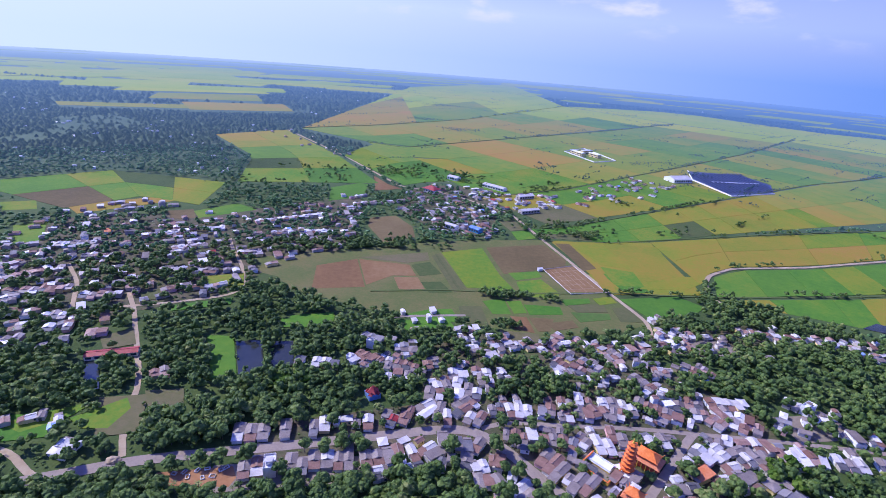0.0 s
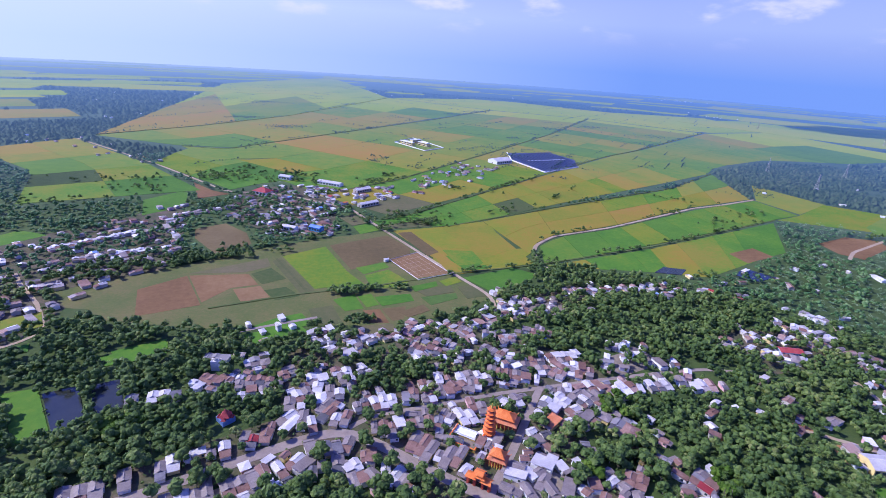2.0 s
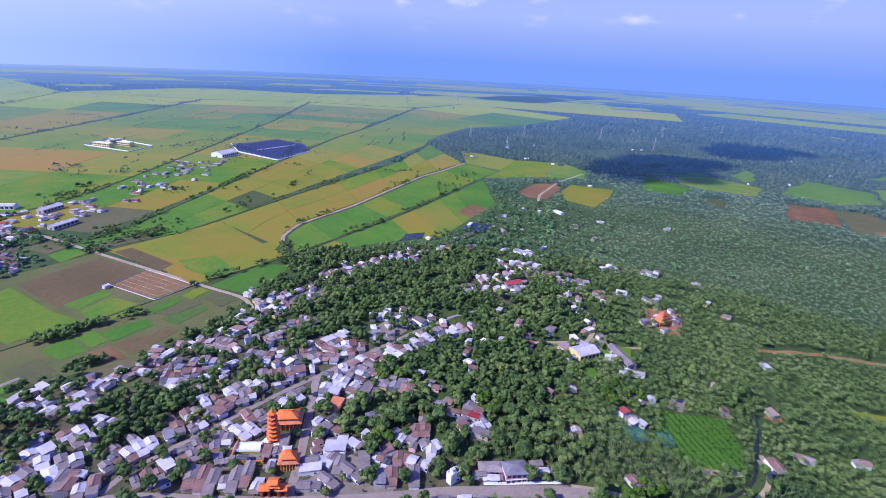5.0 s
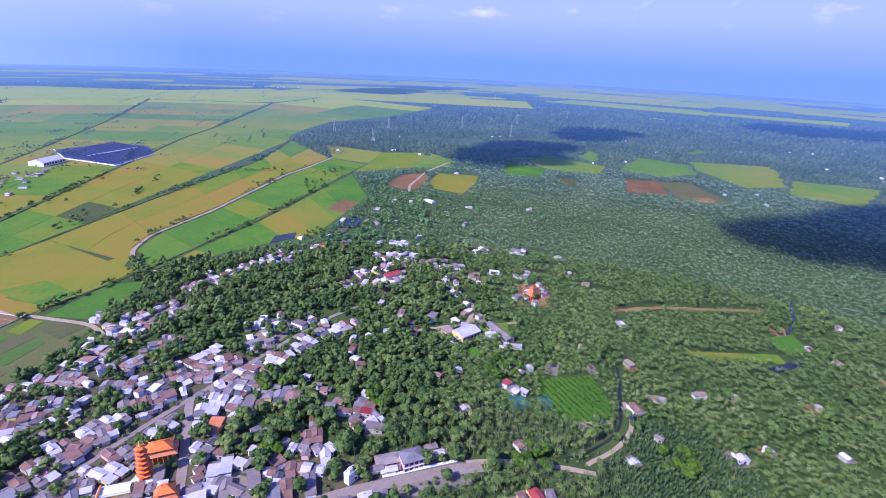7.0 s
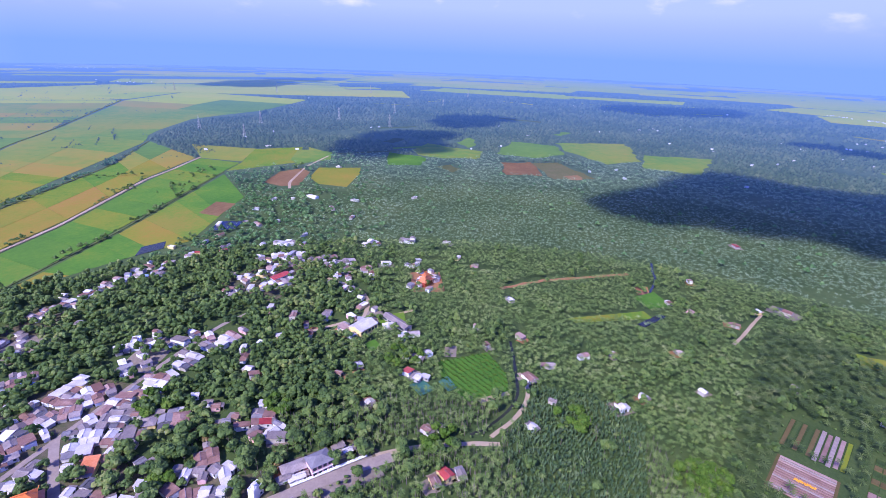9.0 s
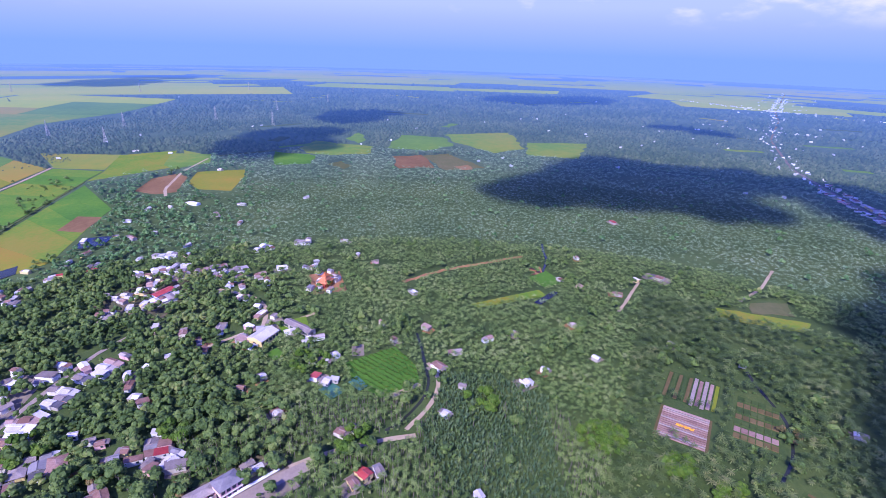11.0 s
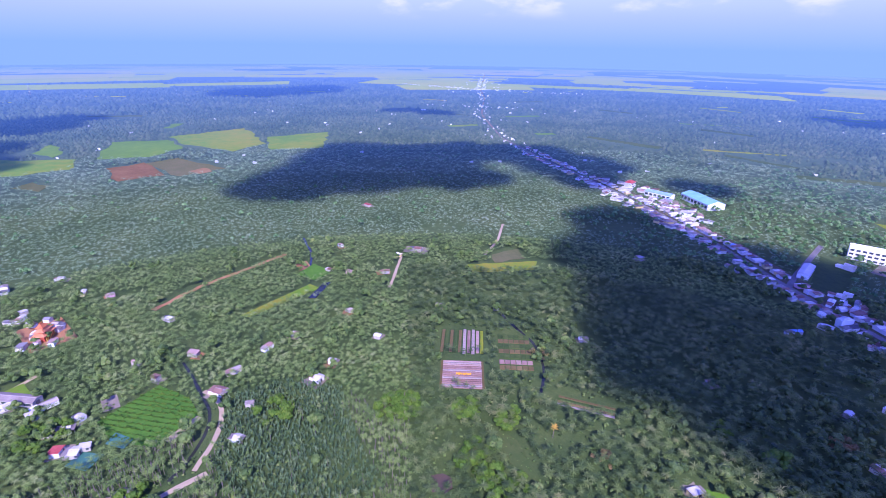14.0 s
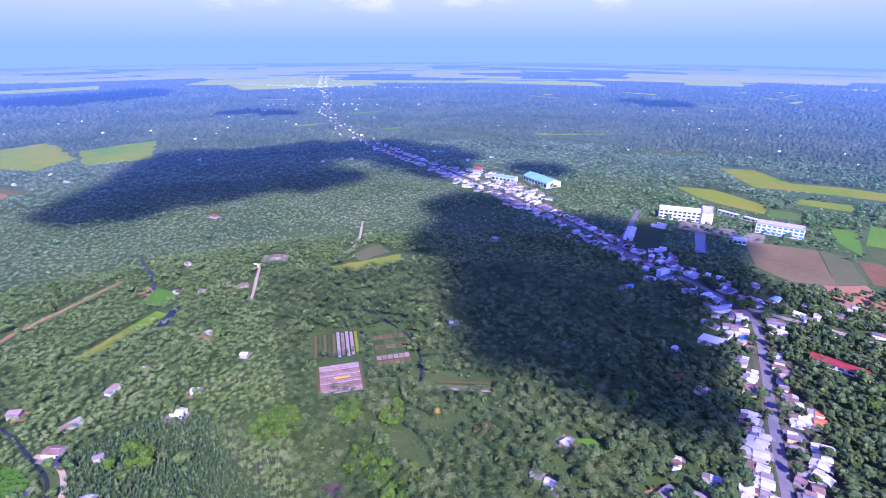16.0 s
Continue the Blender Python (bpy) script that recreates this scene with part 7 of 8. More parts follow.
row([(182, 155), (200, 149)], 0, HAMLET_W, (4.4, 6.2), (8.0, 11.5), 0.1, colours="rwg")
row([(162, 158), (179, 157)], 0, HAMLET_W, (4.4, 6.2), (8.8, 12.6), 0.2, colours="wg")
row([(182, 259), (216, 253), (261, 251)], 0, VILLAGE, (4.4, 6.2), (6.4, 9.2), 0.3, colours="wrg")
row([(238, 181), (262, 182)], 0, HAMLET_W, (4.4, 6.2), (6.4, 9.2), 0.1, colours="rgw")
row([(264, 190), (256, 173)], 0, HAMLET_W, (4.4, 6.2), (6.4, 9.2), 0.1, colours="rg")
row([(253, 167), (267, 154)], 0, HAMLET_W, (4.4, 6.2), (7.2, 10.3), 0.1, colours="rgw")
row([(266, 173), (282, 177)], 0, HAMLET_W, (4.4, 6.2), (6.4, 9.2), 0.1, colours="wr")
row([(290, 192), (299, 181), (306, 167)], 0, HAMLET_W, (4.4, 6.2), (7.2, 10.3), 0.1, colours="wgw")
row([(321, 198), (326, 176)], 0, HAMLET_W, (4.4, 6.2), (6.4, 9.2), 0.25, colours="wg")
row([(286, 168), (308, 169)], 0, HAMLET_W, (4.4, 6.2), (6.4, 9.2), 0.2, colours="wg")
row([(300, 157), (308, 143)], 0, HAMLET_W, (4.4, 6.2), (6.4, 9.2), 0.15, colours="wgr")
row([(291, 133), (295, 121)], 0, HAMLET_W, (4.4, 6.2), (7.2, 10.3), 0.1, colours="rgw")
row([(300, 138), (306, 129)], 0, HAMLET_W, (4.4, 6.2), (6.4, 9.2), 0.15, colours="rg")
row([(336, 132), (345, 126)], 0, HAMLET_W, (4.4, 6.2), (6.4, 9.2), 0.1, colours="wr")
row([(355, 110), (356, 97)], 0, HAMLET_W, (4.4, 6.2), (6.4, 9.2), 0.2, colours="rg")
row([(297, 117), (287, 108)], 0, HAMLET_W, (4.4, 6.2), (6.4, 9.2), 0.2, colours="rg")
row([(272, 132), (278, 121)], 0, HAMLET_W, (4.4, 6.2), (6.4, 9.2), 0.3, colours="rg")
row([(85, 115), (93, 108)], 0, VILLAGE, (4.4, 6.2), (10.4, 14.9), 0, colours="wgg")
row([(82, 110), (89, 102)], 0, VILLAGE, (4.4, 6.2), (9.6, 13.8), 0, colours="gwg")
row([(99, 113), (104, 111)], 0, VILLAGE, (4.4, 6.2), (7.2, 10.3), 0, colours="gr")
row([(103, 105), (114, 93)], 0, VILLAGE, (4.4, 6.2), (8.0, 11.5), 0.05, colours="wrw")
row([(92, 103), (102, 93)], 0, VILLAGE, (4.4, 6.2), (8.8, 12.6), 0.05, colours="grd")
row([(112, 112), (120, 103)], 0, VILLAGE, (4.4, 6.2), (7.2, 10.3), 0, colours="rr")
row([(130, 143), (136, 132)], 0, VILLAGE, (4.4, 6.2), (7.2, 10.3), 0.1, colours="rg")
row([(109, 147), (110, 141)], 0, VILLAGE, (4.4, 6.2), (7.2, 10.3), 0.1, colours="wR")
row([(140, 113), (145, 99)], 0, VILLAGE, (4.4, 6.2), (5.6, 8.0), 0.5, colours="rg")
scatter([(205, 255), (300, 240), (395, 268), (390, 240), (300, 215), (220, 235)], 9, "houses along the wood edge", 15)
scatter([(130, 100), (230, 110), (240, 150), (150, 150)], 4, "houses in the wooded hamlet", 20)
HAMLET = "hamlet houses beyond the wood"
row([(-68, 149), (-47, 153)], 0, VILLAGE, (4.4, 6.2), (8.8, 12.6), 0.08, colours="wgwg")
row([(-41, 156), (-18, 159)], 0, VILLAGE, (4.4, 6.2), (9.6, 13.8), 0.08, colours="wwgw")
row([(-17, 156), (-5, 161)], 0, VILLAGE, (4.4, 6.2), (6.4, 9.2), 0.08, colours="rgw")
row([(-60, 134), (-48, 137)], 0, VILLAGE, (4.4, 6.2), (8.0, 11.5), 0.08, colours="rRwg")
row([(-45, 138), (-22, 142)], 0, VILLAGE, (4.4, 6.2), (8.8, 12.6), 0.08, colours="gwrg")
row([(-19, 142), (-6, 146)], 0, VILLAGE, (4.4, 6.2), (8.0, 11.5), 0.08, colours="rwRg")
row([(-2, 146), (9, 151)], 0, VILLAGE, (4.4, 6.2), (8.0, 11.5), 0.08, colours="gw")
row([(-244, 258), (-229, 279)], 0, HAMLET, (4.4, 6.2), (7.2, 10.3), 0.08, colours="wrg")
row([(-230, 246), (-201, 256)], 0, HAMLET, (4.4, 6.2), (7.2, 10.3), 0.08, colours="rrg")
row([(-254, 314), (-229, 323)], 0, HAMLET, (4.4, 6.2), (6.4, 9.2), 0.08, colours="wg")
row([(-231, 298), (-197, 306)], 0, HAMLET, (4.4, 6.2), (6.4, 9.2), 0.08, colours="wrg")
row([(-257, 274), (-250, 286)], 0, HAMLET, (4.4, 6.2), (6.4, 9.2), 0.08, colours="rg")
row([(-208, 342), (-183, 359)], 0, HAMLET, (4.4, 6.2), (6.4, 9.2), 0.08, colours="wgw")
row([(-175, 364), (-160, 371)], 0, HAMLET, (4.4, 6.2), (6.4, 9.2), 0.08, colours="w")
row([(-177, 323), (-159, 334)], 0, HAMLET, (4.4, 6.2), (6.4, 9.2), 0.08, colours="gw")
row([(-161, 290), (-135, 291)], 0, HAMLET, (4.4, 6.2), (6.4, 9.2), 0.08, colours="wg")
row([(-132, 323), (-117, 329)], 0, HAMLET, (4.4, 6.2), (7.2, 10.3), 0.08, colours="wg")
row([(-143, 389), (-94, 422)], 0, HAMLET, (4.4, 6.2), (6.4, 9.2), 0.08, colours="wgw")
row([(-123, 367), (-81, 380)], 0, HAMLET, (4.4, 6.2), (6.4, 9.2), 0.08, colours="wg")
row([(-82, 455), (-31, 481)], 0, HAMLET, (4.4, 6.2), (6.4, 9.2), 0.08, colours="wg")
row([(-190, 248), (-162, 257)], 0, HAMLET, (4.4, 6.2), (6.4, 9.2), 0.08, colours="wrg")
row([(-193, 224), (-181, 228)], 0, HAMLET, (4.4, 6.2), (7.2, 10.3), 0.08, colours="wg")
row([(-184, 213), (-174, 216)], 0, HAMLET, (4.4, 6.2), (7.2, 10.3), 0.08, colours="w")
row([(-162, 212), (-155, 215)], 0, HAMLET, (4.4, 6.2), (7.2, 10.3), 0.08, colours="r")
row([(-198, 200), (-189, 202)], 0, HAMLET, (4.4, 6.2), (7.2, 10.3), 0.08, colours="g")
row([(-126, 139), (-118, 138)], 0, HAMLET, (4.4, 6.2), (8.0, 11.5), 0.08, colours="wg")
row([(-59, 200), (-40, 200)], 0, HAMLET, (4.4, 6.2), (6.4, 9.2), 0.08, colours="wdb")
row([(-117, 184), (-111, 187)], 0, HAMLET, (4.4, 6.2), (6.4, 9.2), 0.08, colours="rg")
infill([(-40, 150), (60, 90), (140, 60), (160, 170), (140, 270), (60, 250), (-40, 235)], 190, VILLAGE)
infill([(140, 90), (320, 60), (320, 260), (140, 280)], 55, HAMLET_W)
scatter([(-188, 190), (-166, 200), (-150, 250), (-114, 265), (-112, 300), (-66, 346), (-62, 372), (-62, 425), (-75, 515), (-124, 447), (-160, 410), (-206, 413), (-262, 435), (-300, 385), (-290, 300), (-240, 240)], 210, HAMLET, 30, (4.2, 6.5), (5.5, 11))
scatter([(-250, 200), (-190, 190), (-200, 260), (-270, 300)], 26, HAMLET, 30)
scatter([(-160, 150), (-132, 140), (-128, 160), (-150, 180)], 5, HAMLET, 30)
scatter([(-30, 540), (15, 565), (68, 540), (144, 550), (130, 500), (60, 470), (50, 392), (3, 398), (-33, 452)], 100, "works and houses amid rice fields", 35, (4, 7), (6, 13))
scatter([(150, 560), (280, 690), (330, 640), (230, 560), (150, 500)], 40, "works and houses amid rice fields", 40, (4, 6), (6, 12))
scatter([(-300, 860), (-250, 880), (-120, 690), (-150, 660)], 14, "works and houses amid rice fields", 35)
TOWN = "houses along the highway"
row(HIGHWAY, 5, TOWN, (3.0, 4.4), (5, 8), 0.85, 0.012, 0.05)
row(HIGHWAY, -5, TOWN, (3.0, 4.4), (5, 8), 0.6, 0.0, 0.05)
row(HIGHWAY, -6.5, TOWN, (3.8, 6), (7, 12), 0.45, 0.05, 0.26)
row(HIGHWAY, 6.5, TOWN, (3.8, 6), (7, 12), 0.45, 0.05, 0.26)
scatter([(80, -318), (140, -335), (120, -350), (70, -325)], 8, TOWN, 20)
scatter([(250, -350), (420, -395), (420, -425), (350, -440), (250, -400)], 30, TOWN, 20, (6, 9), (8, 16))
scatter([(58, -285), (92, -298), (110, -312), (70, -280), (52, -262)], 10, TOWN, 20)
scatter([(40, -308), (-30, -312), (-30, -335), (40, -325)], 12, TOWN, 5)

# houses past the nearest ones, joined group by group
for g in sorted({k[0] for k in JOINED}):
    e = thing("house_cluster", 0, 0)
    tagged(e, "cluster of " + g, "houses", "", "stuff")
    for (gg, name, mat), (vs, fs) in JOINED.items():
        if gg == g:
            link_mesh(name, vs, fs, bpy.data.materials[mat], e)

# slim pale clearings of the far plain, out to the horizon
r = random.Random(61)
for i in range(54):
    a, d = radians(-44 + 4.1 * i + r.uniform(-2, 2)), r.choice((2950, 3300, 3650, 4050, 4450)) + r.uniform(-150, 150)
    half, deep = r.uniform(0.035, 0.11), r.uniform(50, 130)
    edge = [(a + half * k, d - deep * r.uniform(0.4, 1.0)) for k in (-1, -0.5, 0.05, 0.5, 0.9)] + [(a + half * k, d + deep * r.uniform(0.4, 1.0)) for k in (1, 0.4, -0.1, -0.6)]
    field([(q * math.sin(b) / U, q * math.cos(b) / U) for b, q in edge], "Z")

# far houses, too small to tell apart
# these roofs also emit the painted distance haze
M_FARROOF = material("far_pale_roof", [(0, (0.45, 0.45, 0.47)), (0.6, (0.70, 0.70, 0.72)), (1, (0.82, 0.80, 0.80))], 0.02, 0.3, 0.6, vary="island", amount=0.8, haze_glow=True)


def far_houses(spots, label):
    verts, faces = [], []
    r = random.Random(len(spots))
    for x, y in S(spots):
        w, l, h, a = r.uniform(1.2, 2.1), r.uniform(2.0, 3.6), r.uniform(2.0, 2.9), r.uniform(0, math.pi)
        c, s = math.cos(a), math.sin(a)
        k = len(verts)
        for px, py, pz in ((-w, -l, 0), (w, -l, 0), (w, l, 0), (-w, l, 0), (-w, -l, h), (w, -l, h), (w, l, h), (-w, l, h), (0, -l, h + w * 0.4), (0, l, h + w * 0.4)):
            verts.append((x + c * px - s * py, y + s * px + c * py, pz))
        for f in ((0, 1, 5, 4), (1, 2, 6, 5), (2, 3, 7, 6), (3, 0, 4, 7), (4, 5, 8), (6, 7, 9), (5, 6, 9, 8), (7, 4, 8, 9)):
            faces.append(tuple(k + i for i in f))
    ob = link_mesh("far_houses", verts, faces, M_FARROOF)
    tagged(ob, label, "houses", "", "stuff")


r = random.Random(3)
spots = []
hq = smooth_line(HIGHWAY, 8)
for i, p in enumerate(hq):
    if np.hypot(*p) > 560:
        d = np.hypot(*(p - np.array((1479, -930))))
        for side in (-1, 1):
            if r.random() < (0.9 if d < 200 else 0.6 if d < 620 else 0.4 if np.hypot(*p) < 1700 else 0.06):
                off = r.uniform(4, 16) if r.random() < 0.8 else r.uniform(20, 110)
                spots.append((p[0] + side * off * 0.5 + r.uniform(-3, 3), p[1] + side * off * 0.85 + r.uniform(-3, 3)))
for i in range(110):
    t = r.uniform(-1, 1)
    t = t * abs(t) * 1.2
    spots.append((1479 + t * (260 if t > 0 else 240) + r.uniform(-14, 14), -930 + t * (120 if t > 0 else 210) + r.uniform(-14, 14)))
for i in range(50):
    t = r.gauss(0, 1)
    spots.append((1050 + t * 40 + r.uniform(-15, 15), -680 + t * 45 + r.uniform(-15, 15)))
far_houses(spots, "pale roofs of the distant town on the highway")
spots = []
while len(spots) < 270:
    az, d = (radians(r.uniform(-45, 178)), r.uniform(620, 2300)) if len(spots) < 200 else (radians(r.uniform(-45, -5)), r.uniform(480, 1300))
    x, y = d * math.sin(az), d * math.cos(az)
    if plan_at(np.array([x * U]), np.array([y * U]))[0] & 7:
        continue
    for k in range(r.choice((1, 1, 2, 3, 5)) if math.degrees(az) < 5 else 1):
        spots.append((x + r.uniform(-22, 22), y + r.uniform(-22, 22)))
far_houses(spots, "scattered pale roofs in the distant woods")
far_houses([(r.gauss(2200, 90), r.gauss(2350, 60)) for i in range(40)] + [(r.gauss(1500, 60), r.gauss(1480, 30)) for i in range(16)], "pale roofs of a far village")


# ---------------------------------------------------------------- vegetation
def palm_shape(seed, fronds, segs, length, height, trunk_sides=4):
    """One palm: fronds that arch from the crown's heart and a thin leaning trunk."""
    r = random.Random(seed)
    v, f = [(0, 0, height)], []
    for i in range(fronds):
        a = math.tau * (i + r.uniform(-0.3, 0.3)) / fronds
        up = r.uniform(0.2, 1.1) if i % 2 else r.uniform(-0.3, 0.3)
        ln = length * r.uniform(0.8, 1.1)
        ca, sa = math.cos(a), math.sin(a)
        prev = None
        for s in range(1, segs + 1):
            t = s / segs
            rad = ln * t * (1 - 0.12 * t)
            z = height + ln * (up * t - (0.30 + up * 0.45) * t * t)
            wd = ln * (0.07 if segs > 2 else 0.11) * math.sin(math.pi * (0.12 + 0.80 * t)) if s < segs else 0
            if s < segs:
                k = len(v)
                v += [(ca * rad - sa * wd, sa * rad + ca * wd, z - wd * 0.35), (ca * rad + sa * wd, sa * rad - ca * wd, z - wd * 0.35)]
                f.append((0, k, k + 1) if prev is None else (prev, k, k + 1, prev + 1))
                prev = k
            else:
                v.append((ca * rad, sa * rad, z))
                f.append((prev, len(v) - 1, prev + 1))
    tv, tf = [], []
    lx, ly = r.uniform(-0.6, 0.6), r.uniform(-0.6, 0.6)
    for j, (t, rad) in enumerate(((0, 0.22), (1, 0.13))):
        for i in range(trunk_sides):
            a = math.tau * i / trunk_sides
            tv.append((rad * math.cos(a) + lx * (1 - t), rad * math.sin(a) + ly * (1 - t), height * t - (0.3 if t == 0 else 0)))
    for i in range(trunk_sides):
        j = (i + 1) % trunk_sides
        tf.append((i, j, trunk_sides + j, trunk_sides + i))
    return v, f, tv, tf


BALLS = {}
for level in (1, 2):
    b = bmesh.new()
    bmesh.ops.create_icosphere(b, subdivisions=level, radius=1)
    b.verts.index_update()
    BALLS[level] = [v.co.copy() for v in b.verts], [tuple(v.index for v in p.verts) for p in b.faces]
    b.free()


def tree_shape(seed, sprays, size, radius, height, level=1, arms=4):
    """One broad-leaved tree: uneven clumps of foliage on several lobes, loose sprays of leaves over them, a trunk and limbs."""
    r = random.Random(seed)
    lobes = []
    for i in range(arms):
        a, d = math.tau * i / arms + r.uniform(-0.5, 0.5), radius * r.uniform(0.3, 0.62)
        lobes.append((d * math.cos(a), d * math.sin(a), height * r.uniform(0.55, 0.78), radius * r.uniform(0.42, 0.60)))
    lobes.append((r.uniform(-0.4, 0.4), r.uniform(-0.4, 0.4), height * 0.84, radius * 0.52))
    v, f = [], []
    for cx, cy, cz, lr in lobes:
        k = len(v)
        ball, faces = BALLS[level]
        for n in ball:
            q = lr * r.uniform(0.62, 1.08)
            v.append((cx + n.x * q, cy + n.y * q, cz + n.z * q * 0.85))
        f += [tuple(k + i for i in p) for p in faces if min(ball[i].z for i in p) > -0.75]
    for i in range(sprays):
        cx, cy, cz, lr = lobes[i % len(lobes)]
        u, w = r.uniform(-0.35, 1), r.uniform(0, math.tau)
        n = Vector((math.sqrt(1 - u * u) * math.cos(w), math.sqrt(1 - u * u) * math.sin(w), u))
        c = Vector((cx, cy, cz)) + n * lr * r.uniform(0.85, 1.15)
        n = (n + Vector((r.uniform(-0.45, 0.45), r.uniform(-0.45, 0.45), r.uniform(-0.2, 0.45)))).normalized()
        e1 = n.orthogonal().normalized()
        e1 = Matrix.Rotation(r.uniform(0, math.tau), 3, n) @ e1
        e2 = n.cross(e1)
        s1, s2 = size * r.uniform(0.7, 1.3), size * r.uniform(0.5, 1.0)
        k = len(v)
        for p in (c - e1 * s1 * 0.5 - e2 * s2 * 0.2 - n * 0.15, c + e2 * -s2 * 0.5 + n * 0.1, c + e1 * s1 * 0.55 - n * 0.2, c + e2 * s2 * 0.5):
            v.append(tuple(p))
        f.append((k, k + 1, k + 2, k + 3))
    tv, tf = [], []
    tr = 0.05 * radius + 0.1

    def limb(a, b, r0, r1):
        a, b = Vector(a), Vector(b)
        d = (b - a).normalized()
        u = d.orthogonal().normalized()
        w = d.cross(u)
        k = len(tv)
        for p, q in ((a, r0), (b, r1)):
            for i in range(4):
                t = math.tau * i / 4
                tv.append(tuple(p + u * q * math.cos(t) + w * q * math.sin(t)))
        for i in range(4):
            j = (i + 1) % 4
            tf.append((k + i, k + j, k + 4 + j, k + 4 + i))
    limb((0, 0, -0.3), (0, 0, height * 0.45), tr, tr * 0.7)
    for cx, cy, cz, lr in lobes[:4]:
        limb((0, 0, height * 0.42), (cx * 0.8, cy * 0.8, cz - lr * 0.3), tr * 0.6, tr * 0.25)
    return v, f, tv, tf


def tri_quads(faces):
    """Faces as triangles, in one array."""
    out = []
    for q in faces:
        out.append(q[:3])
        if len(q) == 4:
            out.append((q[0], q[2], q[3]))
    return np.array(out, np.int32)


def grow(name, shapes, spots, size, mat, label, category, seed, tilt=0.0):
    """Many plants of uncountable number as one mesh; size: smallest and largest scale."""
    rng = np.random.RandomState(seed)
    if len(spots) == 0:
        return None
    spots = np.asarray(spots, float)
    which = rng.randint(0, len(shapes), len(spots))
    all_v, all_f, base = [], [], 0
    for i, (v, f) in enumerate(shapes):
        p = spots[which == i]
        if len(p) == 0:
            continue
        v = np.asarray(v, np.float32)
        f = tri_quads(f)
        a = rng.uniform(0, math.tau, len(p))
        s = rng.uniform(size[0], size[1], len(p))
        hs = s * rng.uniform(0.8, 1.2, len(p))
        c, sn = np.cos(a), np.sin(a)
        x = (c[:, None] * v[:, 0] - sn[:, None] * v[:, 1]) * s[:, None] + p[:, :1]
        y = (sn[:, None] * v[:, 0] + c[:, None] * v[:, 1]) * s[:, None] + p[:, 1:2]
        z = np.broadcast_to(v[:, 2], x.shape) * hs[:, None]
        all_v.append(np.stack([x, y, z], 2).reshape(-1, 3))
        all_f.append((f[None] + (np.arange(len(p)) * len(v))[:, None, None] + base).reshape(-1, 3))
        base += len(p) * len(v)
    V, F = np.concatenate(all_v).astype(np.float32), np.concatenate(all_f).astype(np.int32)
    me = bpy.data.meshes.new(name)
    me.vertices.add(len(V))
    me.vertices.foreach_set("co", V.ravel())
    me.loops.add(F.size)
    me.loops.foreach_set("vertex_index", F.ravel())
    me.polygons.add(len(F))
    me.polygons.foreach_set("loop_start", np.arange(0, F.size, 3, dtype=np.int32))
    me.materials.append(mat)
    me.update(calc_edges=True)
    me.shade_flat()
    ob = new(name, me)
    return tagged(ob, label, category, "", "stuff")


def candidates(step, r0, r1, az0=-50, az1=186, seed=0):
    rng = np.random.RandomState(seed)
    n = int(2 * r1 / step)
    gx, gy = np.meshgrid(np.arange(n) * step - r1, np.arange(n) * step - r1)
    gx = gx.ravel() + rng.uniform(-0.42, 0.42, n * n) * step
    gy = gy.ravel() + rng.uniform(-0.42, 0.42, n * n) * step
    d, az = np.hypot(gx, gy), np.degrees(np.arctan2(gx, gy))
    az = np.where(az < -90, az + 360, az)
    ok = (d > r0) & (d < r1) & (az > az0) & (az < az1)
    return gx[ok], gy[ok], d[ok], az[ok], rng


def palm_share(x, y, d, az):
    x, y, d = x / U, y / U, d / U
    s = np.interp(az, [40, 52, 64, 72, 150, 166, 174], [0.03, 0.12, 0.45, 0.95, 0.95, 0.5, 0.15])
    s = np.where((y < -290) & (x < 330), np.minimum(s, 0.55), s)
    return np.where((x > 150) & (x < 300) & (y > 90) & (y < 220), s * 0.5, s)


# near: whole plants
PALMS = [palm_shape(i, 17, 3, 2.8, 5.0 + 1.2 * (i % 3)) for i in range(6)]
THIN_PALMS = [palm_shape(50 + i, 11, 2, 2.9, 5.0 + 1.2 * (i % 3))[:2] for i in range(5)]
TREES = [tree_shape(20 + i, 44, 0.85, 3.6, 6.2 + 0.7 * (i % 3), 2, 5) for i in range(6)]
x, y, d, az, rng = candidates(2.55, 150, 500, seed=1)
code = plan_at(x, y)
patch = np.array([noise.noise(Vector((a * 0.02, b * 0.02, 3.0))) for a, b in zip(x, y)])
gaps = np.array([noise.noise(Vector((a * 0.045, b * 0.045, 9.0))) for a, b in zip(x, y)])
palmy = rng.uniform(0, 1, len(x)) < np.clip(palm_share(x, y, d, az) + 0.25 * patch, 0, 1)
keep = (code & 15) == 0
keep &= ~(inside_poly(x, y, S([(195, 0), (196, -27), (180, -48), (146, -44), (120, -45), (126, -8), (152, 6)])) & (rng.uniform(0, 1, len(x)) < 0.93))
keep &= ~((gaps > 0.42) & (rng.uniform(0, 1, len(x)) < 0.8))
leafy = keep & ~palmy & (rng.uniform(0, 1, len(x)) < 0.37)
palmy = keep & palmy & (rng.uniform(0, 1, len(x)) < 0.88)
hedge = ((code & 15) == 8) & (rng.uniform(0, 1, len(x)) < 0.10)
leafy |= hedge
leafy &= (d < 330) | (rng.uniform(0, 1, len(x)) < 0.85)


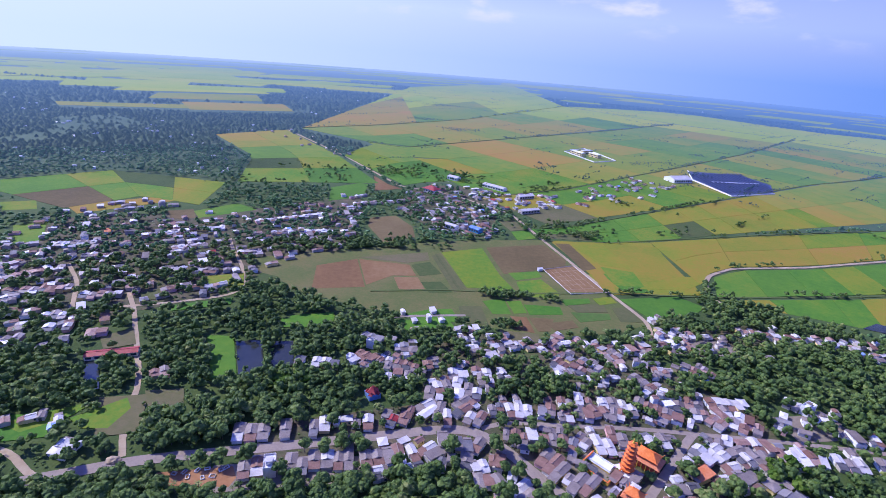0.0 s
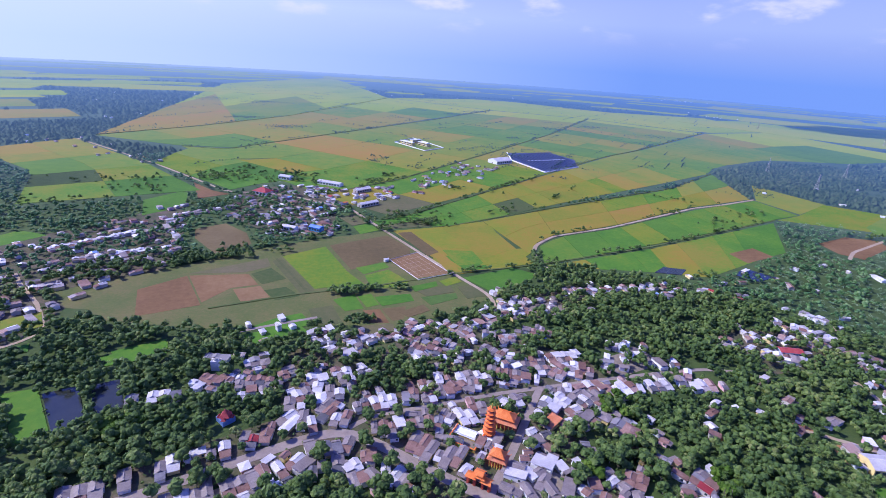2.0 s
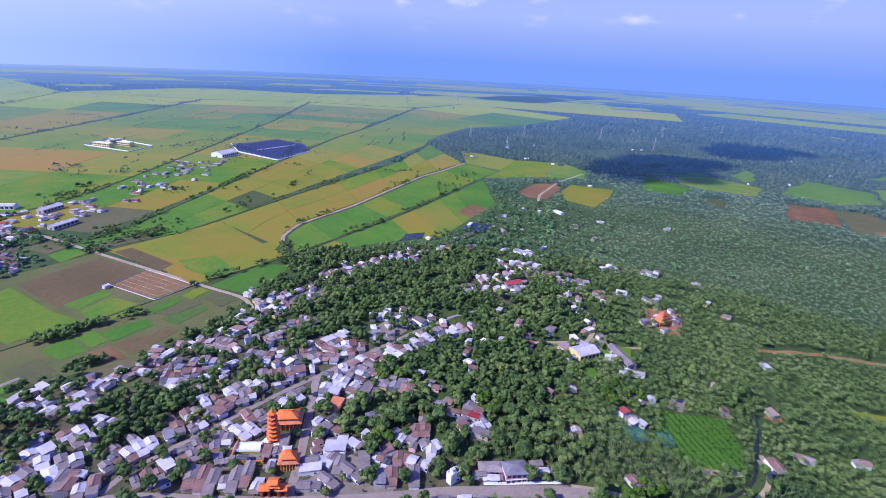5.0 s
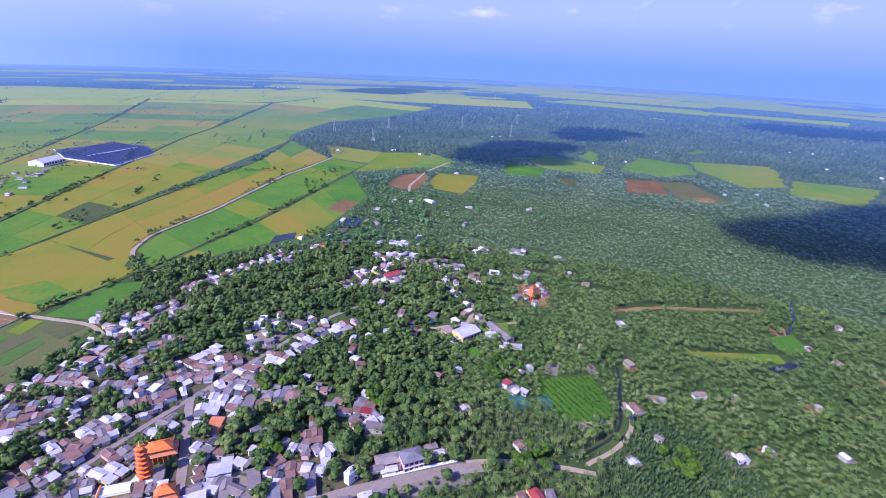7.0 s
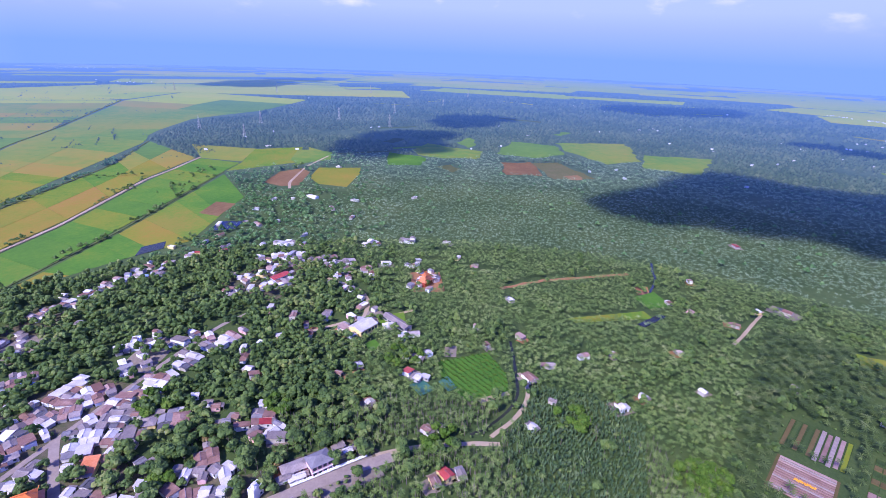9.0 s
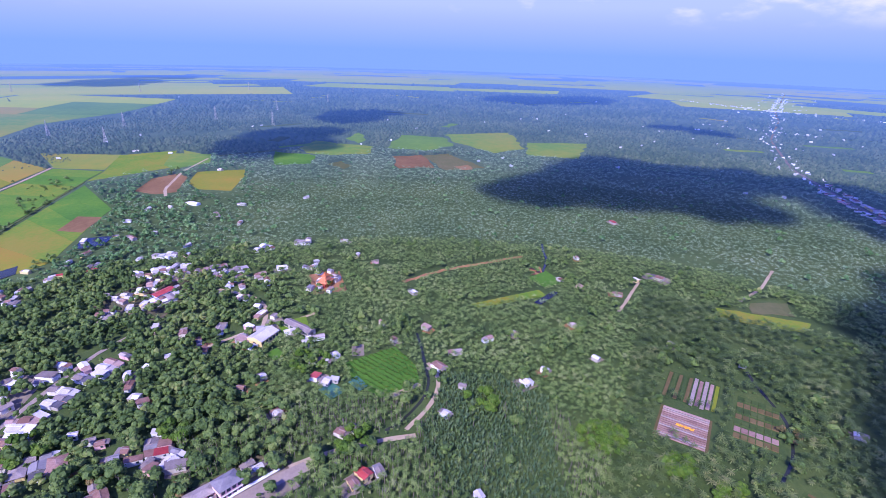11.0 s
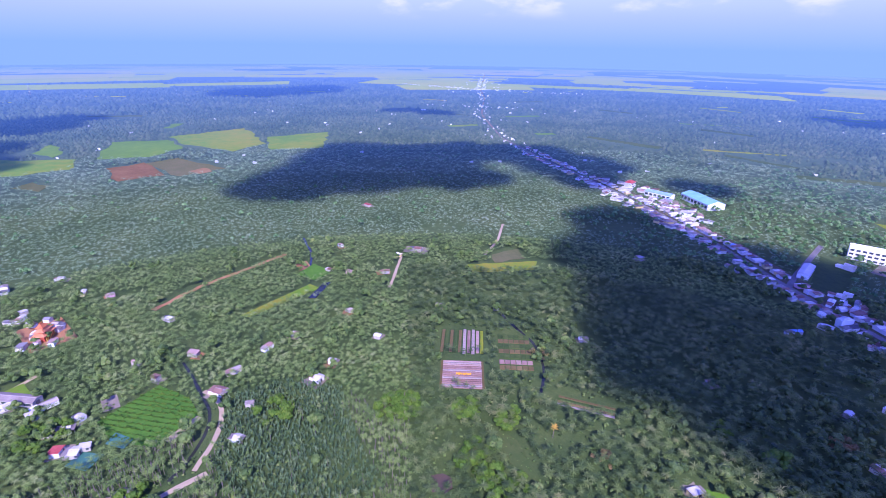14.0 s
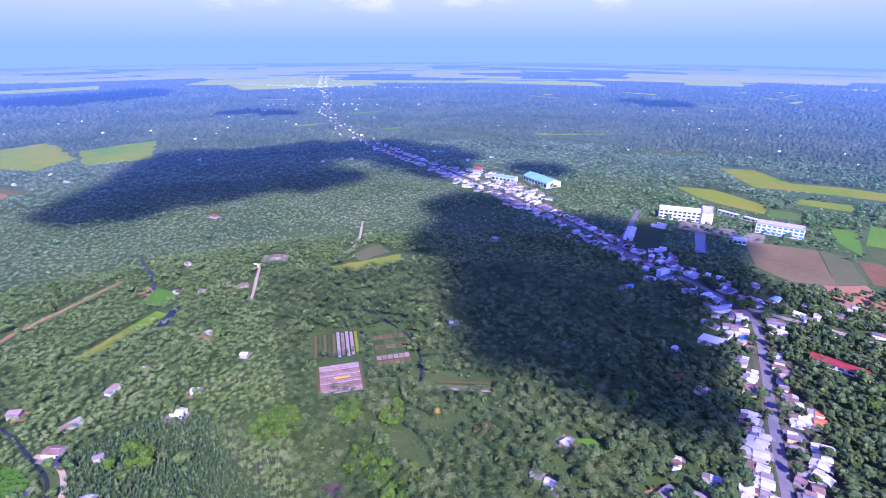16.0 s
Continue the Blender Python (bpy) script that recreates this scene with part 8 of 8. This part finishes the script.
def single_trees(name, shapes, spots, sizes, crown_mat, label, category, group, seed):
    kits = []
    for v, f, tv, tf in shapes:
        crown = bpy.data.meshes.new("crown")
        crown.from_pydata(v, [], f)
        crown.shade_flat()
        crown.materials.append(crown_mat)
        trunk = bpy.data.meshes.new("trunk")
        trunk.from_pydata(tv, [], tf)
        trunk.materials.append(M_TRUNK)
        kits.append((trunk, crown))
    r = random.Random(seed)
    for px, py in spots:
        e = thing(name, px, py, r.uniform(0, 360))
        s = r.uniform(*sizes)
        e.scale = (s, s, s * r.uniform(0.85, 1.2))
        tagged(e, label, category, group)
        trunk, crown = kits[r.randrange(len(kits))]
        shared("trunk", trunk, e)
        shared("crown", crown, e)


order = np.flatnonzero(leafy)[np.argsort(d[leafy])]
one, rest = order[:240], order[240:]
by_highway = az[one] > 136                                    # past this bearing, beside the highway, trees take darker leaf greens
single_trees("tree", TREES, zip(x[one][~by_highway], y[one][~by_highway]), (0.55, 1.2), M_LEAF, "dense green broad-leaved tree", "tree", "trees of the near village", 1)
single_trees("tree", TREES, zip(x[one][by_highway], y[one][by_highway]), (0.55, 1.2), M_DARKLEAF, "dark green broad-leaved tree beside the highway", "tree", "trees beside the highway", 7)
by_highway = az[rest] > 136
THIN_TREES = [tree_shape(40 + i, 9, 1.1, 3.6, 6.4, 1, 3)[:2] for i in range(6)]
for some, kinds, k in ((rest[by_highway & (d[rest] < 225)], [(a, b) for a, b, c, e in TREES], 28), (rest[by_highway & (d[rest] >= 225)], THIN_TREES, 29)):
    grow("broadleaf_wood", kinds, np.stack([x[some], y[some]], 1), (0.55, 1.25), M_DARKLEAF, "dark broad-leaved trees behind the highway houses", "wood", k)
rest = rest[~by_highway]
p = np.stack([x[rest], y[rest]], 1)
inner = d[rest] < 245
grow("broadleaf_wood", [(a, b) for a, b, c, e in TREES], p[inner], (0.55, 1.25), M_LEAF, "dense green broad-leaved wood", "wood", 2)
grow("broadleaf_wood", THIN_TREES, p[~inner], (0.58, 1.28), M_LEAF, "green broad-leaved wood behind the village", "wood", 22)
grow("wood_trunks", [(c, e) for a, b, c, e in TREES], p[d[rest] < 240], (0.7, 1.0), M_TRUNK, "grey trunks of the wood", "trunks", 3)
order = np.flatnonzero(palmy)[np.argsort(d[palmy])]
one, rest = order[:240], order[240:]
single_trees("coconut_palm", PALMS, zip(x[one], y[one]), (0.55, 0.95), M_PALM, "green coconut palm with arching fronds", "palm", "palms of the near plantation", 4)
tall = (az[rest] > 114) & (d[rest] < 420)               # older, taller palms stand further apart
order = rest
rest = order[~tall]
old = order[tall][np.random.RandomState(77).uniform(0, 1, tall.sum()) < 0.62]
# drawn with the frond colour that has shade painted in
grow("palm_grove", [(a, b) for a, b, c, e in PALMS], np.stack([x[old], y[old]], 1), (0.75, 1.2), M_SHADED_OLDPALM, "tall old coconut palms beside the highway", "palms", 26)
p = np.stack([x[rest], y[rest]], 1)
inner = d[rest] < 300
grow("palm_grove", [(a, b) for a, b, c, e in PALMS], p[inner], (0.5, 0.9), M_PALM, "dense green coconut palm plantation", "palms", 5)
grow("palm_grove", THIN_PALMS, p[~inner], (0.5, 0.9), M_PALM, "green coconut palms behind the near plantation", "palms", 25)
grow("palm_trunks", [(c, e) for a, b, c, e in PALMS], p[d[rest] < 240], (0.7, 1.0), M_TRUNK, "grey trunks of the palm plantation", "trunks", 6)

# reeds and water palms in the wet ground
NIPA_LAND = S([(195, 0), (196, -27), (180, -48), (146, -44), (120, -45), (126, -8), (152, 6)])
NIPA = []
for i in range(5):
    r = random.Random(300 + i)
    v, f = [(0, 0, 0.3)], []
    for k in range(11):
        a, ln = math.tau * k / 11 + r.uniform(-0.3, 0.3), r.uniform(2.2, 3.6)
        ca, sa, lean = math.cos(a), math.sin(a), r.uniform(0.15, 0.45)
        j = len(v)
        v += [(ca * ln * lean * 0.5 - sa * 0.16, sa * ln * lean * 0.5 + ca * 0.16, ln * 0.62), (ca * ln * lean * 0.5 + sa * 0.16, sa * ln * lean * 0.5 - ca * 0.16, ln * 0.62), (ca * ln * lean * 1.25, sa * ln * lean * 1.25, ln)]
        f += [(0, j, j + 1), (j, j + 2, j + 1)]
    NIPA.append((v, f))
x2, y2, d2, az2, rng2 = candidates(2.1, 150, 300, seed=21)
ok = inside_poly(x2, y2, NIPA_LAND) & ((plan_at(x2, y2) & 7) == 0)
grow("reed_bed", NIPA, np.stack([x2[ok], y2[ok]], 1), (0.7, 1.15), M_NIPA, "dense upright water palms and reeds", "reeds", 21)

# low scrub under and between
BUSH = [tree_shape(60 + i, 2, 0.8, 1.5, 1.7, 1, 1)[:2] for i in range(4)]
x, y, d, az, rng = candidates(4.6, 150, 320, seed=8)
ok = ((plan_at(x, y) & 7) == 0) & (rng.uniform(0, 1, len(x)) < 0.75)
grow("undergrowth", BUSH, np.stack([x[ok], y[ok]], 1), (0.6, 1.3), M_LEAF, "low green scrub between the trees", "scrub", 9)

x, y, d, az, rng = candidates(2.4, 150, 330, seed=19)
weedy = np.zeros(len(x), bool)
for poly in ([(138, -90), (118, -90), (97, -86), (95, -93), (120, -98)], [(72, -141), (66, -146), (55, -145), (60, -138)], [(271, -165), (254, -212), (244, -201), (258, -162)], [(288, -62), (266, -18), (262, -22), (280, -66)]):
    weedy |= inside_poly(x, y, S(poly))
weedy &= rng.uniform(0, 1, len(x)) < 0.45
grow("weeds", BUSH, np.stack([x[weedy], y[weedy]], 1), (0.2, 0.6), M_LEAF, "low weeds over the clearing", "weeds", 27)

# bright groves of bananas and bamboo
LIMES = []
for cx, cy, rad, cnt in ((155, -64, 9, 40), (142, -88, 6, 26), (118, -78, 7, 20), (128, -100, 5, 12), (66, -174, 3.5, 8), (176, -20, 8, 14), (104, -80, 9, 22), (150, 30, 8, 18), (86, -170, 4, 5), (140, 148, 9, 16), (152, 98, 9, 14), (200, 60, 8, 14), (108, 118, 5, 6), (60, -300, 7, 12), (-20, -250, 18, 40), (-58, 185, 7, 12), (95, -20, 9, 20)):
    r = random.Random(int(cx * 3 + cy))
    for i in range(cnt):
        a, q = r.uniform(0, math.tau), rad * math.sqrt(r.random())
        LIMES.append((cx + q * math.cos(a), cy + q * math.sin(a)))
grow("bright_grove", [t[:2] for t in TREES], S(LIMES), (0.6, 1.05), M_LIME, "bright green banana and bamboo grove", "grove", 10)
RUSSET = []
for cx, cy, rad, cnt in ((131, 118, 5, 10), (120, -76, 4, 8), (100, -66, 5, 8), (128, 85, 5, 8), (96, -120, 5, 8), (60, -205, 5, 8), (160, -140, 4, 8)):
    r = random.Random(int(cx * 5 + cy))
    for i in range(cnt):
        a, q = r.uniform(0, math.tau), rad * math.sqrt(r.random())
        RUSSET.append((cx + q * math.cos(a), cy + q * math.sin(a)))
grow("russet_scrub", [t[:2] for t in TREES], S(RUSSET), (0.35, 0.7), M_RUSSET, "dry russet scrub among the green", "scrub", 24)
for i in range(12):                                      # rows of young trees in the orchard
    q = np.array(S([(197 + 1.65 * i - 0.62 * t + 0.3 * math.sin(t * 1.7 + i), 46 - 2.05 * i - 0.785 * t) for t in np.arange(-3, 40, 1.25)]))
    q = q[inside_poly(q[:, 0], q[:, 1], nursery)]
    grow("orchard_row", BUSH, q, (0.5, 0.95), M_LIME, "row of young green fruit trees", "orchard", 30 + i)
e = thing("yellow_palm", 114 * U, -111 * U, 0)
tagged(e, "palm with withered yellow fronds", "palm")
v, f, tv, tf = PALMS[2]
link_mesh("crown", v, f, M_YELLOWPALM, e)
link_mesh("trunk", tv, tf, M_TRUNK, e)

# field banks carry shrubs and trees
r = random.Random(17)
pts = []
NEAR_BELTS = (([(-4, 280), (7, 281), (20, 282), (33, 288), (44, 284), (58, 288), (70, 285), (83, 284)], 1.6, 1.5), ([(-35, 275), (-22, 277), (-10, 277), (-2, 278)], 1.6, 1.5), ([(41, 254), (48, 247), (52, 249)], 1.6, 1.5), ([(-56, 352), (-45, 355), (-31, 360), (-7, 354)], 1.6, 1.5), ([(-1, 354), (4, 358), (16, 366)], 1.6, 1.5))
for line, every, wild in NEAR_BELTS + ((BANKS[0], 5, 0.6), (BANKS[1], 9, 0.35), (BANKS[2], 5, 0.8), (BANKS[3], 5, 0.8), (BANKS[4], 6, 0.8), (BANKS[5], 6, 0.8), ([(-100, 270), (-40, 276), (0, 272)], 2.2, 0.9), ([(0, 284), (30, 286), (62, 288)], 2.2, 0.8),
                         ([(190, 312), (208, 348), (234, 366), (303, 381), (451, 430), (500, 438)], 8, 0.8), ([(95, 405), (130, 418), (150, 420)], 2.5, 0.9), ([(-60, 350), (-20, 372), (0, 376)], 2.5, 0.9), ([(170, 560), (240, 620)], 3, 0.6)):
    for q in smooth_line(line, every):
        if r.random() < wild * (0.5 + 1.6 * noise.noise(Vector((q[0] * 0.02, q[1] * 0.02, 1.5)))):
            for k in range(r.choice((1, 1, 2, 3, 5))):
                pts.append((q[0] + r.uniform(-3, 3), q[1] + r.uniform(-2.5, 2.5)))
WORK_CLUMPS = [(-44, 617, 81, 17), (-58, 602, 28, 9), (-21, 649, 16, 5), (27, 617, 28, 9), (31, 582, 13, 4), (56, 570, 13, 4), (84, 427, 16, 5), (90, 403, 15, 5), (138, 413, 27, 8), (120, 415, 11, 4), (-7, 443, 20, 7), (4, 411, 19, 6), (-7, 379, 13, 4), (8, 364, 10, 4), (33, 388, 13, 4), (118, 576, 22, 7), (141, 604, 15, 5), (188, 650, 23, 7), (206, 537, 20, 7)]
WORK_CLUMPS += [(116, 445, 12, 4), (-22, 373, 17, 6), (-52, 495, 27, 8), (-27, 482, 11, 4), (69, 467, 12, 4), (309, 782, 33, 10), (370, 727, 49, 12), (-39, 1133, 74, 16), (40, 1006, 90, 19), (-117, 1517, 90, 35), (6, 1470, 90, 21), (481, 1312, 46, 12), (595, 1392, 75, 16), (462, 909, 31, 9), (645, 1047, 90, 24), (198, 1011, 20, 7), (765, 1101, 90, 23)]
for cx, cy, n, rad in WORK_CLUMPS:
    for k in range(n):
        pts.append((cx + r.gauss(0, rad), cy + r.gauss(0, rad * 0.7)))
NEAR_CLUMPS = ((185, 309, 12, 7), (345, 470, 14, 10), (430, 492, 10, 8), (120, 425, 40, 22), (230, 445, 18, 16))
for cx, cy, n, rad in NEAR_CLUMPS + ((-10, 590, 30, 22), (30, 605, 24, 16), (-150, 600, 36, 26), (-180, 520, 40, 26), (500, 395, 14, 14), (440, 370, 10, 12), (430, 780, 30, 25), (350, 800, 30, 26), (480, 720, 20, 20),
                      (560, 640, 12, 12), (700, 880, 16, 20), (820, 960, 40, 40), (760, 860, 30, 30), (-120, 560, 24, 18), (620, 500, 40, 24), (600, 470, 30, 20), (650, 500, 40, 20), (700, 600, 50, 30), (320, 640, 20, 16), (300, 262, 14, 8), (560, 310, 16, 8)):
    for k in range(n):
        pts.append((cx + r.gauss(0, rad), cy + r.gauss(0, rad * 0.5)))
for i in range(210):                                      # thin belts across the far fields
    az, d = radians(r.uniform(-12, 50)), r.uniform(560, 2300)
    cx, cy = d * math.sin(az), d * math.cos(az)
    if plan_at(np.array([cx * U]), np.array([cy * U]))[0] & 1:
        a = r.choice((0.72, 0.72, 2.3))
        for k in range(r.randint(4, 16)):
            s = r.uniform(-1, 1) * d * 0.028
            pts.append((cx + s * math.cos(a) + r.uniform(-1, 1), cy + s * math.sin(a) + r.uniform(-1, 1)))
MID_TREES = [tree_shape(80 + i, 3, 1.4, 3.0, 5.5, 1, 3)[:2] for i in range(5)]
FAR_TREES = [tree_shape(90 + i, 0, 1.0, 2.6, 5.0, 1, 1)[:2] for i in range(5)]
pts = np.array(S(pts))
near_pts = np.hypot(*pts.T) < 900
grow("bank_trees", MID_TREES, pts[near_pts], (0.45, 1.15), M_LEAF, "shrubs and trees along the field banks", "trees", 11)
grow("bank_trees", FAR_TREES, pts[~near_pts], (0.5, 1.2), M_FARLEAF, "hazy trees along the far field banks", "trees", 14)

# middle distance
MID_PALMS = [palm_shape(100 + i, 8, 2, 3.1, 5.0 + 1.2 * (i % 3), 3)[:2] for i in range(6)]
for step, r0, r1, size, seed in ((4.0, 500, 750, (0.5, 0.9), 12), (6.0, 748, 1000, (0.85, 1.5), 13)):
    x, y, d, az, rng = candidates(step, r0, r1, seed=seed)
    code = plan_at(x, y)
    clump = np.array([noise.noise(Vector((a * 0.012, b * 0.012, 5.0))) for a, b in zip(x, y)])
    keep = ((code & 7) == 0) & ~((clump > 0.45) & (rng.uniform(0, 1, len(x)) < 0.7))
    share = rng.uniform(0, 1, len(x)) < palm_share(x, y, d, az)
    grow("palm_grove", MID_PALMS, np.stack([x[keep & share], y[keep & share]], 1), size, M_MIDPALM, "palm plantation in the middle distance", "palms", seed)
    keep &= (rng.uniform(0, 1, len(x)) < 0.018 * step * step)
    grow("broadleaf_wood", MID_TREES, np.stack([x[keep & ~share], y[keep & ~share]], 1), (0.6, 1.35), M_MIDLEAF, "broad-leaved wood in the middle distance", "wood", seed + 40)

# far woods
MOUND = []
for i in range(5):
    r = random.Random(200 + i)
    v = [(0, 0, 7)]
    for k in range(5):
        a = math.tau * k / 5
        v.append((5.5 * r.uniform(0.7, 1.2) * math.cos(a), 5.5 * r.uniform(0.7, 1.2) * math.sin(a), r.uniform(1.5, 4.0)))
    for k in range(5):
        a = math.tau * (k + 0.5) / 5
        v.append((6.5 * math.cos(a), 6.5 * math.sin(a), -0.5))
    f = [(0, 1 + k, 1 + (k + 1) % 5) for k in range(5)] + [(1 + k, 6 + k, 1 + (k + 1) % 5) for k in range(5)]
    MOUND.append((v, f))
for step, r0, r1, size, seed in ((10.0, 960, 1600, (0.42, 0.85), 15), (18.0, 1590, 2900, (0.75, 1.4), 18)):
    x, y, d, az, rng = candidates(step, r0, r1, seed=seed)
    code = plan_at(x, y)
    clump = np.array([noise.noise(Vector((a * 0.005, b * 0.005, 7.0))) for a, b in zip(x, y)])
    keep = ((code & 3) == 0) & ~((clump > 0.38) & (rng.uniform(0, 1, len(x)) < 0.75))
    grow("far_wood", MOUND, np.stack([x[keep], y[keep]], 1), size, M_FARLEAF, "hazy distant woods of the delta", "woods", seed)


# ---------------------------------------------------------------- clouds: they shade patches of the country
def cloud(spots, height, seed, label, thick=0.22):
    """A fair-weather cloud of rounded heaps; spots: the places it shades, as (x, y, radius)."""
    off = Vector((SUN_DIR.x / SUN_DIR.z * height, SUN_DIR.y / SUN_DIR.z * height, height))
    e = thing("cloud", 0, 0)
    tagged(e, label, "cloud", "fair-weather clouds")
    for name, swell in (("veil", 1.30), ("body", 1.06), ("core", 0.82)):
        r = random.Random(seed)
        b = bmesh.new()
        for sx, sy, rad in [(p[0] * U, p[1] * U, p[2] * U) for p in spots]:
            for k in range(7):
                a, q = r.uniform(0, math.tau), rad * 0.62 * math.sqrt(r.random())
                rr = rad * r.uniform(0.35, 0.6) * swell
                m = Matrix.Translation(Vector((sx + q * math.cos(a), sy + q * math.sin(a), r.uniform(0, rad * 0.1))) + off) @ Matrix.Diagonal((rr, rr, rr * thick * 2, 1))
                bmesh.ops.create_icosphere(b, subdivisions=2, radius=1, matrix=m)
        for v in b.verts:
            n = noise.noise_vector(v.co * 0.02) * 16 + noise.noise_vector(v.co * 0.06) * 8
            v.co += Vector((n.x, n.y, n.z * 0.4))
        ob = part(name, b, M_CLOUD, e)
        skin = ob.modifiers.new("skin", "REMESH")
        skin.mode, skin.voxel_size, skin.use_smooth_shade = "VOXEL", 14, True


HIGH = 840
cloud([(520, -110, 60), (570, -160, 90), (620, -230, 90), (560, -240, 90), (500, -220, 70), (480, -280, 60), (590, -320, 80), (640, -380, 40), (560, -420, 70), (500, -440, 70), (450, -460, 50), (420, -420, 50)], HIGH, 1, "broad white cloud over the palms")
cloud([(275, -310, 60), (215, -270, 70), (160, -220, 62), (120, -200, 45), (110, -250, 60), (150, -290, 70), (95, -310, 45), (130, -350, 55), (190, -330, 60), (110, -375, 45), (240, -250, 40), (100, -182, 24), (82, -285, 30), (84, -230, 32), (72, -330, 22), (61, -185, 24), (43, -191, 24), (96, -205, 24)], HIGH, 2, "broad white cloud over the town")
cloud([(700, 270, 60), (780, 270, 80), (850, 250, 70), (760, 210, 60)], HIGH, 3, "white cloud over the woods")
cloud([(1560, -300, 140), (1640, -420, 130), (1600, -200, 110)], HIGH, 4, "white cloud over the far woods")
cloud([(1100, 220, 90), (1150, 150, 70), (1040, 200, 60)], HIGH, 5, "small white cloud over the woods")
cloud([(1700, 1150, 130), (1900, 1150, 130), (2150, 1150, 130)], HIGH, 6, "white cloud over the far woods")
cloud([(560, -1250, 80), (500, -1240, 70)], HIGH, 7, "small white cloud far off")
cloud([(1060, -480, 60), (1010, -520, 50)], HIGH, 8, "small white cloud over the palms")
cloud([(330, -485, 40)], HIGH, 9, "small white cloud over the workshop")
